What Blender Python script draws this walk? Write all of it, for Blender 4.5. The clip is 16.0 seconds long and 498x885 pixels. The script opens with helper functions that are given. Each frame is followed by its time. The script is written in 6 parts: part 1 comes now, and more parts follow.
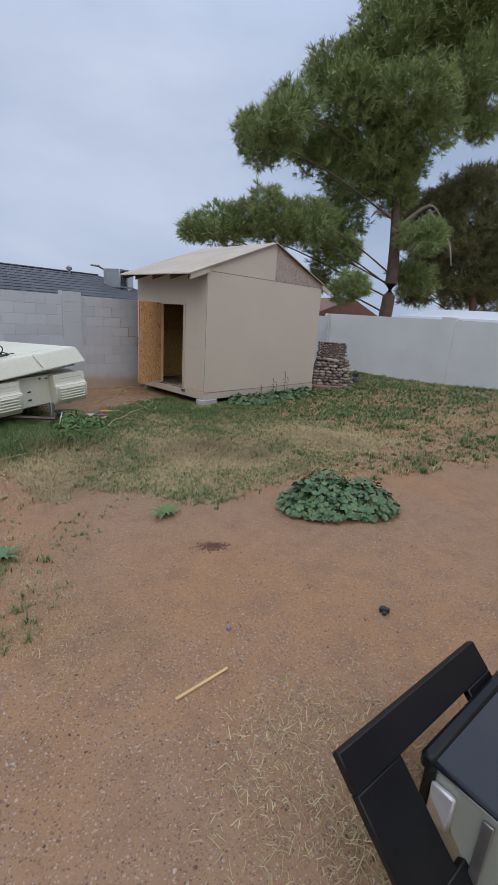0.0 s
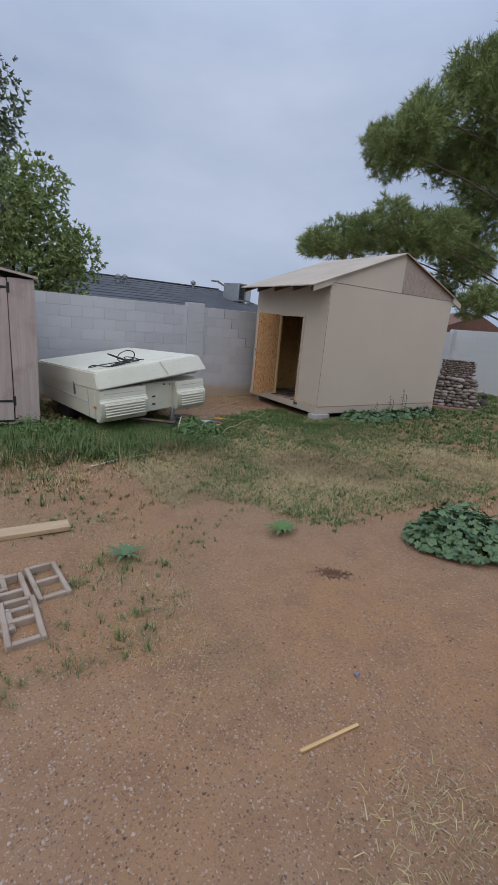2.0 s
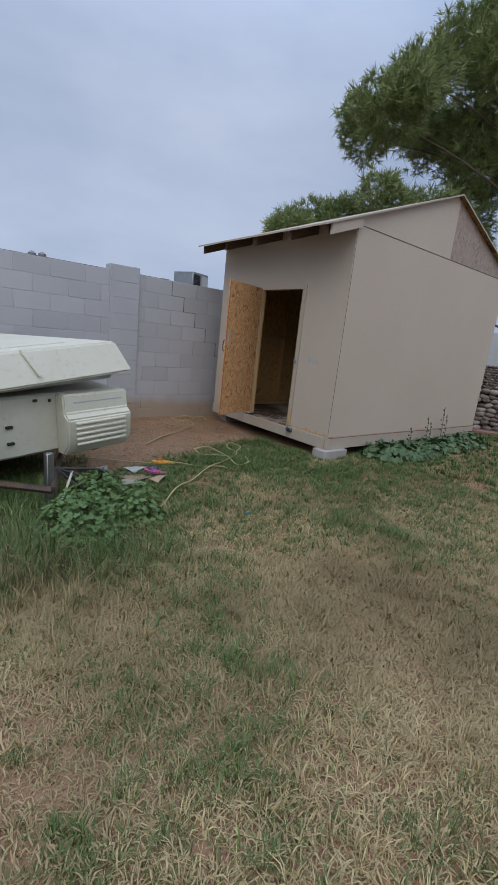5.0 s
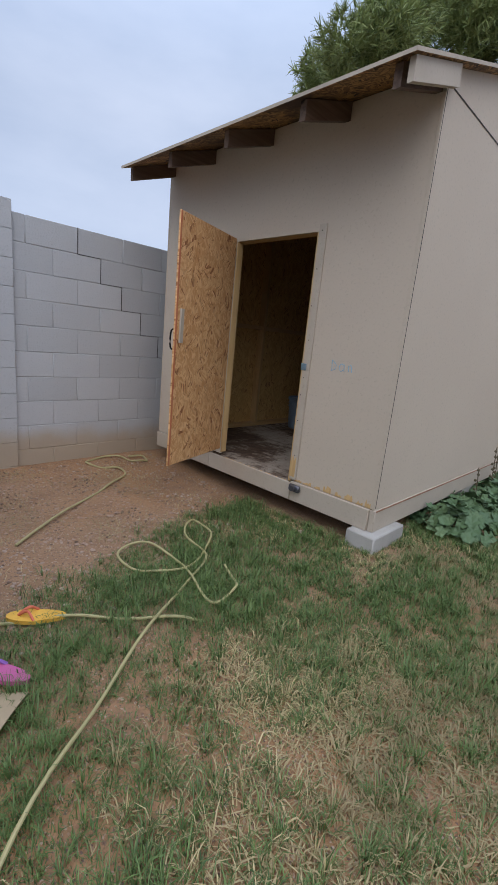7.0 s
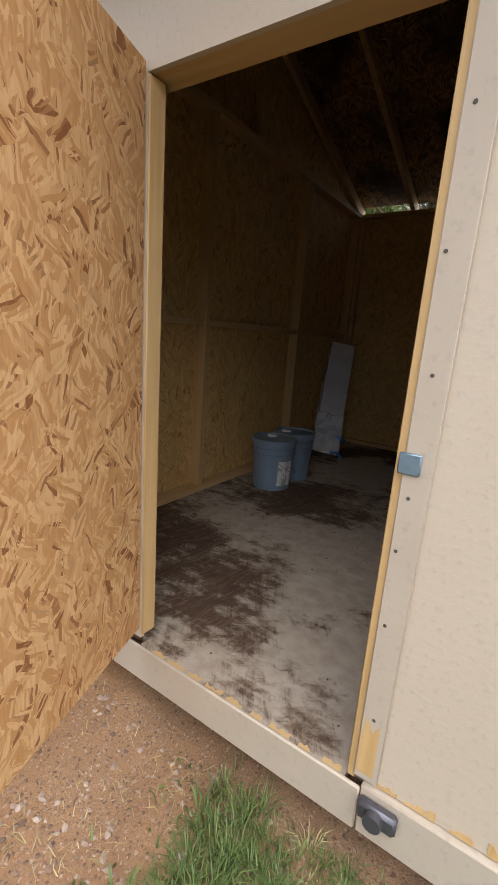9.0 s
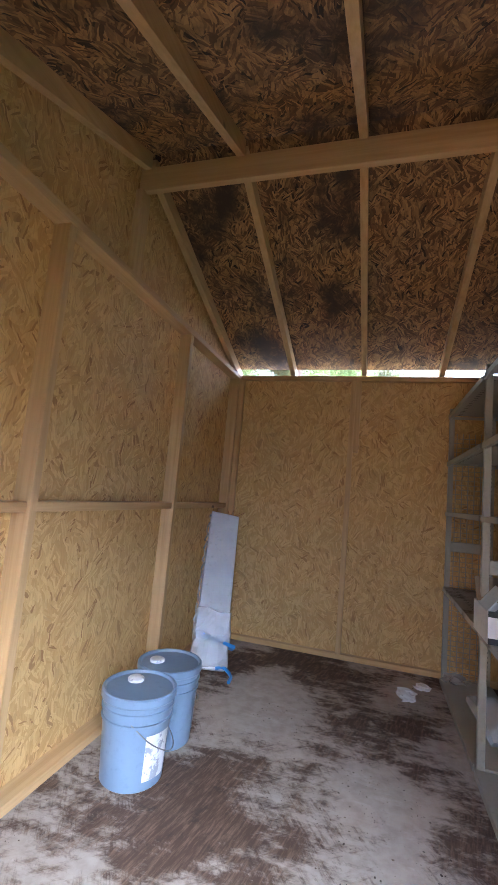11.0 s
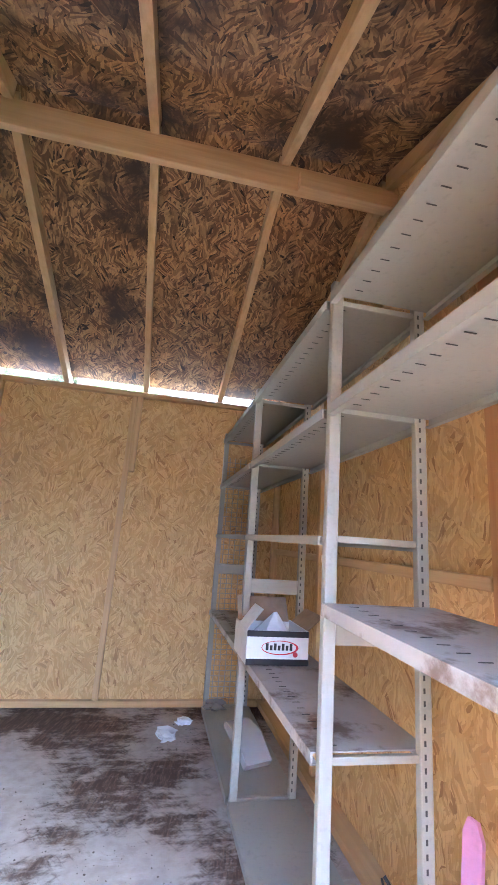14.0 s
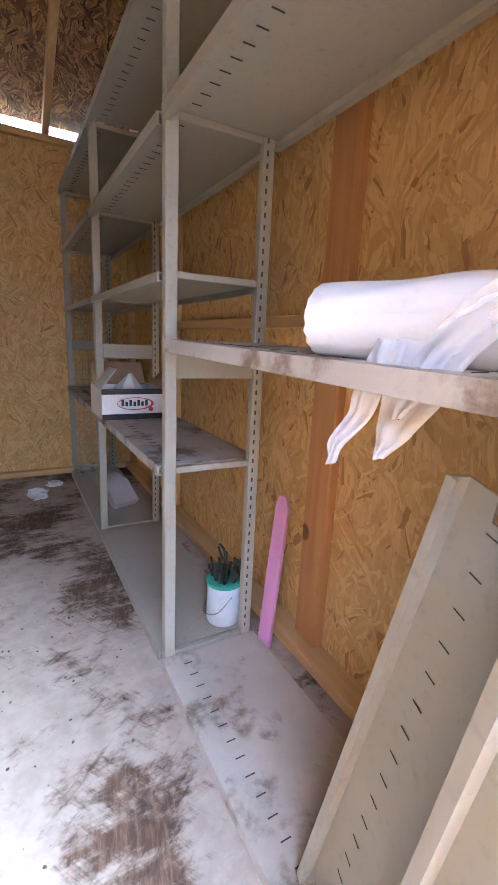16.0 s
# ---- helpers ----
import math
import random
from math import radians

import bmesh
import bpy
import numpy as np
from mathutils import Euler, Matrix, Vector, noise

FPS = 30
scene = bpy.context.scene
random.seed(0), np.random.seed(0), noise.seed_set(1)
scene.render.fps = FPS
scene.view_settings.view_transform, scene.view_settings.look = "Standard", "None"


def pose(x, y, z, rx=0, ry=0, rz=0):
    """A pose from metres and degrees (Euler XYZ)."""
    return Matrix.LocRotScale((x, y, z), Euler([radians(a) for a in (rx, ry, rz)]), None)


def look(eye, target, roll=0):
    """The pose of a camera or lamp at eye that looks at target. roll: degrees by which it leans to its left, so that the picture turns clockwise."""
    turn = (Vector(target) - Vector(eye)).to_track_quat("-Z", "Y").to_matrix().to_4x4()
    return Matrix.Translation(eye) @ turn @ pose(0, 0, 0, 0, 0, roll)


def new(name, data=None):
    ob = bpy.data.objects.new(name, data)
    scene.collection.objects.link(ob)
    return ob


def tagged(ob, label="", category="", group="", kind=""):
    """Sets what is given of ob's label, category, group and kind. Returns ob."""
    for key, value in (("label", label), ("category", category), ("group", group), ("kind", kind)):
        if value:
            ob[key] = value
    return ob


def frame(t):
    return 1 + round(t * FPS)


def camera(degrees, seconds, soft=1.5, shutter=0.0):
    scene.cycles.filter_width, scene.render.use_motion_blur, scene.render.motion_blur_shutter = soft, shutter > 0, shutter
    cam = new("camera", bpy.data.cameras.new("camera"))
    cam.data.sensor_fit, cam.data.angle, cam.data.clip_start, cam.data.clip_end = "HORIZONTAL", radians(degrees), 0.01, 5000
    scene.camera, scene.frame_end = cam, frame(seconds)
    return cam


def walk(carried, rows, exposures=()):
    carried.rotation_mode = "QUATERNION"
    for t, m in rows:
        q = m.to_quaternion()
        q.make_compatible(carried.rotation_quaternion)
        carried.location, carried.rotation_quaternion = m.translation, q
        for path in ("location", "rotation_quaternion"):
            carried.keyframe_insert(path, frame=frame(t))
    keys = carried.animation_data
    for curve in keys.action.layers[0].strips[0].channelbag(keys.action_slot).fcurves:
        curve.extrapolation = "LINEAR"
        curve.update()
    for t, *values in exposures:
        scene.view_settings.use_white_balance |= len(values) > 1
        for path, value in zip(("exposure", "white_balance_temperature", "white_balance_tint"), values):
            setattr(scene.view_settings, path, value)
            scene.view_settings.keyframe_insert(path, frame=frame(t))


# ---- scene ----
cam = camera(59.9, 16.0)
PATH = [
    (0, (0.299, 1.239, 1.85), (1.698, 2.553, 1.289), 3.9),
    (0.5, (0.201, 1.32, 1.85), (1.478, 2.757, 1.298), 4.1),
    (1, (0.131, 1.373, 1.843), (1.286, 2.915, 1.306), 4.9),
    (1.5, (0.108, 1.418, 1.827), (1.182, 3.019, 1.296), 5.1),
    (2, (0.267, 1.537, 1.781), (1.324, 3.149, 1.248), 4.9),
    (2.5, (0.589, 1.797, 1.768), (1.636, 3.411, 1.22), 4.5),
    (3, (0.83, 2.206, 1.647), (1.886, 3.811, 1.089), 4.7),
    (3.5, (1.183, 2.775, 1.543), (2.255, 4.37, 0.989), 4.5),
    (3.7, (1.318, 3.021, 1.521), (2.403, 4.615, 0.992), 4.7),
    (5.8, (2.552, 5.438, 1.274), (3.836, 6.902, 0.818), 6.1),
    (6, (2.698, 5.629, 1.282), (3.984, 7.091, 0.824), 6.1),
    (6.5, (3.068, 6.133, 1.276), (4.442, 7.513, 0.82), 6.4),
    (7, (3.49, 6.66, 1.258), (4.892, 8.011, 0.802), 5.6),
    (7.5, (3.862, 7.162, 1.264), (5.299, 8.471, 0.793), 6.0),
    (8, (4.278, 7.617, 1.31), (5.734, 8.894, 0.807), 6.1),
    (8.5, (4.692, 7.987, 1.325), (6.155, 9.254, 0.822), 5.9),
    (9, (4.987, 8.313, 1.348), (6.608, 9.382, 0.871), 4.2),
    (9.5, (5.247, 8.585, 1.419), (7.035, 9.362, 0.973), 5.3),
    (9.7, (5.313, 8.65, 1.443), (7.158, 9.294, 1.018), 5.8),
    (11.8, (5.956, 8.924, 1.549), (7.776, 9.578, 2.056), 4.3),
    (12, (5.961, 8.925, 1.548), (7.77, 9.594, 2.077), 4.5),
    (12.5, (5.986, 8.922, 1.553), (7.789, 9.591, 2.101), 4.5),
    (13, (6.006, 8.874, 1.533), (7.882, 9.234, 2.127), 5.3),
    (13.5, (6.026, 8.836, 1.517), (7.94, 8.82, 2.096), 5.4),
    (13.7, (6.024, 8.836, 1.523), (7.948, 8.668, 2.044), 4.6),
    (14, (6.025, 8.818, 1.495), (7.939, 8.442, 1.934), 4.1),
    (14.5, (6.018, 8.765, 1.468), (7.865, 8.025, 1.677), 2.7),
    (15, (6.036, 8.742, 1.395), (7.791, 7.798, 1.222), 1.4),
    (15.5, (6.041, 8.74, 1.364), (7.759, 7.786, 0.99), 1.8),
    (16, (6.009, 8.736, 1.347), (7.706, 7.78, 0.893), 2.7),
]
EXPOSE = [(0, -0.33, 6600, 10), (2.0, -0.5, 6500, 10), (3.7, -0.52, 6450, 10), (6.0, -0.36, 6400, 10), (7.0, -0.17, 6450, 10), (7.5, -0.1, 6500, 10), (8.0, 0.25, 6600, 10), (8.5, 0.68, 6800, 10), (9.0, 0.93, 7200, 10), (9.5, 1.4, 7300, 10), (9.7, 1.6, 7100, 10), (11.8, 5.6, 4800, 10), (12.5, 5.65, 4750, 10), (13.5, 5.8, 4600, 10), (14.5, 5.5, 4650, 10), (15.2, 4.88, 5050, 10), (16, 4.78, 5200, 10)]
walk(cam, [(t, look(eye, target, roll)) for t, eye, target, roll in PATH], EXPOSE)

# ---- world and light ----
world = bpy.data.worlds.new("overcast_sky")
scene.world = world
world.use_nodes = True
wn, wl = world.node_tree.nodes, world.node_tree.links
sky = wn.new("ShaderNodeTexSky")
sky.sky_type = "NISHITA"
sky.sun_disc = False
sky.sun_elevation, sky.sun_rotation = radians(52), radians(200)
sky.air_density, sky.dust_density, sky.ozone_density = 1.0, 3.0, 1.5
w_geo = wn.new("ShaderNodeTexCoord")
w_map = wn.new("ShaderNodeMapping")
w_map.inputs["Scale"].default_value = (1.0, 1.0, 2.6)
w_noise = wn.new("ShaderNodeTexNoise")
w_noise.inputs["Scale"].default_value, w_noise.inputs["Detail"].default_value = 1.6, 7.0
w_ramp = wn.new("ShaderNodeValToRGB")
w_ramp.color_ramp.elements[0].position, w_ramp.color_ramp.elements[0].color = 0.3, (4.4, 5.65, 8.1, 1)
w_ramp.color_ramp.elements[1].position, w_ramp.color_ramp.elements[1].color = 0.7, (7.6, 8.65, 11.0, 1)
w_mix = wn.new("ShaderNodeMix")
w_mix.data_type = "RGBA"
w_mix.inputs["Factor"].default_value = 0.88
w_bg = wn["Background"]
w_bg.inputs["Strength"].default_value = 0.1
wl.new(w_geo.outputs["Generated"], w_map.inputs["Vector"])
wl.new(w_map.outputs["Vector"], w_noise.inputs["Vector"])
wl.new(w_noise.outputs["Fac"], w_ramp.inputs["Fac"])
wl.new(sky.outputs["Color"], w_mix.inputs["A"])
wl.new(w_ramp.outputs["Color"], w_mix.inputs["B"])
w_sep = wn.new("ShaderNodeSeparateXYZ")
wl.new(w_geo.outputs["Generated"], w_sep.inputs["Vector"])
w_up = wn.new("ShaderNodeMapRange")
w_up.interpolation_type = "SMOOTHSTEP"
w_up.inputs["From Min"].default_value, w_up.inputs["From Max"].default_value = 0.35, 1.0
w_up.inputs["To Min"].default_value, w_up.inputs["To Max"].default_value = 1.0, 2.4
wl.new(w_sep.outputs["Z"], w_up.inputs["Value"])
w_gain = wn.new("ShaderNodeVectorMath")
w_gain.operation = "SCALE"
wl.new(w_mix.outputs["Result"], w_gain.inputs[0])
wl.new(w_up.outputs["Result"], w_gain.inputs["Scale"])
wl.new(w_gain.outputs["Vector"], w_bg.inputs["Color"])
sun = new("sun", bpy.data.lights.new("sun", "SUN"))
sun.data.energy, sun.data.angle, sun.data.color = 1.4, radians(70), (1.0, 0.96, 0.9)
sun.matrix_world = look((0, 0, 0), (0.7, 0.55, -1.05))


# ---- materials ----
def node_mat(name, rough=0.8, metal=0.0):
    m = bpy.data.materials.new(name)
    m.use_nodes = True
    n, l = m.node_tree.nodes, m.node_tree.links
    b = n["Principled BSDF"]
    b.inputs["Roughness"].default_value, b.inputs["Metallic"].default_value = rough, metal
    return m, n, l, b


def mixed(n, l, fac, a, b):
    """A colour mix node; a and b are colours or sockets."""
    x = n.new("ShaderNodeMix")
    x.data_type = "RGBA"
    for key, v in (("Factor", fac), ("A", a), ("B", b)):
        if isinstance(v, (int, float)):
            x.inputs[key].default_value = v
        elif isinstance(v, tuple):
            x.inputs[key].default_value = (*v, 1)
        else:
            l.new(v, x.inputs[key])
    return x.outputs["Result"]


def ramp(n, l, fac, p0, p1):
    r = n.new("ShaderNodeMapRange")
    r.interpolation_type = "SMOOTHSTEP"
    r.inputs["From Min"].default_value, r.inputs["From Max"].default_value = p0, p1
    l.new(fac, r.inputs["Value"])
    return r.outputs["Result"]


def noise_of(n, l, vec, scale, detail=4.0, rough=0.55):
    t = n.new("ShaderNodeTexNoise")
    t.inputs["Scale"].default_value, t.inputs["Detail"].default_value, t.inputs["Roughness"].default_value = scale, detail, rough
    if vec is not None:
        l.new(vec, t.inputs["Vector"])
    return t.outputs["Fac"]


def bumped(n, l, b, height, strength, dist=0.01):
    u = n.new("ShaderNodeBump")
    u.inputs["Strength"].default_value, u.inputs["Distance"].default_value = strength, dist
    l.new(height, u.inputs["Height"])
    l.new(u.outputs["Normal"], b.inputs["Normal"])


def scaled(n, l, vec, s, rot=(0, 0, 0)):
    m = n.new("ShaderNodeMapping")
    m.inputs["Scale"].default_value = s
    m.inputs["Rotation"].default_value = rot
    l.new(vec, m.inputs["Vector"])
    return m.outputs["Vector"]


def plain(name, c0, c1, rough=0.7, metal=0.0, s1=2.0, s2=40.0, bump=0.15, stain=None, stain_at=(0.62, 0.75), per_object=0.0, sheen_rough=0.0):
    """Two-scale varied surface: broad patches, fine grain, optional stains of another colour."""
    m, n, l, b = node_mat(name, rough, metal)
    v = n.new("ShaderNodeTexCoord").outputs["Object"]
    broad, fine = noise_of(n, l, v, s1, 5.0), noise_of(n, l, v, s2, 3.0)
    c = mixed(n, l, ramp(n, l, broad, 0.3, 0.7), c0, c1)
    dark = tuple(x * 0.8 for x in c0)
    c = mixed(n, l, ramp(n, l, fine, 0.52, 0.85), c, dark)
    if stain:
        c = mixed(n, l, ramp(n, l, noise_of(n, l, v, s1 * 1.7 + 0.3, 8.0, 0.65), *stain_at), c, stain)
    if per_object:
        o = n.new("ShaderNodeObjectInfo").outputs["Random"]
        h = n.new("ShaderNodeHueSaturation")
        r = n.new("ShaderNodeMapRange")
        r.inputs["To Min"].default_value, r.inputs["To Max"].default_value = 1 - per_object, 1 + per_object
        l.new(o, r.inputs["Value"])
        l.new(r.outputs["Result"], h.inputs["Value"])
        l.new(c, h.inputs["Color"])
        c = h.outputs["Color"]
    l.new(c, b.inputs["Base Color"])
    if sheen_rough:
        r = n.new("ShaderNodeMapRange")
        r.inputs["To Min"].default_value, r.inputs["To Max"].default_value = rough - sheen_rough, rough + sheen_rough
        l.new(broad, r.inputs["Value"])
        l.new(r.outputs["Result"], b.inputs["Roughness"])
    if bump:
        bumped(n, l, b, fine, bump)
    return m


def osb(name, plane, light, mid, dark, stain=None, stain_at=(0.55, 0.75), grain=1.0, contrast=1.0):
    """Strand board: flakes about 10 cm long that lie at many angles in the board's own plane, mostly along its second axis."""
    m, n, l, b = node_mat(name, 0.75)
    v = n.new("ShaderNodeTexCoord").outputs["Object"]
    sep = n.new("ShaderNodeSeparateXYZ")
    l.new(v, sep.inputs["Vector"])
    com = n.new("ShaderNodeCombineXYZ")
    l.new(sep.outputs[plane[0].upper()], com.inputs["X"])
    l.new(sep.outputs[plane[1].upper()], com.inputs["Y"])
    flat = com.outputs["Vector"]
    warp = n.new("ShaderNodeTexNoise")
    warp.inputs["Scale"].default_value, warp.inputs["Detail"].default_value = 9.0, 3.0
    l.new(flat, warp.inputs["Vector"])
    bent = n.new("ShaderNodeVectorMath")
    bent.operation = "MULTIPLY_ADD"
    bent.inputs[1].default_value = (0.05, 0.05, 0.0)
    l.new(warp.outputs["Color"], bent.inputs[0])
    l.new(flat, bent.inputs[2])
    colour, height = None, None
    for k, (sx, sy, cells) in enumerate(((46.0, 7.5, 7.0), (70.0, 9.0, 10.0), (34.0, 9.0, 6.0), (110.0, 12.0, 13.0))):
        cell = n.new("ShaderNodeTexVoronoi")
        cell.voronoi_dimensions = "2D"
        cell.inputs["Scale"].default_value = cells * grain
        l.new(scaled(n, l, bent.outputs["Vector"], (1, 1, 1), (0, 0, 0.5 * k + 0.2)), cell.inputs["Vector"])
        part_of = n.new("ShaderNodeSeparateColor")
        l.new(cell.outputs["Color"], part_of.inputs["Color"])
        ang = n.new("ShaderNodeMath")
        ang.operation = "MULTIPLY_ADD"
        ang.inputs[1].default_value, ang.inputs[2].default_value = 2.3, -1.15
        l.new(part_of.outputs["Red"], ang.inputs[0])
        turn = n.new("ShaderNodeVectorRotate")
        turn.rotation_type = "Z_AXIS"
        l.new(bent.outputs["Vector"], turn.inputs["Vector"])
        l.new(ang.outputs["Value"], turn.inputs["Angle"])
        strands = n.new("ShaderNodeTexVoronoi")
        strands.voronoi_dimensions = "2D"
        strands.inputs["Scale"].default_value = grain
        l.new(scaled(n, l, turn.outputs["Vector"], (sx, sy, 1)), strands.inputs["Vector"])
        tone = n.new("ShaderNodeSeparateColor")
        l.new(strands.outputs["Color"], tone.inputs["Color"])
        c = mixed(n, l, ramp(n, l, tone.outputs["Green"], 0.1, 1.0), mid, light)
        deep = n.new("ShaderNodeMath")
        deep.operation = "MULTIPLY"
        deep.inputs[1].default_value = contrast
        l.new(ramp(n, l, tone.outputs["Blue"], 0.86, 0.98), deep.inputs[0])
        c = mixed(n, l, deep.outputs["Value"], c, dark)
        colour = c if colour is None else mixed(n, l, ramp(n, l, tone.outputs["Red"], 0.45, 0.62), colour, c)
        height = tone.outputs["Red"]
    fibre = noise_of(n, l, scaled(n, l, flat, (150, 16, 1), (0, 0, 0.15)), 1.0, 3.0)
    colour = mixed(n, l, ramp(n, l, fibre, 0.45, 1.0), colour, tuple(0.5 * (p + q) for p, q in zip(mid, dark)))
    broad = noise_of(n, l, v, 1.3, 5.0)
    colour = mixed(n, l, ramp(n, l, broad, 0.5, 1.1), colour, mid)
    if stain:
        colour = mixed(n, l, ramp(n, l, noise_of(n, l, v, 1.8, 7.0, 0.65), *stain_at), colour, stain)
    l.new(colour, b.inputs["Base Color"])
    bumped(n, l, b, height, 0.22, 0.004)
    return m


def timber(name, light, dark, axis, rough=0.7, stain=None):
    """Sawn wood with grain along one axis and some knots."""
    m, n, l, b = node_mat(name, rough)
    v = n.new("ShaderNodeTexCoord").outputs["Object"]
    s = {"x": (1.2, 26, 26), "y": (26, 1.2, 26), "z": (26, 26, 1.2)}[axis]
    grain = noise_of(n, l, scaled(n, l, v, s), 1.6, 6.0, 0.6)
    c = mixed(n, l, ramp(n, l, grain, 0.3, 0.75), light, dark)
    knot = n.new("ShaderNodeTexVoronoi")
    knot.inputs["Scale"].default_value = 1.0
    l.new(scaled(n, l, v, tuple(3.0 if q > 2 else 2.2 for q in s)), knot.inputs["Vector"])
    c = mixed(n, l, ramp(n, l, knot.outputs["Distance"], 0.085, 0.05), c, tuple(q * 0.35 for q in dark))
    broad = noise_of(n, l, v, 1.4, 4.0)
    c = mixed(n, l, ramp(n, l, broad, 0.4, 0.8), c, tuple(q * 0.8 for q in light))
    if stain:
        c = mixed(n, l, ramp(n, l, noise_of(n, l, v, 2.5, 7.0), 0.5, 0.7), c, stain)
    l.new(c, b.inputs["Base Color"])
    bumped(n, l, b, grain, 0.2, 0.004)
    return m


M_BEIGE = plain("beige_paint", (0.545, 0.46, 0.365), (0.52, 0.435, 0.345), 0.75, s1=1.2, s2=60, bump=0.08, stain=(0.46, 0.375, 0.285), stain_at=(0.66, 0.9))
M_TRIM = plain("pale_trim_paint", (0.48, 0.41, 0.33), (0.44, 0.37, 0.295), 0.7, s1=3, s2=50, bump=0.1, stain=(0.3, 0.17, 0.09), stain_at=(0.68, 0.8))
OSB_C = ((0.70, 0.475, 0.195), (0.55, 0.335, 0.12), (0.28, 0.135, 0.042))
M_OSB_XZ = osb("strand_board_xz", "xz", *OSB_C, grain=1.0, contrast=0.75)
M_OSB_YZ = osb("strand_board_yz", "yz", *OSB_C, grain=1.0, contrast=0.6)
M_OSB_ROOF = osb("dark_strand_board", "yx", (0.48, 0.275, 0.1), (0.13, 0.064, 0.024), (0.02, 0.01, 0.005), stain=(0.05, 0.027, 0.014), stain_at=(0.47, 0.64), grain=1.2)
M_OSB_DOOR = osb("door_strand_board", "xz", (0.78, 0.48, 0.235), (0.585, 0.29, 0.112), (0.27, 0.1, 0.032), grain=1.2, contrast=1.0)
M_OSB_GREY = osb("weathered_strand_board", "xz", (0.42, 0.34, 0.28), (0.33, 0.25, 0.2), (0.2, 0.14, 0.11))
WOOD_C = ((0.63, 0.42, 0.2), (0.5, 0.31, 0.125))
M_WOOD_X, M_WOOD_Y, M_WOOD_Z = (timber("pine_" + a, *WOOD_C, a) for a in "xyz")
M_REDWOOD = timber("reddish_pine", (0.52, 0.28, 0.11), (0.42, 0.2, 0.075), "z")
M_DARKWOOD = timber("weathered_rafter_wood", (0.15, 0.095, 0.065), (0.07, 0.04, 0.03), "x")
M_ROOFTOP = plain("bare_roof_felt", (0.47, 0.4, 0.32), (0.38, 0.32, 0.26), 0.85, s1=1.5, s2=30, bump=0.3, stain=(0.3, 0.23, 0.17))
M_BLOCK = plain("grey_painted_block", (0.47, 0.475, 0.485), (0.43, 0.435, 0.45), 0.85, s1=1.0, s2=70, bump=0.35, per_object=0.06)
M_MORTAR = plain("painted_mortar", (0.44, 0.445, 0.455), (0.4, 0.405, 0.42), 0.9, s1=2, s2=80, bump=0.3)
M_PALEBLOCK = plain("pale_painted_block", (0.55, 0.56, 0.55), (0.5, 0.51, 0.5), 0.85, s1=0.8, s2=40, bump=0.3)
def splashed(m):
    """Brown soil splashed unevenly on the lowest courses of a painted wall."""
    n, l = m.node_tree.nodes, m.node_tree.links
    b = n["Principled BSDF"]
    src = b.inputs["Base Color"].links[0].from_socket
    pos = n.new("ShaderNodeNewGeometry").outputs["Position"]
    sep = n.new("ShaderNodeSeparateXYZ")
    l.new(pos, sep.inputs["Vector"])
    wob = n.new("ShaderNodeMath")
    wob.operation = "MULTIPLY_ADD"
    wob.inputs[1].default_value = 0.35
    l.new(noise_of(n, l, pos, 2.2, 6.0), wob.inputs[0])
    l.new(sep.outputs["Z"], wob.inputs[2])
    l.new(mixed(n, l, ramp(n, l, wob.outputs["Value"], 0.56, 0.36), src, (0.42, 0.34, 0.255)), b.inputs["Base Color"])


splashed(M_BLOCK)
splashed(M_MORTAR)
M_CONCRETE = plain("concrete", (0.42, 0.4, 0.37), (0.35, 0.33, 0.3), 0.9, s1=4, s2=90, bump=0.4)
M_CREAM = plain("cream_trailer_shell", (0.68, 0.66, 0.54), (0.63, 0.61, 0.49), 0.45, s1=1.5, s2=30, bump=0.03, stain=(0.42, 0.38, 0.28), stain_at=(0.7, 0.85))
M_BLACK = plain("black_enamel", (0.008, 0.008, 0.009), (0.012, 0.012, 0.013), 0.3, s1=3, s2=40, bump=0.02, sheen_rough=0.08)
M_BLACK.node_tree.nodes["Principled BSDF"].inputs["Specular IOR Level"].default_value = 0.2
M_COOKTOP = plain("black_glass", (0.01, 0.011, 0.014), (0.014, 0.015, 0.018), 0.12, s1=3, s2=40, bump=0.01)
M_STEEL = plain("galvanised_steel", (0.5, 0.52, 0.46), (0.4, 0.42, 0.35), 0.4, 0.35, s1=3, s2=30, bump=0.05, stain=(0.2, 0.2, 0.13))
M_SHELF = plain("cream_shelf_enamel", (0.36, 0.345, 0.28), (0.325, 0.31, 0.255), 0.45, s1=2, s2=50, bump=0.03, stain=(0.4, 0.34, 0.25), stain_at=(0.68, 0.85))
M_SLOT = plain("slot_shadow", (0.06, 0.055, 0.05), (0.08, 0.07, 0.06), 0.9)


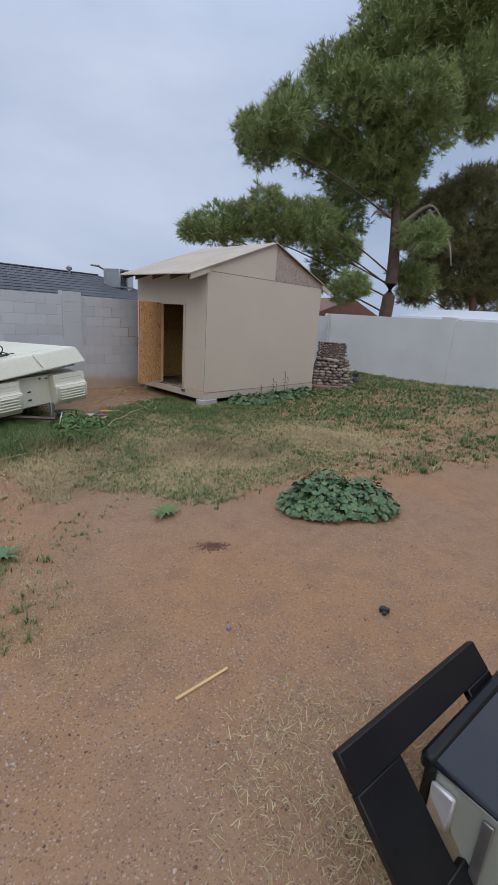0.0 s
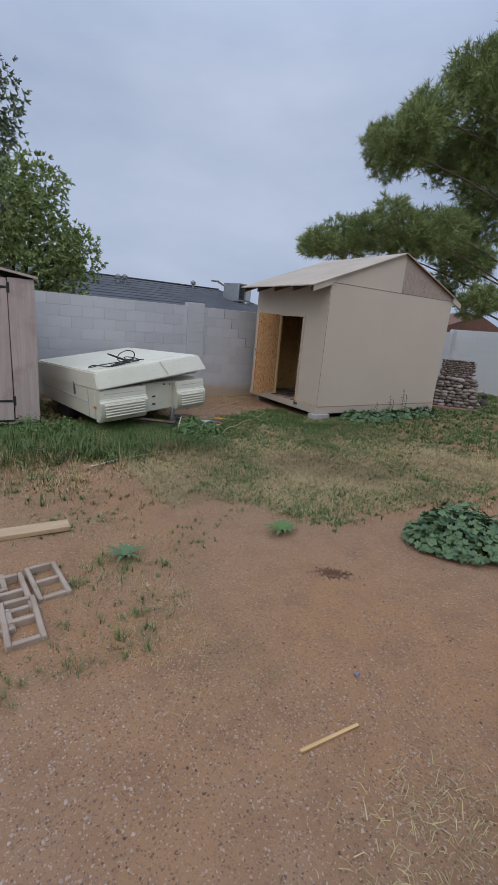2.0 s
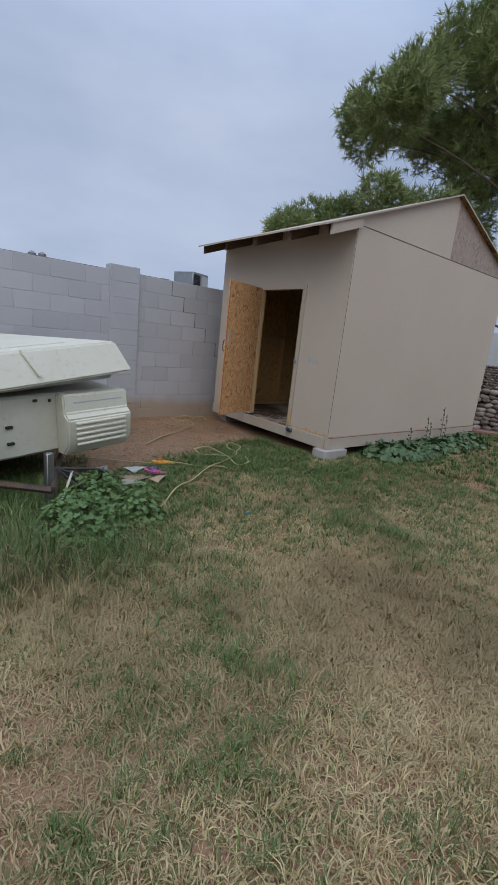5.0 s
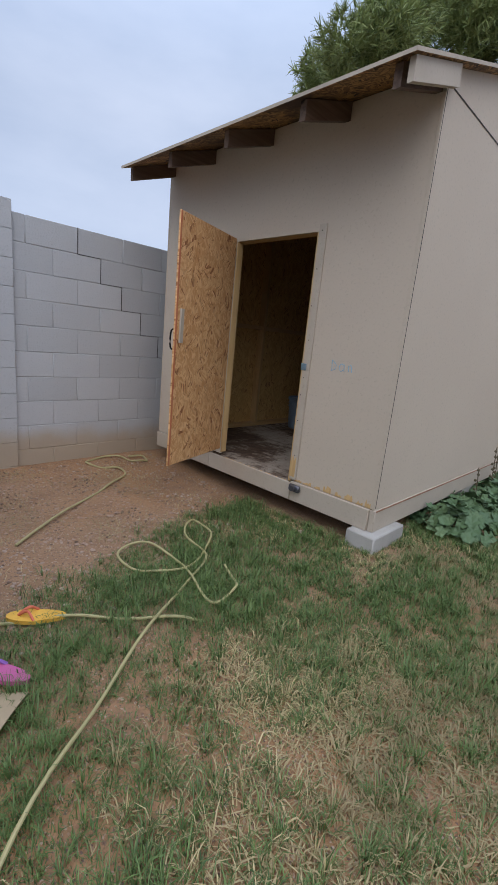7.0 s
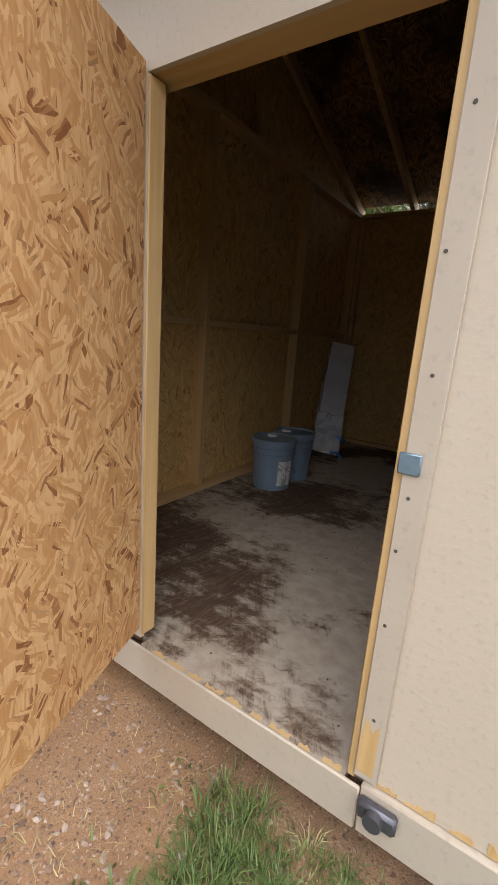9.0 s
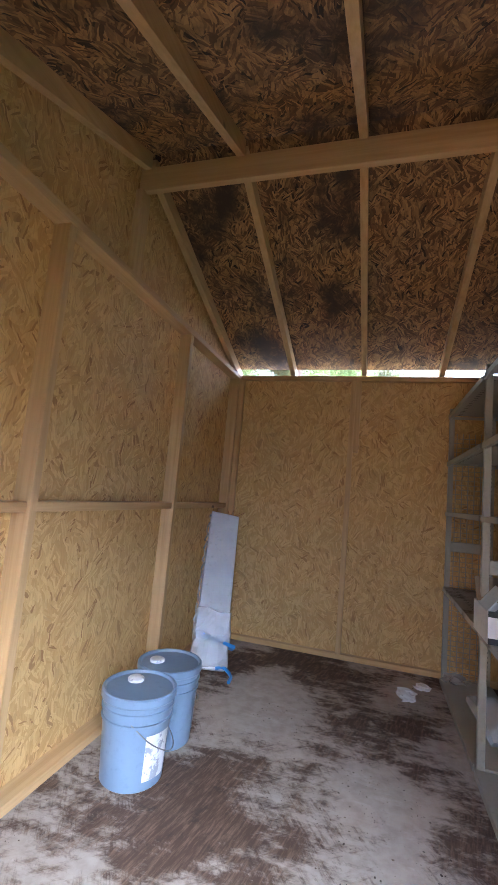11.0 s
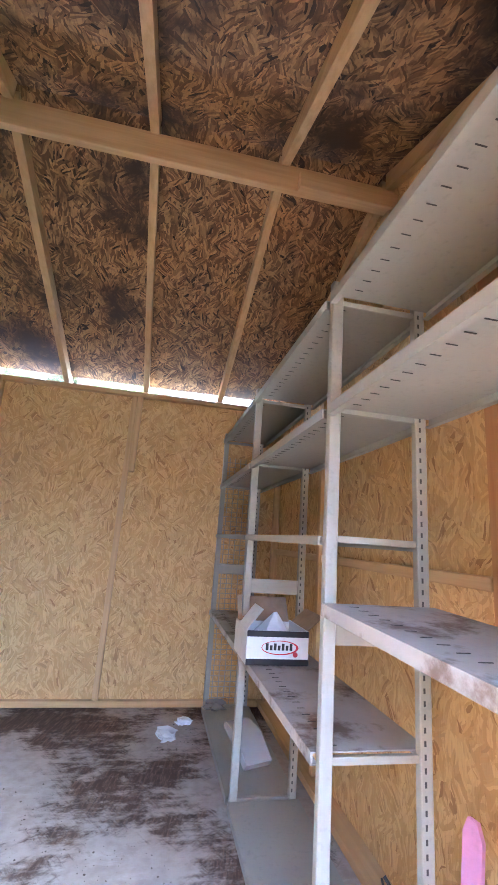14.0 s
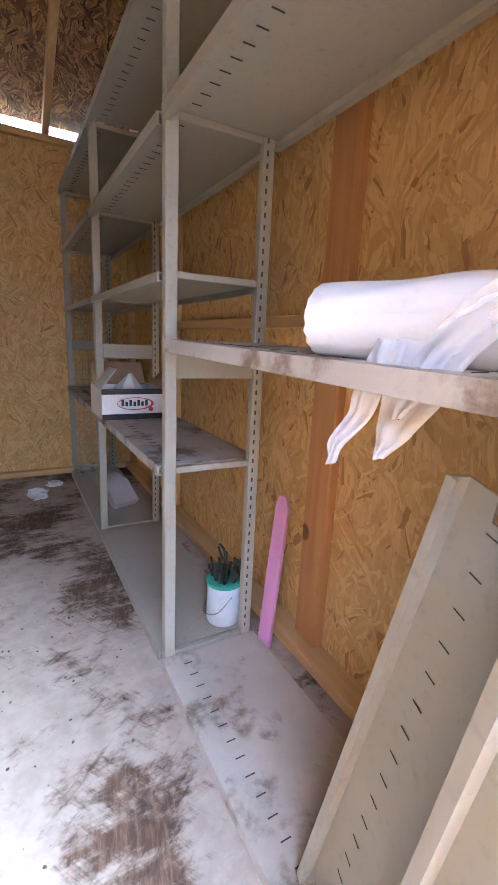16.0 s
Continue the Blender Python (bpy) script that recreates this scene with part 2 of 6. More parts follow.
def floor_mat():
    m, n, l, b = node_mat("dirty_shed_floor", 0.8)
    v = n.new("ShaderNodeTexCoord").outputs["Object"]
    big = noise_of(n, l, scaled(n, l, v, (1.0, 1.25, 1)), 1.05, 7.0, 0.6)
    fine = noise_of(n, l, v, 14, 6.0, 0.65)
    streak = noise_of(n, l, scaled(n, l, v, (9, 2.5, 1), (0, 0, 0.5)), 2.0, 6.0, 0.7)
    c = mixed(n, l, ramp(n, l, fine, 0.35, 0.7), (0.42, 0.355, 0.29), (0.33, 0.27, 0.215))
    c = mixed(n, l, ramp(n, l, streak, 0.5, 0.75), c, (0.49, 0.425, 0.36))
    flakes = []
    for ang, zz in ((0.9, 0.1), (-0.6, 0.5), (0.2, 0.9)):
        f = scaled(n, l, scaled(n, l, v, (1, 1, 1), (0, 0, ang)), (5, 34, 1))
        flakes.append(noise_of(n, l, f, 1.3 + zz, 4.0, 0.7))
    pick = n.new("ShaderNodeMath")
    pick.operation = "MAXIMUM"
    l.new(flakes[0], pick.inputs[0])
    l.new(flakes[1], pick.inputs[1])
    add = n.new("ShaderNodeMath")
    add.operation = "MULTIPLY_ADD"
    add.inputs[1].default_value = 0.35
    l.new(streak, add.inputs[0])
    l.new(big, add.inputs[2])
    edge = n.new("ShaderNodeMath")
    edge.operation = "MULTIPLY_ADD"
    edge.inputs[1].default_value = 0.2
    l.new(pick.outputs["Value"], edge.inputs[0])
    l.new(add.outputs["Value"], edge.inputs[2])
    dirt = mixed(n, l, ramp(n, l, flakes[2], 0.42, 0.68), (0.075, 0.042, 0.026), (0.17, 0.105, 0.065))
    dirt = mixed(n, l, ramp(n, l, fine, 0.52, 0.72), dirt, (0.05, 0.03, 0.02))
    c = mixed(n, l, ramp(n, l, edge.outputs["Value"], 0.785, 0.9), c, dirt)
    l.new(c, b.inputs["Base Color"])
    bumped(n, l, b, fine, 0.2, 0.006)
    return m


M_FLOOR = floor_mat()


# ---- mesh helpers ----
def box(bm, lo, hi, mat=0, bevel=0.0, m=None):
    """A box between two corners, optionally bevelled and posed."""
    vs = [bm.verts.new((x, y, z)) for x in (lo[0], hi[0]) for y in (lo[1], hi[1]) for z in (lo[2], hi[2])]
    quads = ((0, 1, 3, 2), (4, 6, 7, 5), (0, 4, 5, 1), (2, 3, 7, 6), (0, 2, 6, 4), (1, 5, 7, 3))
    fs = [bm.faces.new([vs[i] for i in q]) for q in quads]
    for f in fs:
        f.material_index = mat
    geom = vs
    if bevel:
        es = list({e for f in fs for e in f.edges})
        r = bmesh.ops.bevel(bm, geom=es, offset=bevel, segments=1, profile=0.7, affect="EDGES", material=-1)
        geom = list({v for f in r["faces"] for v in f.verts} | {v for v in vs if v.is_valid})
    if m is not None:
        bmesh.ops.transform(bm, matrix=m, verts=[v for v in geom if v.is_valid])
    return fs


def prism(bm, pts, depth, mat=0, m=None):
    """A flat outline (x, z) pushed through y from 0 to depth."""
    a = [bm.verts.new((x, 0, z)) for x, z in pts]
    c = [bm.verts.new((x, depth, z)) for x, z in pts]
    k = len(pts)
    fs = [bm.faces.new(a), bm.faces.new(c[::-1])]
    for i in range(k):
        fs.append(bm.faces.new((a[i], c[i], c[(i + 1) % k], a[(i + 1) % k])))
    for f in fs:
        f.material_index = mat
    if m is not None:
        bmesh.ops.transform(bm, matrix=m, verts=a + c)
    return fs


def turned(bm, profile, seg=28, mat=0, m=None, cap=True):
    """A body of revolution about z from (radius, height) pairs."""
    rings = [[bm.verts.new((r * math.cos(2 * math.pi * i / seg), r * math.sin(2 * math.pi * i / seg), z)) for i in range(seg)] for r, z in profile]
    fs = []
    for a, c in zip(rings, rings[1:]):
        for i in range(seg):
            fs.append(bm.faces.new((a[i], a[(i + 1) % seg], c[(i + 1) % seg], c[i])))
    if cap:
        fs.append(bm.faces.new(rings[0][::-1]))
        fs.append(bm.faces.new(rings[-1]))
    for f in fs:
        f.material_index, f.smooth = mat, True
    if m is not None:
        bmesh.ops.transform(bm, matrix=m, verts=[v for r in rings for v in r])
    return fs


def tube(bm, pts, radius, seg=8, mat=0):
    """A round strand through points; radius is a number or one per point."""
    pts = [Vector(p) for p in pts]
    rads = radius if isinstance(radius, (list, tuple)) else [radius] * len(pts)
    rings = []
    for i, p in enumerate(pts):
        d = (pts[min(i + 1, len(pts) - 1)] - pts[max(i - 1, 0)]).normalized()
        side = d.cross(Vector((0, 0, 1)))
        side = (side if side.length > 1e-3 else Vector((1, 0, 0))).normalized()
        up = side.cross(d)
        rings.append([bm.verts.new(p + rads[i] * (side * math.cos(2 * math.pi * k / seg) + up * math.sin(2 * math.pi * k / seg))) for k in range(seg)])
    for a, c in zip(rings, rings[1:]):
        for k in range(seg):
            f = bm.faces.new((a[k], a[(k + 1) % seg], c[(k + 1) % seg], c[k]))
            f.smooth, f.material_index = True, mat
    bm.faces.new(rings[0][::-1]).material_index = mat
    bm.faces.new(rings[-1]).material_index = mat


def smooth_path(pts, steps=8):
    """Catmull-Rom points through the given ones."""
    p = [Vector(q) for q in pts]
    p = [2 * p[0] - p[1]] + p + [2 * p[-1] - p[-2]]
    out = []
    for i in range(1, len(p) - 2):
        for k in range(steps):
            t = k / steps
            a, b, c, d = p[i - 1], p[i], p[i + 1], p[i + 2]
            out.append(0.5 * (2 * b + (c - a) * t + (2 * a - 5 * b + 4 * c - d) * t * t + (3 * b - a - 3 * c + d) * t ** 3))
    return out + [p[-2]]


def mesh_of(name, bm, *mats):
    bmesh.ops.recalc_face_normals(bm, faces=bm.faces)
    me = bpy.data.meshes.new(name)
    bm.to_mesh(me)
    bm.free()
    for m in mats:
        me.materials.append(m)
    if name not in ("sheeting", "loose_tail", "spiral_end", "plastic_wrap", "stone"):
        me.set_sharp_from_angle(angle=radians(38))
    return me


def part(name, bm, material, parent, label=""):
    """Links a bmesh as one mesh object under a thing or a part."""
    mats = material if isinstance(material, tuple) else (material,)
    ob = new(name, mesh_of(name, bm, *mats))
    ob.parent = parent
    if parent is not None and parent.type == "MESH":
        ob.matrix_parent_inverse = parent.matrix_basis.inverted()
    if label:
        tagged(ob, label)
    return ob


def thing(name, label, category, group="", m=None, kind=""):
    ob = new(name)
    ob.empty_display_size = 0.1
    if m is not None:
        ob.matrix_basis = m
    return tagged(ob, label, category, group, kind)


def one(name, bm, material, label, category, group="", kind="", m=None):
    """A thing that is one mesh."""
    ob = part(name, bm, material, None)
    if m is not None:
        ob.matrix_basis = m
    return tagged(ob, label, category, group, kind)


def bmnew():
    return bmesh.new()


def boxpart(name, lo, hi, material, parent, bevel=0.0, label="", m=None):
    bm = bmnew()
    box(bm, lo, hi, bevel=bevel, m=m)
    return part(name, bm, material, parent, label)


# ---- ground ----
def smooth01(a, b, x):
    t = min(1.0, max(0.0, (x - a) / (b - a)))
    return t * t * (3 - 2 * t)


def ground_z(x, y):
    """Height of the yard: it falls gently from the start of the walk to the shed."""
    z = 0.165 - 0.145 * smooth01(2.0, 7.0, y) + 0.2 * smooth01(7.5, 13.5, x) + 0.05 * smooth01(9.2, 10.4, y) * smooth01(8, 4, x)
    z += 0.045 * smooth01(0.9, 0.2, math.hypot(x - 5.9, y - 7.75))
    r = max(0.0, 1 - max(0.0, math.hypot(x - 6, y - 6) - 12) / 10)
    return z + r * (0.035 * noise.noise((x * 0.7, y * 0.7, 3.0)) + 0.012 * noise.noise((x * 3.1, y * 3.1, 8.0)))

def ground_mat():
    m, n, l, b = node_mat("yard_earth", 0.95)
    v = n.new("ShaderNodeTexCoord").outputs["Object"]
    big, mid, fine = noise_of(n, l, v, 0.55, 6.0), noise_of(n, l, v, 5.0, 6.0, 0.65), noise_of(n, l, v, 60.0, 5.0, 0.7)
    c = mixed(n, l, ramp(n, l, big, 0.35, 0.65), (0.365, 0.195, 0.09), (0.325, 0.195, 0.112))
    c = mixed(n, l, ramp(n, l, mid, 0.4, 0.75), c, (0.27, 0.15, 0.082))
    grit = n.new("ShaderNodeTexVoronoi")
    grit.inputs["Scale"].default_value = 170.0
    l.new(v, grit.inputs["Vector"])
    tone = n.new("ShaderNodeSeparateColor")
    l.new(grit.outputs["Color"], tone.inputs["Color"])
    c = mixed(n, l, ramp(n, l, tone.outputs["Red"], 0.9, 1.0), c, (0.41, 0.28, 0.2))
    c = mixed(n, l, ramp(n, l, tone.outputs["Green"], 0.9, 1.0), c, (0.16, 0.1, 0.075))
    c = mixed(n, l, ramp(n, l, fine, 0.5, 0.8), c, (0.19, 0.112, 0.07))
    coarse = n.new("ShaderNodeTexVoronoi")
    coarse.inputs["Scale"].default_value = 130.0
    l.new(v, coarse.inputs["Vector"])
    lump = n.new("ShaderNodeSeparateColor")
    l.new(coarse.outputs["Color"], lump.inputs["Color"])
    c = mixed(n, l, ramp(n, l, lump.outputs["Red"], 0.95, 0.99), c, (0.17, 0.1, 0.065))
    c = mixed(n, l, ramp(n, l, lump.outputs["Green"], 0.965, 0.99), c, (0.42, 0.3, 0.22))
    l.new(c, b.inputs["Base Color"])
    add = n.new("ShaderNodeMath")
    add.operation = "ADD"
    l.new(fine, add.inputs[0])
    l.new(tone.outputs["Blue"], add.inputs[1])
    bumped(n, l, b, add.outputs["Value"], 0.75, 0.012)
    return m


def build_ground():
    bm = bmnew()
    xs = [-2500, -400, -80, -25, -12] + [-6 + 0.25 * i for i in range(89)] + [18, 22, 30, 60, 400, 2500]
    ys = [-2500, -400, -80, -25, -10, -5] + [-2 + 0.25 * i for i in range(55)] + [13, 16, 22, 40, 100, 400, 2500]
    grid = [[bm.verts.new((x, y, ground_z(x, y))) for y in ys] for x in xs]
    for i in range(len(xs) - 1):
        for j in range(len(ys) - 1):
            bm.faces.new((grid[i][j], grid[i + 1][j], grid[i + 1][j + 1], grid[i][j + 1])).smooth = True
    return one("ground", bm, ground_mat(), "bare reddish brown dirt yard with fine gravel and dry patches", "ground", kind="structure")


build_ground()

# ---- shed: the frame runs x 5.88 to 9.54, y 7.83 to 10.22 ----
X0, X1, Y0, Y1 = 5.88, 9.54, 7.83, 10.22
XM, ZB, ZF, ZT = 7.71, 0.312, 0.292, 2.60
SLOPE, RZ = 0.365, 3.34
T = 0.016


def roof_z(x):
    """Underside of the roof boards."""
    return RZ - SLOPE * abs(x - XM)


shed = thing("garden_shed", "beige painted plywood shed with open strand board door, on blocks", "shed", m=pose(X0, Y0, 0))


def sp(name, bm, material, label="", parent=None):
    """A part of the shed, given in world places."""
    ob = part(name, bm, material, parent or shed, label)
    if parent is None:
        ob.matrix_parent_inverse = shed.matrix_basis.inverted()
    return ob


def sbox(name, lo, hi, material, bevel=0.0, label="", m=None):
    bm = bmnew()
    box(bm, lo, hi, bevel=bevel, m=m)
    return sp(name, bm, material, label)


def two_sided(name, loops, axis, at, thick, inner, outer, inward, label=""):
    """A wall panel with painted outside and bare board inside. loops: outline in the panel's plane."""
    bm = bmnew()
    rows = []
    for off in (0.0, thick):
        ring = []
        for a, z in loops:
            p = (at + off * inward, a, z) if axis == "x" else (a, at + off * inward, z)
            ring.append(bm.verts.new(p))
        rows.append(ring)
    bm.faces.new(rows[0]).material_index = 0
    bm.faces.new(rows[1][::-1]).material_index = 1
    k = len(loops)
    for i in range(k):
        bm.faces.new((rows[0][i], rows[1][i], rows[1][(i + 1) % k], rows[0][(i + 1) % k])).material_index = 0
    return sp(name, bm, (outer, inner), label)


# south gable wall: main panel, and above its seam the painted gable and a bare strand board patch
ZS = 2.605
two_sided("wall_panel", [(X0 - 0.003, ZB), (X1, ZB), (X1, ZS), (X0 - 0.003, ZS)], "y", Y0, T, M_OSB_XZ, M_BEIGE, 1, "beige painted plywood wall panel")
XP = 7.79
two_sided("gable_panel", [(X0, ZS + 0.006), (XP, ZS + 0.006), (XP, roof_z(XP)), (XM, roof_z(XM)), (X0, roof_z(X0))], "y", Y0 - 0.003, T, M_OSB_XZ, M_BEIGE, 1, "beige painted gable panel")
two_sided("gable_patch", [(XP + 0.004, ZS + 0.006), (X1, ZS + 0.006), (X1, roof_z(X1)), (XP + 0.004, roof_z(XP + 0.004))], "y", Y0 - 0.001, T, M_OSB_XZ, M_OSB_GREY, 1, "bare weathered strand board patch")
# north gable wall
two_sided("wall_panel", [(X0, ZB), (X1, ZB), (X1, roof_z(X1)), (XM, roof_z(XM)), (X0, roof_z(X0))], "y", Y1, T, M_OSB_XZ, M_BEIGE, -1, "beige painted plywood wall panel")
# east wall, open by a hand's breadth under the eave
two_sided("wall_panel", [(Y0 + T, ZB), (Y1 - T, ZB), (Y1 - T, ZT), (Y0 + T, ZT)], "x", X1, T, M_OSB_YZ, M_BEIGE, -1, "beige painted plywood wall panel")
# west wall round the doorway
DY0, DY1, DZ1 = 8.515, 9.29, 1.98
two_sided("wall_panel", [(Y0 + T + 0.002, ZB), (DY0, ZB), (DY0, DZ1), (DY1, DZ1), (DY1, ZB), (Y1 - T - 0.001, ZB), (Y1 - T - 0.001, 2.668), (Y0 + T + 0.002, 2.668)], "x", X0, T, M_OSB_YZ, M_BEIGE, 1, "beige painted front wall panel with rusty nail marks")

# floor and base
sbox("floor_board", (X0 + 0.032, Y0 + T, ZF - 0.03), (X1 - T, Y1 - T, ZF), M_FLOOR, label="dirt-stained plywood floor")
sbox("skirt_board", (X0 - 0.006, Y0 - 0.012, 0.165), (X1, Y0 + 0.028, ZB - 0.004), M_TRIM, 0.004, "pale painted base board, bare wood along its edge")
for ya, yb in ((Y0 + 0.03, DY0 - 0.024), (DY1 + 0.124, Y1)):
    sbox("skirt_board", (X0 - 0.018, ya, 0.165), (X0 + 0.03, yb, ZB - 0.004), M_TRIM, 0.004, "pale painted base board with rust stains")
sbox("door_sill", (X0 - 0.02, DY0 - 0.022, 0.165), (X0 - 0.008, DY1 + 0.122, ZF + 0.004), M_TRIM, 0.004, "worn pale wooden sill board")
sbox("threshold_board", (X0 - 0.0078, DY0 + 0.021, ZF - 0.03), (X0 + 0.0315, DY1 - 0.007, ZF), M_FLOOR, label="worn plywood edge of the floor")
sbox("rusty_seam", (X0, Y0 - 0.0145, ZB - 0.013), (X1, Y0 - 0.0122, ZB - 0.003), plain("rusty_brown_edge", (0.27, 0.12, 0.075), (0.36, 0.2, 0.13), 0.85, s1=9), label="red-brown bare edge above the base board")
# ragged bare wood along the sill's worn top edge
rnd = random.Random(17)
for k in range(9):
    y, w = DY0 + 0.06 + 0.078 * k, rnd.uniform(0.03, 0.07)
    bm = bmnew()
    prism(bm, [(-w / 2, 0), (w / 2, 0)] + [(w / 2 - w * q / 5, rnd.uniform(0.006, 0.02)) for q in range(6)], 0.0015, m=pose(X0 - 0.0065, y, ZF + 0.0005, -90, 0, -90))
    sp("chipped_edge", bm, M_WOOD_Y, "splintered bare wood along the floor's edge")
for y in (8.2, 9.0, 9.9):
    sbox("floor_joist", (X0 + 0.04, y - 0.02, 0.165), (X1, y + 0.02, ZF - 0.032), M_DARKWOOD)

# framing
def stud(x0, x1, y0, y1, z0=ZF + 0.04, z1=ZT - 0.04, name="stud", mat=None):
    return sbox(name, (x0, y0, z0), (x1, y1, z1), mat or M_WOOD_Z, 0.003)


NI = Y1 - T
for x in (X0 + T + 0.02, 7.14, 8.36, X1 - T - 0.09):
    stud(x, x + 0.04, NI - 0.085, NI)
SI = Y0 + T
for x in (X0 + T + 0.02, 8.43, X1 - T - 0.06):
    stud(x, x + 0.04, SI, SI + 0.05)
sbox("stud", (7.005, SI, ZF + 0.04), (7.12, SI + 0.036, ZT - 0.04), M_REDWOOD, 0.003, "flat stud, reddish brown")
for y in (9.08,):
    stud(X1 - T - 0.045, X1 - T, y, y + 0.04)
    stud(X1 - T - 0.06, X1 - T, y - 0.045, y - 0.002, 1.95, ZT - 0.04, "stud_offcut")
stud(X1 - T - 0.05, X1 - T, NI - 0.125, NI - 0.08)
for y in (DY0 - 0.045, DY1 + 0.005):
    stud(X0 + T, X0 + T + 0.045, y, y + 0.04)
sbox("door_header", (X0 + T, DY0 - 0.045, DZ1 + 0.002), (X0 + T + 0.09, DY1 + 0.045, DZ1 + 0.09), M_WOOD_Y, 0.003)
sbox("door_jamb", (X0 + 0.002, DY1 - 0.006, ZF + 0.03), (X0 + 0.06, DY1 + 0.003, DZ1 - 0.003), M_WOOD_Z, 0.003, "bare pine door jamb")
sbox("door_jamb", (X0 - 0.001, DY0 - 0.002, ZF + 0.004), (X0 + 0.05, DY0 + 0.02, DZ1 - 0.003), M_WOOD_Z, 0.003)
# plates
for z0, z1, tag_ in ((ZF, ZF + 0.04, "bottom_plate"), (ZT - 0.04, ZT, "top_plate")):
    sbox(tag_, (X0 + T, NI - 0.09, z0), (X1 - T, NI, z1), M_WOOD_X, 0.003)
    sbox(tag_, (X0 + T, SI, z0), (X1 - T, SI + 0.09, z1), M_WOOD_X, 0.003)
    sbox(tag_, (X1 - T - 0.05, SI + 0.092, z0), (X1 - T, NI - 0.092, z1), M_WOOD_Y, 0.003)
sbox("top_plate", (X0 + T, SI + 0.092, ZT - 0.04), (X0 + T + 0.09, NI - 0.092, ZT), M_WOOD_Y, 0.003)
for a, b in ((5.96, 7.138), (7.182, 8.358), (8.402, 9.42)):
    sbox("nogging", (a, NI - 0.075, 1.39), (b, NI, 1.43), M_WOOD_X, 0.003)
for a, b in ((6.0, 7.003), (7.122, 8.425), (8.475, 9.4)):
    sbox("nogging", (a, SI, 1.4), (b, SI + 0.04, 1.44), M_WOOD_X, 0.003)
# gable struts and end rafters
for y0 in (NI - 0.04, SI):
    sbox("gable_stud", (XM - 0.045, y0, ZT), (XM + 0.045, y0 + 0.04, 3.113), M_WOOD_Z, 0.003)
RD = 0.09


def rafter(y, side, tail):
    """A sloped rafter on one side of the ridge, from the ridge to past the wall."""
    bm = bmnew()
    far = (XM - X0 + tail) if side < 0 else (X1 - XM + tail)
    a0 = 0.02
    pts = [(side * a0, RZ - 0.004 - SLOPE * a0), (side * far, RZ - 0.004 - SLOPE * far), (side * far, RZ - 0.004 - SLOPE * far - RD), (side * a0, RZ - 0.004 - SLOPE * a0 - RD)]
    prism(bm, pts, 0.04, m=pose(XM, y - 0.02, 0))
    return sp("rafter", bm, M_WOOD_X)


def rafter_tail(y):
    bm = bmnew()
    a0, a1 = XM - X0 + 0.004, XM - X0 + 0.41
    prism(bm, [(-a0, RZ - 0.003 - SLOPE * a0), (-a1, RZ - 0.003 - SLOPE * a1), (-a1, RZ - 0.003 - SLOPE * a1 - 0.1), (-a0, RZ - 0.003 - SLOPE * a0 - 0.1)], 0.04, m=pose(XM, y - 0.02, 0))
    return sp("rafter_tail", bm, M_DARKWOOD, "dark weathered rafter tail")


for y in (Y0 + 0.04, 8.41, 9.02, 9.63, Y1 - 0.06):
    rafter(y, -1, -0.03)
    rafter_tail(y)
    rafter(y, 1, 0.05)
sbox("ridge_beam", (XM - 0.019, SI, 3.115), (XM + 0.019, NI, 3.25), M_WOOD_Y, 0.003, "pine ridge beam")
sbox("ridge_offcut", (XM - 0.06, SI, 3.105), (XM - 0.02, SI + 0.5, 3.19), M_WOOD_Y, 0.003)
# roof boards
for side, far, name in ((-1, XM - X0 + 0.47, "roof_board"), (1, X1 - XM + 0.0, "roof_board")):
    bm = bmnew()
    pts = [(0, RZ + 0.002), (side * far, RZ + 0.002 - SLOPE * far), (side * far, RZ + 0.02 - SLOPE * far), (0, RZ + 0.02)]
    fs = prism(bm, pts, Y1 - Y0 + 0.075, m=pose(XM, Y0 - 0.07, 0))
    bmesh.ops.recalc_face_normals(bm, faces=bm.faces)
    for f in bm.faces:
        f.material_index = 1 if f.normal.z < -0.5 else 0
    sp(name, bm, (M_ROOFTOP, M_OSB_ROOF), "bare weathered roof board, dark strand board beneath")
# barge boards on the south gable's ends and the fascia block
for side, far0, far1 in ((-1, XM - X0 - 0.02, XM - X0 + 0.43), (1, X1 - XM - 0.04, X1 - XM + 0.27)):
    bm = bmnew()
    pts = [(side * far0, RZ - 0.002 - SLOPE * far0), (side * far1, RZ - 0.002 - SLOPE * far1), (side * far1, RZ - 0.002 - SLOPE * far1 - 0.1), (side * far0, RZ - 0.002 - SLOPE * far0 - 0.1)]
    prism(bm, pts, 0.03, m=pose(XM, Y0 - 0.05, 0))
    sp("barge_board", bm, M_TRIM, "pale painted board end under the eave")

# door: hinged on its north side, swung outwards
door_open = pose(X0 - 0.012, DY1 + 0.012, 0, 0, 0, 180 + 18.5)
bm = bmnew()
box(bm, (0, 0, 0.355), (0.722, 0.014, 2.0), 0, 0.002)
for f in bm.faces:
    f.material_index = 0
leaf = part("door", bm, M_OSB_DOOR, shed, "strand board door swung open, bare orange-brown inner side")
leaf.matrix_basis = shed.matrix_basis.inverted() @ door_open
def lp(name, bm, mat, label=""):
    ob = part(name, bm, mat, leaf, label)
    ob.matrix_parent_inverse = Matrix.Identity(4)
    return ob
bm = bmnew()
tube(bm, smooth_path([(0.695, -0.002, 1.15), (0.697, -0.035, 1.17), (0.697, -0.035, 1.27), (0.695, -0.002, 1.29)], 4), 0.006)
lp("handle", bm, M_BLACK, "black metal pull handle")
bm = bmnew()
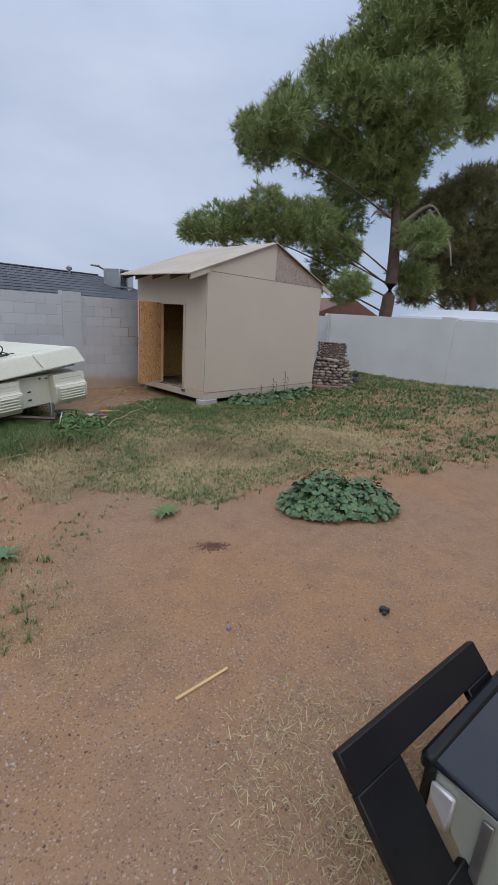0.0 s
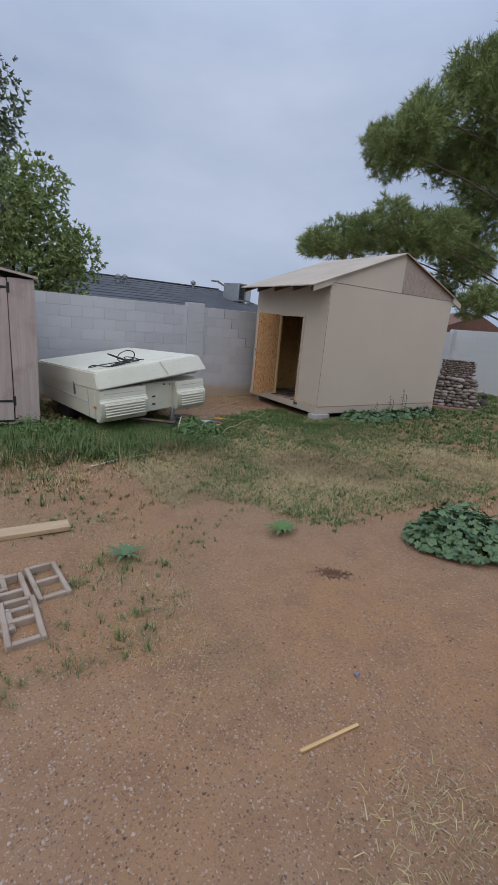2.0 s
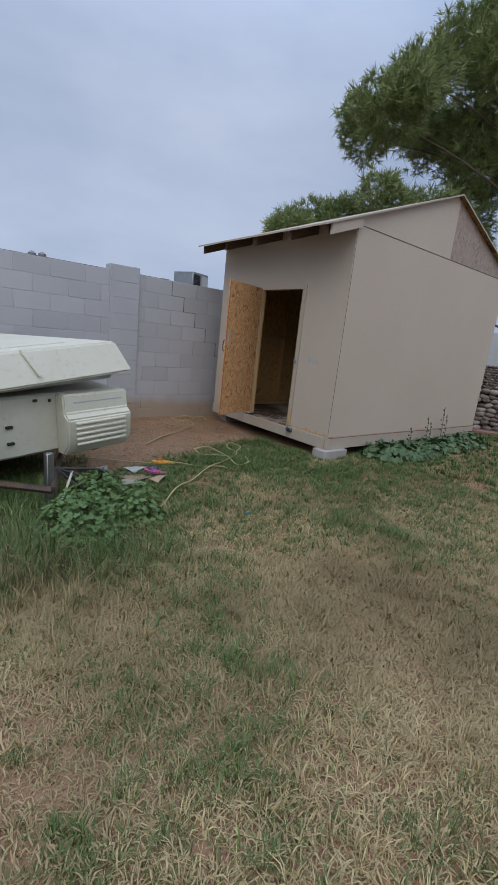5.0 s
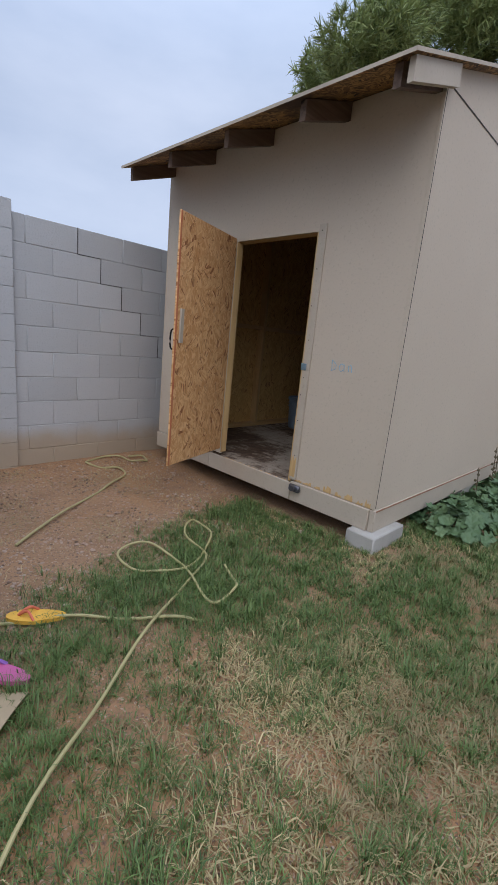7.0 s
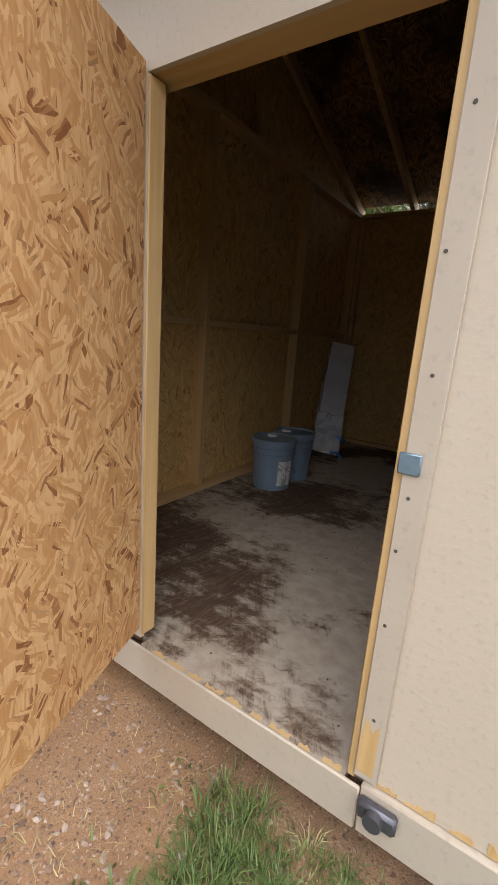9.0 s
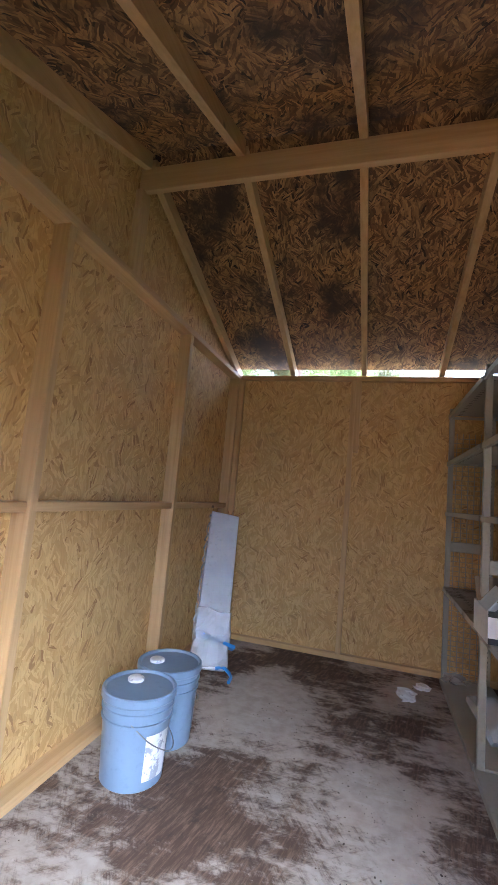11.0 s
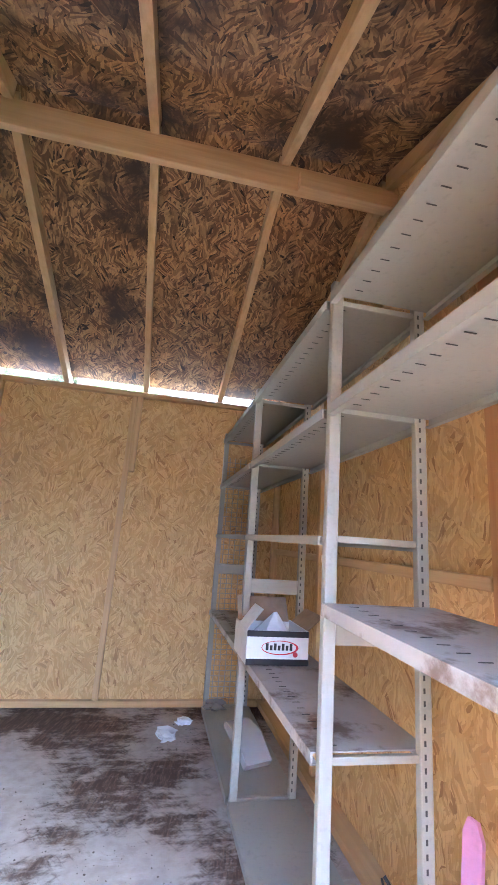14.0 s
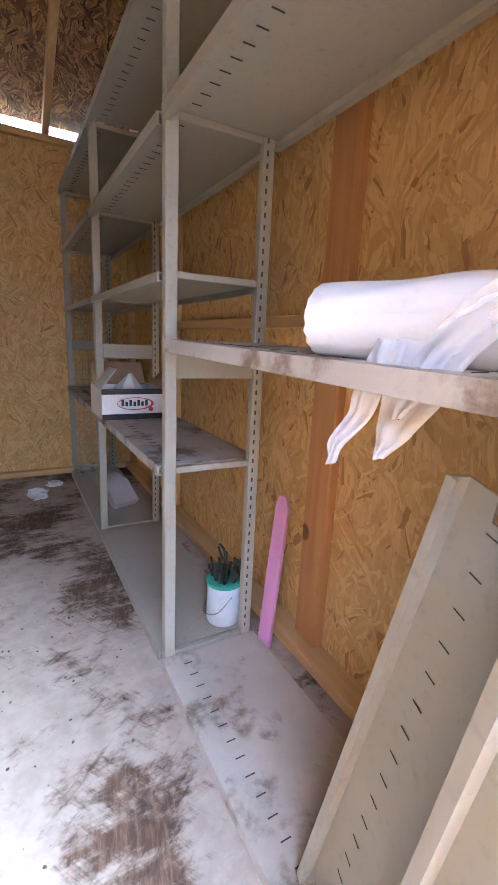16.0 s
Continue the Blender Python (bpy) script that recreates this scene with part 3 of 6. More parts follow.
box(bm, (0.645, 0.0142, 1.2), (0.68, 0.028, 1.42), 0, 0.002)
lp("latch_block", bm, M_TRIM, "small pale wooden turn block")
bm = bmnew()
box(bm, (0.002, -0.02, 0.36), (0.04, -0.001, 1.99), 0, 0.002)
lp("hinge_batten", bm, M_WOOD_Z)
bm = bmnew()
box(bm, (0.704, 0.0142, 0.36), (0.721, 0.0155, 1.995))
lp("edge_paint", bm, plain("orange_red_edge", (0.55, 0.16, 0.07), (0.5, 0.2, 0.09), 0.8, s1=7), "orange-red sprayed board edge")
# trim strip beside the doorway
sbox("door_trim", (X0 - 0.014, DY0 - 0.058, ZB + 0.01), (X0 - 0.001, DY0 + 0.0, 2.022), M_TRIM, 0.002, "pale painted trim strip with rusty screws")
bm = bmnew()
box(bm, (X0 - 0.022, DY0 - 0.035, 1.1), (X0 - 0.0145, DY0 + 0.01, 1.145), 0, 0.003)
sp("latch_plate", bm, plain("blue_grey_metal", (0.16, 0.25, 0.32), (0.22, 0.3, 0.36), 0.4, 0.5), "small blue-grey metal latch plate")
bm = bmnew()
box(bm, (X0 - 0.048, DY0 - 0.12, 0.245), (X0 - 0.0185, DY0 - 0.026, 0.295), 0, 0.008)
turned(bm, [(0.022, 0), (0.022, 0.02)], 12, m=pose(X0 - 0.048, DY0 - 0.07, 0.275, 0, -90, 0))
sp("corner_bracket", bm, plain("dark_metal", (0.08, 0.085, 0.1), (0.12, 0.12, 0.14), 0.4, 0.6), "dark metal bracket")
# screws in the trim, chipped paint along the foot of the front wall, corner crack, chalk letters
for z in (0.5, 0.75, 0.93, 1.05, 1.3, 1.52, 1.75, 1.98):
    bm = bmnew()
    turned(bm, [(0.004, 0), (0.004, 0.0015)], 8, m=pose(X0 - 0.0142, DY0 - 0.02 + 0.008 * math.sin(z * 9), z, 0, -90, 0))
    sp("screw", bm, M_SLOT)
rnd = random.Random(4)
for y, w, h in ((8.44, 0.06, 0.035), (8.36, 0.07, 0.03), (8.27, 0.05, 0.02), (8.19, 0.06, 0.05), (8.1, 0.05, 0.03), (8.02, 0.06, 0.045), (7.94, 0.05, 0.03), (7.88, 0.04, 0.05)):
    bm = bmnew()
    top = [(-w / 2 + w * k / 6, h * rnd.uniform(0.15, 1.0)) for k in range(7)]
    prism(bm, [(-w / 2, 0), (w / 2, 0)] + top[::-1], 0.0015, m=pose(X0 - 0.001, y, ZB + 0.001, 0, 0, 90))
    sp("chipped_patch", bm, M_WOOD_Z, "bare wood where the paint has flaked")
bm = bmnew()
prism(bm, [(-0.02, 0), (0.02, 0), (0.022, 0.1), (0.012, 0.16), (-0.004, 0.12), (-0.02, 0.15)], 0.0015, m=pose(X0 - 0.0145, DY0 - 0.025, ZB + 0.03, 0, 0, 90))
sp("chipped_patch", bm, M_WOOD_Z)
sbox("corner_crack", (X0 + 0.006, Y0 - 0.0012, ZB + 0.01), (X0 + 0.0115, Y0 + 0.002, ZS - 0.01), M_SLOT)
sbox("seam_crack", (X0 + 0.01, Y0 - 0.0035, ZS), (X1 - 0.01, Y0 + 0.002, ZS + 0.0055), M_SLOT)
M_CHALK = plain("faded_blue_chalk", (0.2, 0.4, 0.55), (0.26, 0.42, 0.52), 0.95, s1=30)
def letter(strokes):
    bm = bmnew()
    for pts in strokes:
        tube(bm, smooth_path([(X0 - 0.0005, y, z) for y, z in pts], 5), 0.0022, 5)
    sp("chalk_letter", bm, M_CHALK, "faint blue chalk letter")
LY, LZ = 8.285, 1.125
letter([[(LY, LZ), (LY + 0.004, LZ + 0.065)], [(LY + 0.004, LZ + 0.065), (LY - 0.03, LZ + 0.035), (LY - 0.022, LZ + 0.008), (LY + 0.006, LZ - 0.003)]])
letter([[(LY - 0.085, LZ + 0.04), (LY - 0.065, LZ + 0.045), (LY - 0.055, LZ + 0.02), (LY - 0.07, LZ), (LY - 0.09, LZ + 0.012)], [(LY - 0.09, LZ + 0.045), (LY - 0.093, LZ)]])
letter([[(LY - 0.125, LZ), (LY - 0.122, LZ + 0.04)], [(LY - 0.122, LZ + 0.035), (LY - 0.14, LZ + 0.042), (LY - 0.15, LZ)]])

# concrete blocks under the shed
def pad_block(x, y, rz=0):
    bm = bmnew()
    g = ground_z(x, y)
    box(bm, (-0.2, -0.1, -0.06), (0.2, 0.1, 0.165 - g), 0, 0.008)
    one("concrete_block", bm, M_CONCRETE, "pale concrete block under the shed's corner", "block", "blocks under the shed", m=pose(x, y, g, 0, 0, rz))
for x, y, r in ((X0 + 0.12, Y0 + 0.03, 0), (X1 - 0.2, Y0 + 0.08, 0), (X0 + 0.3, Y1 - 0.12, 0), (X1 - 0.2, Y1 - 0.12, 0), (7.7, Y0 + 0.1, 0)):
    pad_block(x, y, r)

# ---- block walls ----
def block_wall(name, along, at, a0, a1, z0, z1, face, mat, label, pieces=(0, 0), thick=0.15, pilasters=(), skip=None):
    """A wall of 0.4 x 0.2 m blocks. face: the side towards the yard (-1 or 1). Blocks in the stretch of pieces are objects."""
    bm = bmnew()
    def pos(a, d, z):
        return (a, at + d, z) if along == "x" else (at + d, a, z)
    lo, hi = sorted((0.0035 * -face, thick * -face))
    A, B = pos(a0, lo, z0), pos(a1, hi, z1 - 0.012)
    box(bm, tuple(map(min, A, B)), tuple(map(max, A, B)))
    base = one(name, bm, M_MORTAR if mat is M_BLOCK else mat, label, "wall", kind="structure")
    lo, hi = sorted((0.0, 0.04 * -face))
    bmp = bmnew()
    box(bmp, tuple(map(min, pos(0.002, lo, 0.002), pos(0.404, hi, 0.201))), tuple(map(max, pos(0.002, lo, 0.002), pos(0.404, hi, 0.201))), 0, 0.003)
    bmesh.ops.translate(bmp, verts=bmp.verts, vec=(0, -at, 0) if along == "x" else (-at, 0, 0))
    shared = mesh_of("block", bmp, mat)
    far = []
    rows = int((z1 - z0 - 0.001) / 0.203) + 1
    for r in range(rows):
        z = z1 - 0.203 * (r + 1)
        a = a0 - (0.203 if r % 2 else 0)
        while a < a1:
            wob = 0.0015 * math.sin(a * 37 + r * 11)
            if pieces[0] <= a <= pieces[1]:
                ob = new("block", shared)
                ob.parent = base
                ob.matrix_basis = Matrix.Translation((a, at + wob, z) if along == "x" else (at + wob, a, z))
            else:
                far.append((a, z, wob))
            a += 0.406
    if far:
        vs = [v.co.copy() for v in shared.vertices]
        fs = [tuple(p.vertices) for p in shared.polygons]
        V, F = [], []
        for a, z, wob in far:
            o = len(V)
            d = Vector((a, at + wob, z) if along == "x" else (at + wob, a, z))
            V += [tuple(v + d) for v in vs]
            F += [tuple(i + o for i in f) for f in fs]
        me = bpy.data.meshes.new("far_blocks")
        me.from_pydata(V, [], F)
        me.materials.append(mat)
        ob = new("far_blocks", me)
        ob.parent = base
        tagged(ob, kind="stuff")
    for p in pilasters:
        bm = bmnew()
        lo, hi = sorted((0.025 * face, thick * -face))
        for r in range(rows + 1):
            z = z1 + 0.075 - 0.203 * (r + 1)
            A, B = pos(p - 0.2, lo, z + 0.001), pos(p + 0.2, hi, z + 0.2025)
            box(bm, tuple(map(min, A, B)), tuple(map(max, A, B)), 0, 0.003)
        ob = part("pilaster", bm, mat, base)
    return base


WL = 10.42
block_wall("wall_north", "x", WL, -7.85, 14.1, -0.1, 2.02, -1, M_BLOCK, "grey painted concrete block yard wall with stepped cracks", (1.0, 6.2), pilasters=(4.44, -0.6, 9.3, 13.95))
bm = bmnew()
for r in range(5):
    x = -7.85 + 0.406 * 32 + 0.203 * r
    box(bm, (x - 0.001, WL - 0.003, 2.02 - 0.203 * (r + 1)), (x + 0.0022, WL + 0.002, 2.02 - 0.203 * r))
    box(bm, (x, WL - 0.004, 2.02 - 0.203 * (r + 1) - 0.001), (x + 0.205, WL + 0.002, 2.02 - 0.203 * (r + 1) + 0.0016))
ob = part("crack", bm, M_SLOT, bpy.data.objects["wall_north"], "dark stepped crack along the joints")
XR = 13.9
block_wall("wall_east", "y", XR, -6.0, 10.4, -0.1, 2.12, -1, M_PALEBLOCK, "pale painted concrete block yard wall", pilasters=(6.27,))
block_wall("wall_west", "y", -7.85, -6.0, 10.4, -0.1, 2.04, 1, M_PALEBLOCK, "pale painted concrete block yard wall")
bm = bmnew()
box(bm, (-8, -2.2, -0.1), (14, -2.0, 2.9))
one("wall_south", bm, M_BEIGE, "plain beige house wall behind the yard", "wall", kind="structure")

# ---- steel shelving along the south wall ----
YF, YB = 8.35, 8.03
shelving = thing("shelving_unit", "cream enamelled steel shelving with three bays, partly missing its shelves", "shelving", m=pose(6.0, YB, ZF))
def shp(name, bm, mat, label=""):
    ob = part(name, bm, mat, shelving, label)
    ob.matrix_parent_inverse = shelving.matrix_basis.inverted()
    return ob
def post(x, y, front):
    """A pressed steel angle post with a row of slots."""
    bm = bmnew()
    d = -1 if front else 1
    lo, hi = sorted((y, y + d * 0.036))
    box(bm, (x - 0.014, lo, ZF), (x + 0.014, hi, 2.325), 0, 0.003)
    for k in range(60):
        z = ZF + 0.06 + k * 0.032
        if not front:
            box(bm, (x - 0.0147, y + 0.02, z), (x - 0.0141, y + 0.026, z + 0.014), 1)
    return shp("post", bm, (M_SHELF, M_SLOT))
UPS = (5.99, 7.205, 8.28, 9.42)
for x in UPS:
    post(x, YF, True)
    post(x, YB, False)
    for z, h in ((2.243, 0.02), (1.885, 0.02), (1.505, 0.02), (1.235, 0.07), (0.95, 0.02), (0.302, 0.03)):
        bm = bmnew()
        box(bm, (x - 0.008, YB + 0.036, z), (x + 0.008, YF - 0.036, z + h), 0, 0.002)
        shp("cross_bar", bm, M_SHELF)
def metal_shelf(x0, x1, z, slots=True, h=0.032, mat=None, label="", sag=0.0):
    """A pressed tray: flat plate with turned-down lips, and a row of slots."""
    bm = bmnew()
    y0, y1 = YB - 0.01, YF + 0.012
    box(bm, (x0, y0, z + h - 0.004), (x1, y1, z + h), 0)
    box(bm, (x0, y1 - 0.006, z), (x1, y1, z + h - 0.004), 0)
    box(bm, (x0, y1 - 0.022, z), (x1, y1 - 0.006, z + 0.004), 0)
    box(bm, (x0, y0, z), (x1, y0 + 0.006, z + h - 0.004), 0)
    box(bm, (x0, y0 + 0.006, z), (x1, y0 + 0.02, z + 0.004), 0)
    if slots:
        k = int((x1 - x0) / 0.052)
        for i in range(k):
            x = x0 + 0.03 + i * 0.052
            for yy in (y1 - 0.085,):
                box(bm, (x, yy, z + h - 0.0055), (x + 0.003, yy + 0.026, z + h - 0.0042), 1)
                box(bm, (x, yy, z + h + 0.0002), (x + 0.003, yy + 0.026, z + h + 0.0012), 1)
    if sag:
        bmesh.ops.transform(bm, matrix=pose(x1, 0, z, 0, -sag, 0) @ pose(-x1, 0, -z), verts=bm.verts)
    return shp("shelf", bm, (mat or M_SHELF, M_SLOT), label)
eps = 0.02
for x0, x1 in zip(UPS, UPS[1:]):
    metal_shelf(x0 + eps, x1 - eps, 2.238)
    metal_shelf(x0 + eps, x1 - eps, 1.87)
    if x0 > 7:
        metal_shelf(x0 + eps, x1 - eps, 1.495, slots=False, h=0.026)
M_DUSTY = plain("dusty_shelf_enamel", (0.5, 0.47, 0.41), (0.4, 0.36, 0.3), 0.7, s1=3, s2=60, bump=0.1, stain=(0.17, 0.12, 0.08), stain_at=(0.5, 0.66))
metal_shelf(UPS[1] + eps, UPS[2] - eps, 0.94, mat=M_DUSTY, label="dusty cream steel shelf")
metal_shelf(UPS[2] + eps, UPS[3] - eps, 0.94, mat=M_DUSTY, label="dusty cream steel shelf")
metal_shelf(UPS[0] + eps, UPS[1] - eps, 1.312, mat=M_DUSTY, label="dusty cream steel shelf with brown dirt, sagging at one end", sag=1.2)
for i in range(3):
    metal_shelf(UPS[i] + eps, UPS[i + 1] - eps, ZF + 0.002, slots=i == 0, mat=M_DUSTY if i == 0 else None, label="lowest shelf, rust-stained and dusty")

# ---- pop-up camper ----
M_RUBBER = plain("black_rubber", (0.015, 0.015, 0.016), (0.03, 0.03, 0.03), 0.6, s2=60, bump=0.1)
M_CANVAS = plain("grey_white_canvas", (0.5, 0.5, 0.5), (0.4, 0.4, 0.41), 0.9, s1=6, s2=60, bump=0.4)
M_DARKMETAL = plain("rusty_dark_metal", (0.07, 0.055, 0.05), (0.12, 0.08, 0.06), 0.6, 0.5, s1=6)
M_GALV = plain("galvanised_jack", (0.32, 0.32, 0.31), (0.24, 0.24, 0.23), 0.45, 0.8, s1=8)


def camper():
    W, L, HB = 1.835, 2.4, 0.47
    base = thing("popup_camper", "cream fibreglass pop-up camper trailer, folded crookedly, on tall grass", "camper", m=pose(1.735, 7.62, 0.04, 0, 0, 12.0))
    tilt = pose(0, 0, 0.195, 0, -4.0, 0)
    def cp(name, bm, mat, m=None, label="", parent=None):
        if m is not None:
            bmesh.ops.transform(bm, matrix=m, verts=bm.verts)
        return part(name, bm, mat, parent or base, label)
    # body shell
    bm = bmnew()
    box(bm, (0.0, 0.12, 0.02), (W, L, HB), 0, 0.02)
    body = cp("body", bm, M_CREAM, tilt)
    for x0, x1 in ((0.0, 0.41 * W), (0.70 * W, W)):
        bm = bmnew()
        prof = [(0.125, 0.0), (0.03, 0.0), (-0.05, 0.10), (-0.06, 0.29), (-0.01, 0.33), (0.0, HB), (0.125, HB)]
        a = [bm.verts.new((x0, y, z)) for y, z in prof]
        c = [bm.verts.new((x1, y, z)) for y, z in prof]
        bm.faces.new(a)
        bm.faces.new(c[::-1])
        for i in range(len(prof)):
            bm.faces.new((a[i], c[i], c[(i + 1) % len(prof)], a[(i + 1) % len(prof)]))
        bmesh.ops.recalc_face_normals(bm, faces=bm.faces)
        bmesh.ops.bevel(bm, geom=list(bm.edges), offset=0.012, segments=2, affect="EDGES")
        pod = cp("front_pod", bm, M_CREAM, tilt)
        for k in range(5):
            bm = bmnew()
            z = 0.085 + k * 0.04
            box(bm, (x0 + 0.06, -0.075, z), (x1 - 0.06, -0.05, z + 0.024), 0, 0.008)
            cp("louvre", bm, M_CREAM, tilt, parent=pod)
        bm = bmnew()
        box(bm, (x0 + 0.08, -0.006, 0.40), (x1 - 0.05, -0.001 + 0.004, 0.412), 0, 0.002)
        cp("crease", bm, M_CANVAS, tilt, parent=pod)
    # bolts and plates in the recess
    for x, z, s in ((0.50, 0.25, 0.05), (0.50, 0.13, 0.05), (0.61, 0.42, 0.03), (0.67, 0.41, 0.02)):
        bm = bmnew()
        box(bm, (x * W, 0.1, z), (x * W + s, 0.119, z + 0.02), 0, 0.004)
        cp("bolt", bm, M_RUBBER, tilt)
    # side seams and marker lamp
    bm = bmnew()
    box(bm, (-0.008, 0.32, 0.03), (0.001, 0.33, HB - 0.02))
    box(bm, (-0.008, 0.33, 0.25), (0.001, L - 0.05, 0.262))
    cp("side_seam", bm, M_CANVAS, tilt)
    bm = bmnew()
    box(bm, (-0.014, 0.08, 0.2), (-0.001, 0.15, 0.23), 0, 0.004)
    cp("marker_lamp", bm, plain("amber_plastic", (0.6, 0.2, 0.05), (0.5, 0.15, 0.04), 0.3), tilt, "amber marker lamp")
    bm = bmnew()
    box(bm, (-0.02, 0.75, 0.3), (-0.001, 0.79, HB + 0.02), 0, 0.004)
    cp("latch", bm, M_GALV, tilt)
    # lid, tilted more than the body
    lt = pose(-0.02, 0, 0.675, -2.5, -8.3, 0)
    bm = bmnew()
    WL_, n0 = W + 0.06, 0.24
    lo = [(-0.03, -0.04, 0.0), (WL_ - 0.03, -0.04, 0.0), (WL_ - 0.03, L, 0.0), (-0.03, L, 0.0)]
    hi = [(0.0, 0.05, n0), (WL_ - 0.11, 0.05, n0), (WL_ - 0.11, L - 0.05, n0), (0.0, L - 0.05, n0)]
    a = [bm.verts.new(p) for p in lo]
    c = [bm.verts.new(p) for p in hi]
    bm.faces.new(a[::-1])
    bm.faces.new(c)
    for i in range(4):
        bm.faces.new((a[i], a[(i + 1) % 4], c[(i + 1) % 4], c[i]))
    bmesh.ops.recalc_face_normals(bm, faces=bm.faces)
    bmesh.ops.bevel(bm, geom=list(bm.edges), offset=0.016, segments=2, affect="EDGES")
    lid = cp("lid", bm, M_CREAM, lt, "cream moulded lid, lifted at one end")
    bm = bmnew()
    tube(bm, [(1.05, 0.045, n0), (1.12, -0.035, 0.06)], 0.012)
    cp("lid_strap", bm, M_CREAM, lt, parent=lid)
    bm = bmnew()
    box(bm, (0.02, 0.3, n0 - 0.002), (WL_ - 0.4, 0.325, n0 + 0.008), 0, 0.003)
    cp("lid_trim", bm, M_CREAM, lt, parent=lid)
    # folded canvas between lid and body
    bm = bmnew()
    box(bm, (0.6, 0.03, 0.47), (W - 0.06, L - 0.1, 0.56), 0, 0.03)
    cp("folded_canvas", bm, M_CANVAS, tilt @ pose(0, 0, 0, 0, -3, 0))
    bm = bmnew()
    box(bm, (1.15, 0.0, 0.5), (W - 0.03, L - 0.2, 0.585), 0, 0.025)
    cp("bunk_board", bm, M_CREAM, tilt @ pose(0, 0, 0, 0, -3, 0))
    bm = bmnew()
    box(bm, (W - 0.2, 0.01, 0.585), (W - 0.08, 0.3, 0.66), 0, 0.03)
    cp("folded_strap", bm, M_RUBBER, tilt @ pose(0, 0, 0, 0, -3, 0))
    # chassis, tongue, jack and wheels
    for x in (0.25, W - 0.25):
        bm = bmnew()
        box(bm, (x - 0.025, 0.1, -0.03), (x + 0.025, L - 0.1, 0.018), 0, 0.004)
        cp("chassis_rail", bm, M_DARKMETAL, tilt)
    for x in (0.45, W - 0.45):
        bm = bmnew()
        tube(bm, [(x, 0.3, 0.2), (W / 2 + 0.05, -0.42, 0.21)], 0.025, 6)
        cp("tongue", bm, M_DARKMETAL)
    bm = bmnew()
    box(bm, (0.99, -0.3, -0.04), (1.04, -0.25, 0.42), 0, 0.005)
    cp("jack", bm, M_GALV, None, "galvanised jack post")
    bm = bmnew()
    box(bm, (0.9, -0.46, -0.05), (1.14, -0.2, 0.0), 0, 0.01)
    cp("jack_foot", bm, M_CONCRETE)
    for k in range(3):
        bm = bmnew()
        tube(bm, smooth_path([(1.1, -0.2, 0.28), (1.2 + 0.08 * k, -0.36, 0.16 + 0.05 * k), (1.32, -0.22, 0.1), (1.2, -0.12, 0.18 + 0.03 * k)]), 0.009, 6)
        cp("wire", bm, M_RUBBER)
    for x in (0.02, W - 0.2):
        bm = bmnew()
        turned(bm, [(0.1, 0), (0.25, 0.0), (0.27, 0.03), (0.27, 0.14), (0.25, 0.17), (0.1, 0.17)], 24, m=pose(x, 1.35, 0.25, 0, 90, 0))
        cp("tyre", bm, M_RUBBER)
    return base


camper()
# extension cord heaped on the lid
bm = bmnew()
lidm = pose(1.735, 7.62, 0.04, 0, 0, 12.0) @ pose(-0.02, 0, 0.675, -2.5, -8.3, 0)
def cord_ring(cx, cy, r, h, n=14, ph=0.0):
    return [lidm @ Vector((cx + r * math.cos(ph + 6.28 * i / n), cy + 0.45 * r * math.sin(ph + 6.28 * i / n), 0.255 + h * (0.5 - 0.5 * math.cos(6.28 * i / n)))) for i in range(n + 1)]
tube(bm, smooth_path(cord_ring(0.55, 0.35, 0.17, 0.17) + cord_ring(0.68, 0.38, 0.14, 0.18, ph=1.5) + cord_ring(0.58, 0.3, 0.17, 0.05, ph=3) + cord_ring(0.75, 0.35, 0.12, 0.09, ph=0.5), 3), 0.008, 6)
tube(bm, smooth_path([lidm @ Vector(p) for p in ((0.6, 0.3, 0.255), (0.35, 0.28, 0.25), (0.12, 0.3, 0.3), (0.1, 0.42, 0.26), (0.35, 0.5, 0.26), (0.8, 0.5, 0.255), (1.0, 0.42, 0.255))]), 0.008, 6)
one("extension_cord", bm, M_RUBBER, "black extension cord heaped in loops on the camper lid", "cord")

# ---- old storage cupboard beside the camper ----
M_PINKGREY = timber("pinkish_grey_weathered_board", (0.5, 0.41, 0.37), (0.4, 0.32, 0.285), "z", 0.85, stain=(0.36, 0.26, 0.23))
old = thing("storage_shed", "weathered pinkish grey plywood storage shed with black hinges", "shed", m=pose(1.05, 8.28, 0.03))
def op(name, lo, hi, mat=M_PINKGREY, bev=0.006, label=""):
    ob = boxpart(name, lo, hi, mat, old, bev, label)
    return ob
op("side_wall", (-0.02, 0.0, 0.12), (0.0, 1.5, 2.08))
op("side_wall", (-1.82, 0.0, 0.12), (-1.80, 1.5, 2.08))
op("back_wall", (-1.8, 1.48, 0.12), (-0.02, 1.5, 2.08))
op("front_panel", (-0.32, -0.012, 0.12), (-0.003, 0.008, 2.06))
op("front_panel", (-1.8, -0.012, 0.12), (-1.5, 0.008, 2.06))
d = op("door", (-0.9, -0.012, 0.16), (-0.33, 0.008, 2.05))
op("door", (-1.49, -0.012, 0.16), (-0.91, 0.008, 2.05))
bm = bmnew()
prism(bm, [(-1.86, 2.07), (-0.9, 2.22), (0.04, 2.07), (0.04, 2.10), (-0.9, 2.25), (-1.86, 2.10)], 1.62, m=pose(0, -0.06, 0))
part("roof", bm, M_PINKGREY, old)
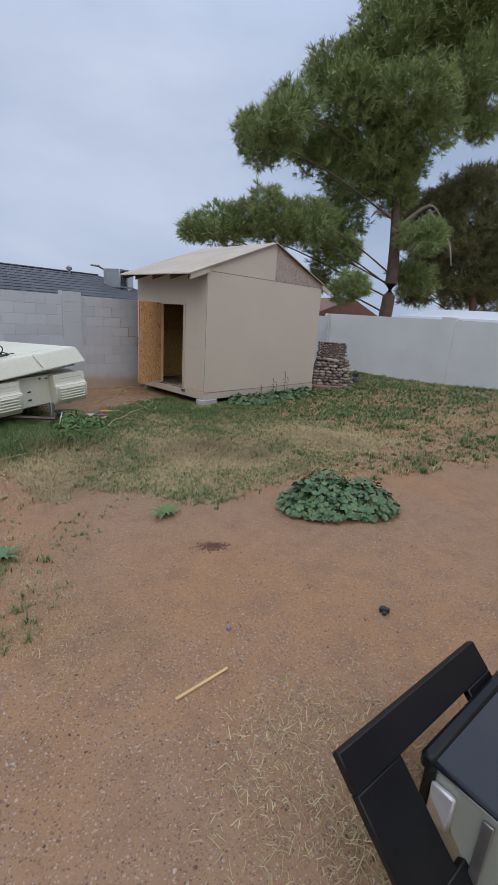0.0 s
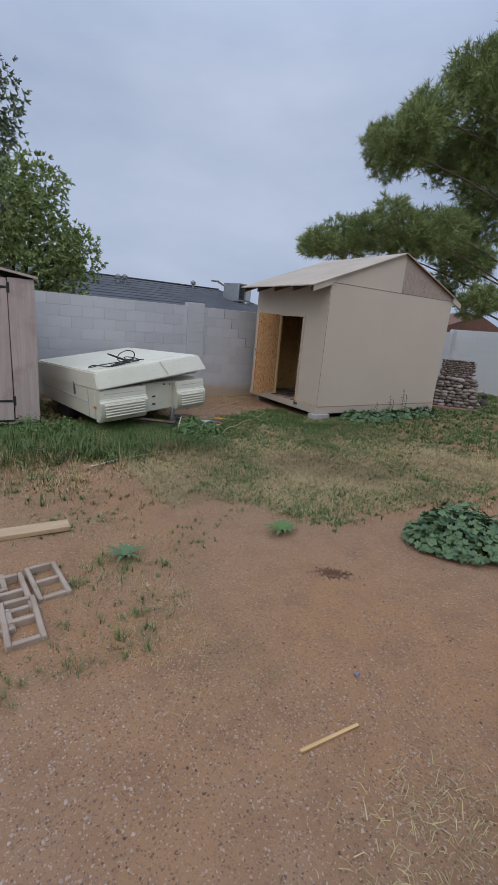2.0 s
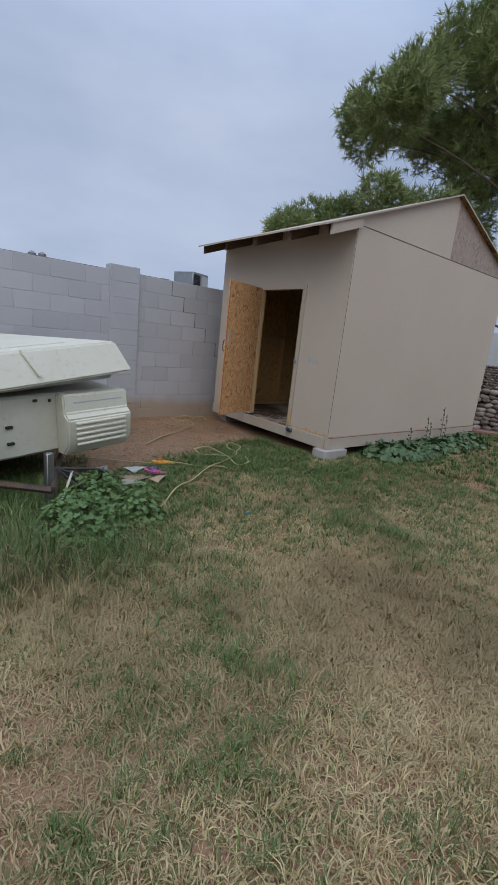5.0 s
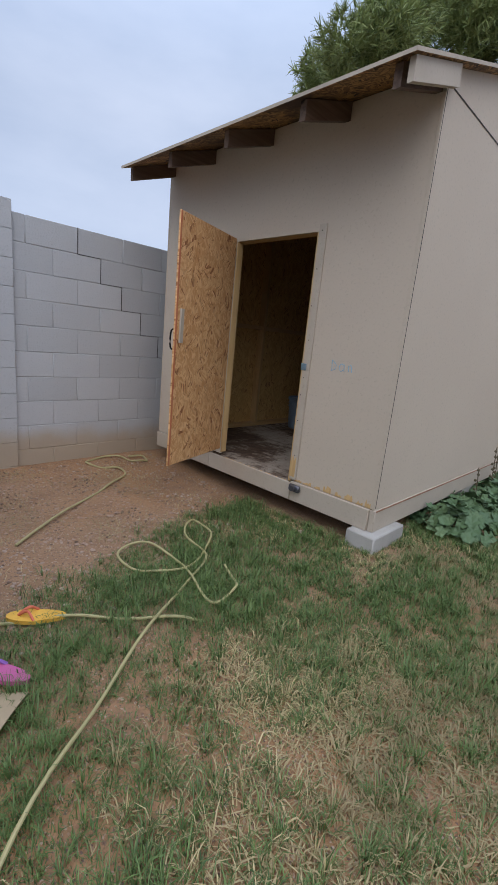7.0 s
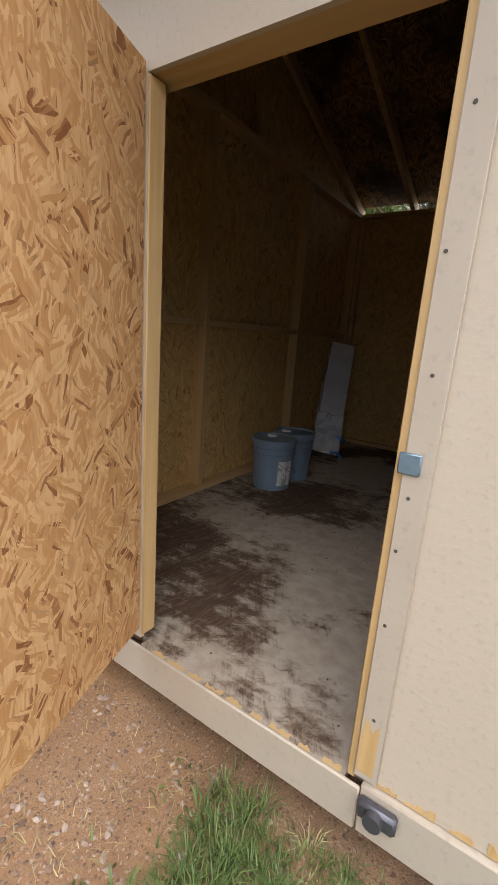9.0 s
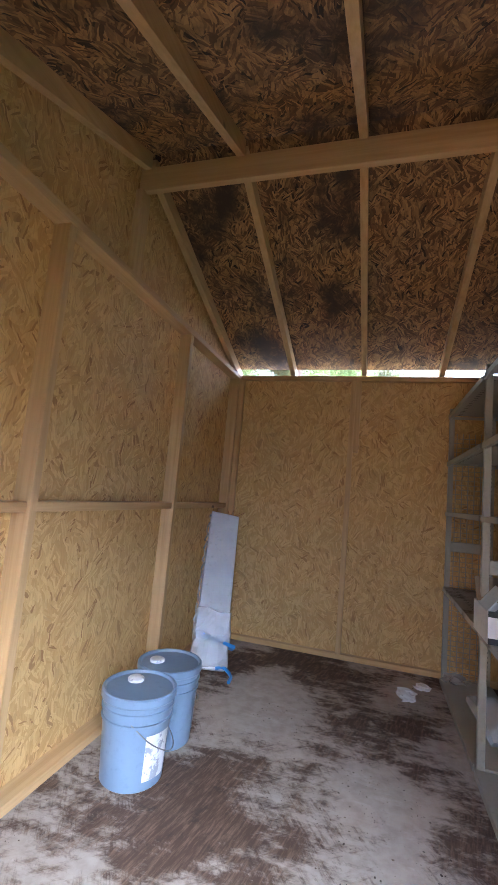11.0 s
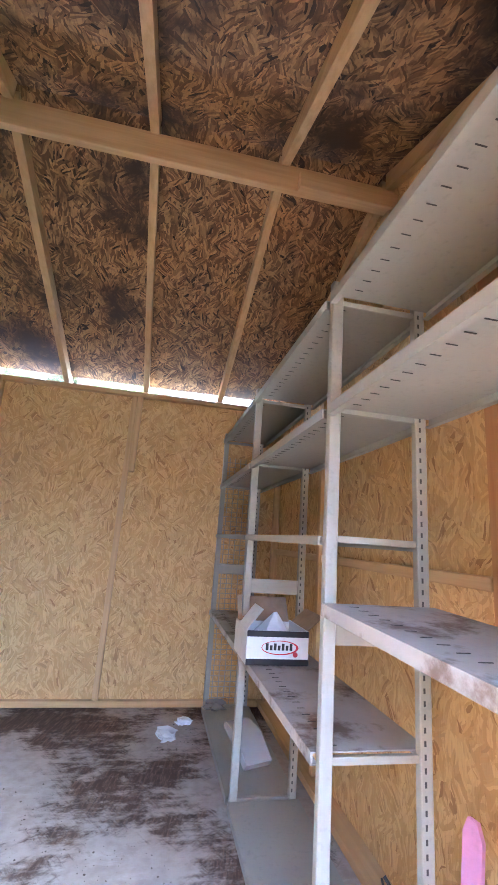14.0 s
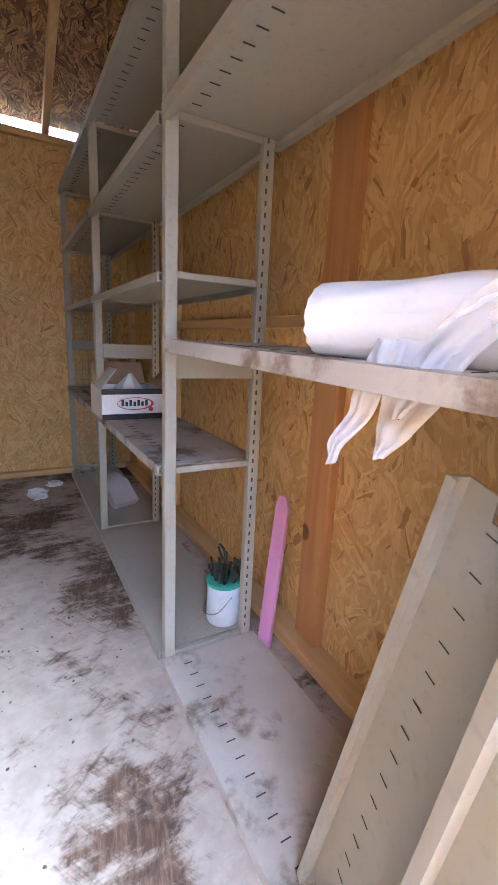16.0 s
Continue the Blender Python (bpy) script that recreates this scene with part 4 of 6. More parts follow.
for z in (0.42, 1.92):
    op("hinge", (-0.5, -0.02, z), (-0.34, -0.0125, z + 0.03), M_RUBBER, 0.002, "black strap hinge")
    op("hinge_plate", (-0.335, -0.022, z - 0.05), (-0.30, -0.0125, z + 0.08), M_RUBBER, 0.002)
op("floor_board", (-1.8, 0.01, 0.1), (-0.02, 1.47, 0.125))
for x in (-0.25, -1.75):
    for y in (0.05, 1.2):
        bm = bmnew()
        box(bm, (x, y, -0.1), (x + 0.2, y + 0.25, 0.1), 0, 0.008)
        part("foot_block", bm, M_CONCRETE, old)

# ---- leaning stack: hollow blocks, planks, sticks ----
def hollow_block(x, y, rz, z=0.0, rx=0):
    """A concrete block lying with its cells upwards."""
    bm = bmnew()
    Lb, Wb, H, t = 0.39, 0.19, 0.1, 0.03
    box(bm, (0, 0, 0), (Lb, t, H), 0, 0.006)
    box(bm, (0, Wb - t, 0), (Lb, Wb, H), 0, 0.006)
    for x0 in (0, Lb / 2 - t / 2, Lb - t):
        box(bm, (x0, t, 0), (x0 + t, Wb - t, H), 0, 0.004)
    one("hollow_block", bm, plain_block, "weathered hollow concrete block lying in dirt, cells upwards", "block", "hollow blocks on the ground", m=pose(x, y, ground_z(x, y) - 0.07 + z, rx, 0, rz))
plain_block = plain("weathered_block", (0.4, 0.32, 0.255), (0.32, 0.245, 0.185), 0.95, s1=6, s2=70, bump=0.5, stain=(0.22, 0.15, 0.11))
for x, y, r in ((0.45, 3.92, 95), (0.66, 4.0, 96), (0.47, 3.62, 92), (0.22, 3.63, 93), (0.24, 3.98, 94), (-0.05, 3.72, 5), (-0.06, 4.12, 4)):
    hollow_block(x + 0.02, y - 0.03, r)
bm = bmnew()
box(bm, (-1.5, -0.07, 0), (0, 0.07, 0.04), 0, 0.005)
one("plank", bm, timber("sun_bleached_plank", (0.5, 0.36, 0.22), (0.38, 0.26, 0.15), "x"), "short bare timber plank lying on the dirt", "plank", m=pose(0.84, 4.97, ground_z(0.3, 5) + 0.004, 0, 0, -2))
bm = bmnew()
prism(bm, [(0, 0), (0.3, 0.002), (0.3, 0.008), (0.0, 0.011)], 0.014)
one("wood_splinter", bm, M_WOOD_X, "split pale wooden lath on the dirt", "stick", m=pose(1.255, 2.475, ground_z(1.3, 2.5) + 0.003, 0, 0, -4))

# ---- kitchen range by the start of the walk ----
M_GLASS = bpy.data.materials.new("dusty_glass")
M_GLASS.use_nodes = True
_b = M_GLASS.node_tree.nodes["Principled BSDF"]
_b.inputs["Base Color"].default_value = (0.85, 0.8, 0.7, 1)
_b.inputs["Roughness"].default_value = 0.06
_b.inputs["Transmission Weight"].default_value = 1.0
_b.inputs["IOR"].default_value = 1.1
stove = thing("kitchen_range", "discarded black kitchen range with its door hanging off", "stove", m=pose(1.45, 0.93, 0.16))
def stp(name, bm, mat, label="", m=None):
    if m is not None:
        bmesh.ops.transform(bm, matrix=m, verts=bm.verts)
    ob = part(name, bm, mat, stove, label)
    ob.matrix_parent_inverse = stove.matrix_basis.inverted()
    return ob
e0, ex, ey = Vector((1.145, 1.65, 0.725)), Vector((0.76, -0.105, 0.0)).normalized(), Vector((0.02, -0.62, -0.72)).normalized()
dm = Matrix((ex, ey, ex.cross(ey))).transposed().to_4x4()
dm.translation = e0
def dbox(name, lo, hi, mat, bev=0.004, label=""):
    bm = bmnew()
    box(bm, lo, hi, 0, bev)
    return stp(name, bm, mat, label, dm)
for lo, hi in (((0, 0, -0.03), (0.76, 0.11, 0)), ((0, 0.42, -0.03), (0.76, 0.56, 0)), ((0, 0.11, -0.03), (0.2, 0.42, 0)), ((0.60, 0.11, -0.03), (0.76, 0.42, 0))):
    dbox("door_frame", lo, hi, M_BLACK)
dbox("door_glass", (0.2, 0.11, -0.02), (0.60, 0.42, -0.016), M_GLASS, 0.0, "dusty oven window")
dbox("door_rib", (0.1, 0.06, 0.0), (0.112, 0.52, 0.012), M_BLACK)
dbox("door_rib", (0.1, 0.045, 0.0), (0.66, 0.057, 0.012), M_BLACK)
dbox("door_rib", (0.65, 0.06, 0.0), (0.66, 0.4, 0.012), M_BLACK)
SX, SY = 1.41, 1.475
def stbox(name, lo, hi, mat, bev=0.006, label=""):
    bm = bmnew()
    box(bm, lo, hi, 0, bev)
    return stp(name, bm, mat, label, pose(SX, SY, 0.065, 0, 0, -7))
stbox("side_panel", (0, -0.62, 0.1), (0.02, -0.03, 0.56), M_STEEL, label="scuffed bare steel side panel")
stbox("side_panel", (0.6, -0.62, 0.1), (0.62, -0.03, 0.56), M_STEEL)
stbox("oven_box", (0.02, -0.6, 0.12), (0.6, -0.05, 0.54), M_BLACK)
stbox("cooktop", (-0.02, -0.66, 0.575), (0.64, 0.005, 0.6), M_COOKTOP, 0.01, "black glass cooktop reflecting the sky")
stbox("front_rail", (-0.015, -0.03, 0.1), (0.035, 0.0, 0.574), M_BLACK)
stbox("front_rail", (0.585, -0.03, 0.1), (0.635, 0.0, 0.574), M_BLACK)
stbox("top_trim", (-0.025, -0.03, 0.55), (0.645, 0.015, 0.61), M_BLACK, 0.012)
stbox("hinge_bracket", (-0.02, -0.1, 0.4), (-0.001, -0.03, 0.53), plain("bare_white_steel", (0.6, 0.6, 0.6), (0.5, 0.5, 0.52), 0.4, 0.4), 0.006, "pale steel hinge bracket")
stbox("wire_strap", (-0.012, -0.2, 0.1), (-0.001, -0.17, 0.54), M_GALV, 0.003)
stbox("base_rail", (0.0, -0.62, 0.0), (0.62, -0.03, 0.1), M_BLACK)
bm = bmnew()
prism(bm, [(0, 0), (0.12, 0.01), (0.34, 0.02), (0.3, 0.05), (0.06, 0.04), (0.02, 0.06)], 0.05)
one("broken_board", bm, M_WOOD_X, "splintered pale wood lying on the range", "board", m=pose(1.79, 1.35, 0.677, 0, 4, -40))

# ---- stacked stone chimney and figure ----
def stone_pile():
    rnd = random.Random(5)
    base = thing("stone_fireplace", "stacked river stone fireplace in a wire cage beside the shed", "fireplace", m=pose(10.62, 7.98, ground_z(10.6, 8)))
    M_ST = [plain("river_stone_" + n_, c, tuple(q * 0.8 for q in c), 0.85, s1=5, s2=50, bump=0.3) for n_, c in (("pale", (0.36, 0.31, 0.27)), ("mid", (0.27, 0.22, 0.19)), ("dark", (0.17, 0.13, 0.11)))]
    def stone(x, y, z, s, k):
        bm = bmnew()
        bmesh.ops.create_icosphere(bm, subdivisions=2, radius=1)
        for v in bm.verts:
            v.co *= 1 + 0.18 * noise.noise(v.co * 1.3 + Vector((x * 9, y * 7, z * 5)))
            v.co.x *= s * rnd.uniform(1.0, 1.0) * 1.25
            v.co.y *= s
            v.co.z *= s * 0.62
        for f in bm.faces:
            f.smooth = True
        ob = part("stone", bm, M_ST[k], base)
        ob.matrix_basis = pose(x, y, z, rnd.uniform(-12, 12), rnd.uniform(-12, 12), rnd.uniform(0, 360))
    d = Vector((0.678, -0.735))
    for row in range(9):
        z = 0.08 + row * 0.082
        w = 0.46 - 0.01 * row
        k = 0
        a = -w
        while a < w + 0.14:
            s = rnd.uniform(0.065, 0.1)
            off = 0.0 if a < w else 0.05
            if a < w or row < 6:
                stone(d.x * a - 0.06 + off, d.y * a - 0.05, z + rnd.uniform(-0.015, 0.015), s, rnd.choice((0, 0, 1, 1, 2)))
                stone(d.x * a + 0.16, d.y * a + 0.15, z, s, 1)
            a += s * rnd.uniform(1.7, 2.1)
    for row in range(9):
        z = 0.83 + row * 0.045
        a = -0.42
        while a < 0.34:
            s = rnd.uniform(0.03, 0.045)
            stone(d.x * a - 0.03 + rnd.uniform(-0.02, 0.02), d.y * a - 0.03, z, s, rnd.choice((1, 2, 2)))
            a += s * 2.0
    bm = bmnew()
    box(bm, (-0.3, -0.2, 0.7), (0.3, 0.2, 1.18), 0, 0.03, pose(0.1, 0.1, 0, 0, 0, -47))
    part("core", bm, M_ST[2], base)
    bm = bmnew()
    box(bm, (-0.55, -0.35, -0.05), (0.6, 0.3, 0.05), 0, 0.01, pose(0, 0, 0, 0, 0, -47))
    part("hearth", bm, plain("brick_red_slab", (0.3, 0.17, 0.13), (0.24, 0.13, 0.1), 0.9), base, "reddish brick hearth slab")
stone_pile()
bm = bmnew()
turned(bm, [(0.02, 0), (0.1, 0.02), (0.11, 0.1), (0.07, 0.17), (0.05, 0.19), (0.075, 0.23), (0.07, 0.29), (0.02, 0.32)], 14)
for sx in (-0.05, 0.05):
    turned(bm, [(0.005, -0.03), (0.03, 0), (0.005, 0.03)], 8, m=pose(sx, 0, 0.31))
one("garden_figure", bm, plain("dark_cast_resin", (0.05, 0.04, 0.035), (0.08, 0.065, 0.05), 0.7, s1=20), "small dark brown animal garden figure on the grass", "ornament", m=pose(11.6, 7.75, ground_z(11.6, 7.75), 0, 0, 45))

# ---- beyond the walls ----
M_SHINGLE = plain("dark_grey_shingle", (0.07, 0.075, 0.085), (0.1, 0.105, 0.115), 0.9, s1=1.2, s2=12, bump=0.4)
M_STUCCO = plain("tan_stucco", (0.45, 0.36, 0.27), (0.4, 0.32, 0.24), 0.9, s1=1, s2=30)
M_TILE = plain("brown_roof", (0.24, 0.12, 0.08), (0.19, 0.1, 0.07), 0.9, s1=2, s2=20)
house = thing("neighbour_house", "low house with dark grey shingle roof behind the yard wall", "house", m=pose(2, 20, 0))
bm = bmnew()
box(bm, (-9, -3.4, -0.1), (9.6, 4, 1.9))
part("wall", bm, M_STUCCO, house)
rows = 12
for r in range(rows):
    a, c = r / rows, (r + 1) / rows + 0.02
    bm = bmnew()
    v = [bm.verts.new(p) for p in ((-9.6, -4.2 + 4.2 * a, 1.85 + 1.25 * a + 0.02), (10.2 - 2.2 * a, -4.2 + 4.2 * a, 1.85 + 1.25 * a + 0.02), (10.2 - 2.2 * c, -4.2 + 4.2 * c, 1.85 + 1.25 * c), (-9.6, -4.2 + 4.2 * c, 1.85 + 1.25 * c))]
    bm.faces.new(v)
    part("shingle_course", bm, M_SHINGLE, house)
bm = bmnew()
v = [bm.verts.new(p) for p in ((10.2, -4.2, 1.85), (10.2, 4.6, 1.85), (8.0, 0, 3.1))]
bm.faces.new(v)
v = [bm.verts.new(p) for p in ((-9.6, 0, 3.1), (8.0, 0, 3.1), (10.2, 4.6, 1.85), (-9.6, 4.6, 1.85))]
bm.faces.new(v)
v = [bm.verts.new(p) for p in ((-9.6, -4.2, 1.83), (10.2, -4.2, 1.83), (10.2, 4.6, 1.83), (-9.6, 4.6, 1.83))]
bm.faces.new(v)
roof = part("roof", bm, M_SHINGLE, house, "dark grey shingle roof")
bm = bmnew()
box(bm, (-9.6, -0.08, 3.1), (8.0, 0.08, 3.15), 0, 0.02)
part("ridge_cap", bm, M_SHINGLE, house)
for x, y in ((3.2, -0.9), (3.5, -0.8), (6.6, -0.3)):
    bm = bmnew()
    turned(bm, [(0.06, 0), (0.06, 0.25), (0.11, 0.26), (0.11, 0.36), (0.03, 0.42)], 12)
    ob = part("roof_vent", bm, M_GALV, house)
    ob.matrix_basis = pose(x, y, 3.0 + y * 0.3)
bm = bmnew()
box(bm, (0, 0, 0.25), (0.85, 0.85, 0.98), 0, 0.02)
cooler = thing("roof_air_conditioner", "grey boxy air conditioner on the house roof", "air conditioner", m=pose(9.9, 18.0, 2.35, 0, 0, 20))
part("cabinet", bm, plain("grey_ac_metal", (0.33, 0.35, 0.36), (0.27, 0.29, 0.3), 0.5, 0.4, s1=3), cooler)
for k in range(7):
    boxpart("grille_slat", (0.06 + 0.05 * k, -0.015, 0.33), (0.085 + 0.05 * k, -0.001, 0.9), M_RUBBER, cooler)
boxpart("side_grille", (0.47, -0.015, 0.33), (0.8, -0.001, 0.9), plain("pale_ac_panel", (0.5, 0.52, 0.53), (0.45, 0.47, 0.48), 0.5), cooler, 0.004)
for x, y in ((0.05, 0.05), (0.75, 0.05), (0.05, 0.75), (0.75, 0.75)):
    boxpart("leg", (x, y, -0.5), (x + 0.05, y + 0.05, 0.26), M_GALV, cooler)
boxpart("duct", (0.3, -0.2, -0.3), (0.6, 0.1, 0.25), M_GALV, cooler, 0.03)
lamp = thing("street_lamp", "distant grey street lamp with curved arm", "street lamp", m=pose(17.3, 32, -0.9))
bm = bmnew()
tube(bm, [(0, 0, 0), (0, 0, 5.0)] + [(-0.9 * math.sin(a) - 0.2 * a, 0, 5.0 + 0.5 * math.sin(a * 0.9)) for a in (0.4, 0.8, 1.2)], 0.07)
part("pole", bm, M_GALV, lamp)
boxpart("lamp_head", (-1.6, -0.12, 5.38), (-1.0, 0.12, 5.5), M_GALV, lamp, 0.03)
# pale patio cover and a brown roof past the east wall
cover = thing("patio_cover", "pale white metal patio cover past the east wall", "patio cover", m=pose(15.2, 6, 0))
bm = bmnew()
prism(bm, [(0, 2.15), (3.2, 2.52), (6.0, 2.45), (6.0, 2.51), (3.2, 2.58), (0, 2.21)], 11.5, m=pose(0, -9, 0))
part("roof", bm, plain("white_metal_roof", (0.72, 0.75, 0.78), (0.66, 0.69, 0.73), 0.4, s1=0.6, s2=20), cover)
for y in (-8.5, -3, 2.2):
    for x in (0.15, 5.8):
        boxpart("post", (x, y, -0.1), (x + 0.1, y + 0.1, 2.16 + (0.25 if x > 1 else 0)), M_PALEBLOCK, cover)
far = thing("brown_roof_house", "distant house with brown roof among trees", "house", m=pose(24, 19, 0))
boxpart("wall", (0, 0, -0.1), (9, 7, 2.2), M_STUCCO, far)
bm = bmnew()
prism(bm, [(-0.5, 2.15), (9.5, 2.15), (4.5, 3.5)], 8, m=pose(0, -0.5, 0))
part("roof", bm, M_TILE, far, "brown tiled roof")


# ---- trees ----
def leaf_mat(name, c0, c1, c2):
    m, n, l, b = node_mat(name, 0.6)
    r = n.new("ShaderNodeNewGeometry").outputs["Random Per Island"]
    v = n.new("ShaderNodeTexCoord").outputs["Object"]
    c = mixed(n, l, r, c0, c1)
    c = mixed(n, l, ramp(n, l, noise_of(n, l, v, 0.8, 3.0), 0.4, 0.7), c, c2)
    l.new(c, b.inputs["Base Color"])
    b.inputs["Subsurface Weight"].default_value = 0.0
    return m


def mesh_from(name, V, F, mat):
    me = bpy.data.meshes.new(name)
    me.from_pydata(V, [], F)
    me.materials.append(mat)
    return me


def crown_mesh(name, clusters, per_m2, leaf, width, droop, rng, mat, spikes=10):
    """Tufts of narrow leaves on and inside uneven clusters: (centre, radius, flatness)."""
    V, F = [], []
    for c, r, flat in clusters:
        count = int(per_m2 * 4 * math.pi * r * r)
        d = rng.normal(size=(count, 3))
        d /= np.linalg.norm(d, axis=1)[:, None]
        rad = r * (0.3 + 0.7 * rng.random(count) ** 0.5)
        for k in range(count):
            lump = 1 + 0.38 * noise.noise(Vector(d[k]) * 2.2 + Vector(c))
            if noise.noise(Vector(d[k]) * 3.1 + Vector(c) * 1.7) < -0.42:
                continue
            p = Vector(c) + Vector((d[k][0], d[k][1], d[k][2] * flat)) * rad[k] * lump
            out = Vector((d[k][0], d[k][1], d[k][2] * 0.6 + droop)).normalized()
            for _ in range(spikes):
                w = (out + 0.75 * Vector(rng.normal(size=3))).normalized()
                s = w.cross(Vector(rng.normal(size=3))).normalized() * width
                ln = leaf * rng.uniform(0.6, 1.2)
                o = len(V)
                V += [tuple(p - s), tuple(p + s), tuple(p + w * ln + s * 0.3), tuple(p + w * ln - s * 0.3)]
                F.append((o, o + 1, o + 2, o + 3))
    return mesh_from(name, V, F, mat)


M_BARK = plain("pine_bark", (0.09, 0.06, 0.045), (0.14, 0.095, 0.07), 0.95, s1=3, s2=14, bump=0.8)
M_PALEBARK = plain("bare_pale_branch", (0.32, 0.27, 0.23), (0.25, 0.2, 0.17), 0.9, s1=3, s2=20, bump=0.4)
M_PINE = leaf_mat("pine_needles", (0.1, 0.145, 0.05), (0.34, 0.41, 0.145), (0.22, 0.275, 0.09))
M_PINE2 = leaf_mat("olive_needles", (0.1, 0.12, 0.055), (0.28, 0.27, 0.11), (0.18, 0.175, 0.075))
M_LEAFL = leaf_mat("bright_leaves", (0.14, 0.2, 0.065), (0.33, 0.4, 0.14), (0.22, 0.285, 0.095))
M_LEAFD = leaf_mat("dark_leaves", (0.105, 0.145, 0.08), (0.24, 0.29, 0.17), (0.16, 0.2, 0.12))
RNG = np.random.default_rng(11)


def pine(trunk, clusters, spread, label, mat, leaf=0.34, lean=0.3, density=16.0, height=15.0, r0=0.42, limbs=11, width=0.015):
    """A pine: leaning tapered trunk, limbs out to the foliage masses, needle tufts. clusters: sideways, depth, height, radius."""
    tree = thing("pine_tree", label, "tree", m=pose(*trunk, -0.1))
    side, deep = Vector((0.685, -0.729, 0)), Vector((0.729, 0.685, 0))
    spine = [side * (lean * math.sin(k * 0.7)) + Vector((0, 0, height * k / 8)) for k in range(9)]
    bm = bmnew()
    tube(bm, smooth_path(spine, 3), [r0 * (1 - 0.82 * i / 24) for i in range(25)], 12)
    part("trunk", bm, M_BARK, tree)
    cl = []
    for a, q, z, r in clusters:
        c = side * a + deep * q + Vector((0, 0, z))
        cl.append((tuple(c), r, spread))
        if len(cl) > limbs:
            continue
        zs = max(2.0, z - 0.25 * abs(a) - 0.8)
        k = min(8.0, zs / height * 8)
        s0 = spine[int(k)].lerp(spine[min(8, int(k) + 1)], k - int(k))
        mid = s0.lerp(c, 0.55) + Vector((0, 0, 0.25))
        bm = bmnew()
        tube(bm, smooth_path([s0, mid, c], 4), [0.042 - 0.0035 * i for i in range(9)], 7)
        part("limb", bm, M_BARK, tree)
    ob = new("crown", crown_mesh("crown", cl, density, leaf, width, 0.35, RNG, mat, 15))
    ob.parent = tree
    tagged(ob, kind="stuff")
    return tree


def cl_of(rows, base, far, rng):
    """Foliage masses from a sketch of the crown (across, down, size) as seen from the start of the walk, far metres off."""
    f_, tip, lean_ = 765.0, radians(16.3), radians(3.9)
    eye = Vector((0.3, 1.24, 1.85))
    deep, side = Vector((0.729, 0.685, 0)), Vector((0.685, -0.729, 0))
    first = []
    for x, y, r in rows:
        dx, dy, q = (x - 441) / f_, (y - 784) / f_, far + rng.uniform(-2.0, 2.0)
        across, up = dx * math.cos(lean_) + dy * math.sin(lean_), dx * math.sin(lean_) - dy * math.cos(lean_)
        ahead = math.cos(tip) + up * math.sin(tip)
        p = eye + q * (deep + side * (across / ahead)) + Vector((0, 0, q * (up * math.cos(tip) - math.sin(tip)) / ahead)) - Vector(base)
        first.append((p.dot(side), p.dot(deep), p.z, r / f_ * q / ahead))
    more = [(a + rng.uniform(-0.6, 0.6) * r, q + rng.uniform(-1, 1), z + rng.uniform(-0.5, 0.5) * r, 0.75 * r) for a, q, z, r in first for _ in (0, 1)]
    return first + more
CROWN = ((352, 402, 30), (392, 395, 40), (440, 390, 42), (495, 392, 46), (550, 392, 48), (460, 262, 42), (478, 250, 50), (520, 190, 52), (560, 260, 58), (600, 130, 60), (640, 200, 75),
         (690, 80, 80), (780, 60, 85), (860, 110, 70), (730, 190, 80), (800, 170, 60), (620, 310, 60), (690, 290, 60), (600, 390, 52), (590, 455, 42), (560, 500, 26), (620, 510, 34), (740, -50, 100), (860, -20, 90), (850, 215, 36), (700, 355, 36), (745, 420, 44), (735, 495, 36), (925, 60, 80))
big = pine((19.75, 11.65), cl_of(CROWN, (19.75, 11.65, -0.1), 21.4, RNG), 0.72, "tall dark green pine tree with a bare lower trunk", M_PINE, leaf=0.27, height=13.0, r0=0.36, density=21.0, width=0.013)
for pts in (((0.3, 0, 6.2), (1.3, -0.4, 7.0), (1.9, -0.5, 6.6)), ((0.3, 0, 5.6), (1.2, -0.6, 6.4), (2.4, -0.9, 5.3)), ((0.2, 0, 4.8), (0.9, -0.5, 6.3), (1.6, -0.9, 6.8)), ((-0.2, 0, 6.6), (-0.8, -0.2, 6.7), (-1.0, 0.0, 6.5)), ((1.3, -0.5, 6.8), (2.2, -0.9, 5.6), (2.5, -1.0, 4.6))):
    bm = bmnew()
    side, deep = Vector((0.678, -0.735, 0)), Vector((0.735, 0.678, 0))
    tube(bm, smooth_path([side * a + deep * q + Vector((0, 0, z)) for a, q, z in pts], 5), [0.1 - 0.008 * i for i in range(11)], 6)
    part("bare_branch", bm, M_PALEBARK, big, "bare pale broken branch")
CROWN2 = ((745, 375, 36), (790, 360, 44), (850, 335, 46), (900, 380, 60), (800, 420, 56), (870, 450, 60), (760, 470, 46), (820, 505, 44), (890, 520, 50), (940, 440, 60), (730, 520, 26))
pine((26.5, 10.0), cl_of(CROWN2, (26.5, 10.0, -0.1), 25.1, RNG), 0.8, "olive brown pine tree behind the east wall", M_PINE2, leaf=0.36, density=13.0, height=7.5, r0=0.3, width=0.016)


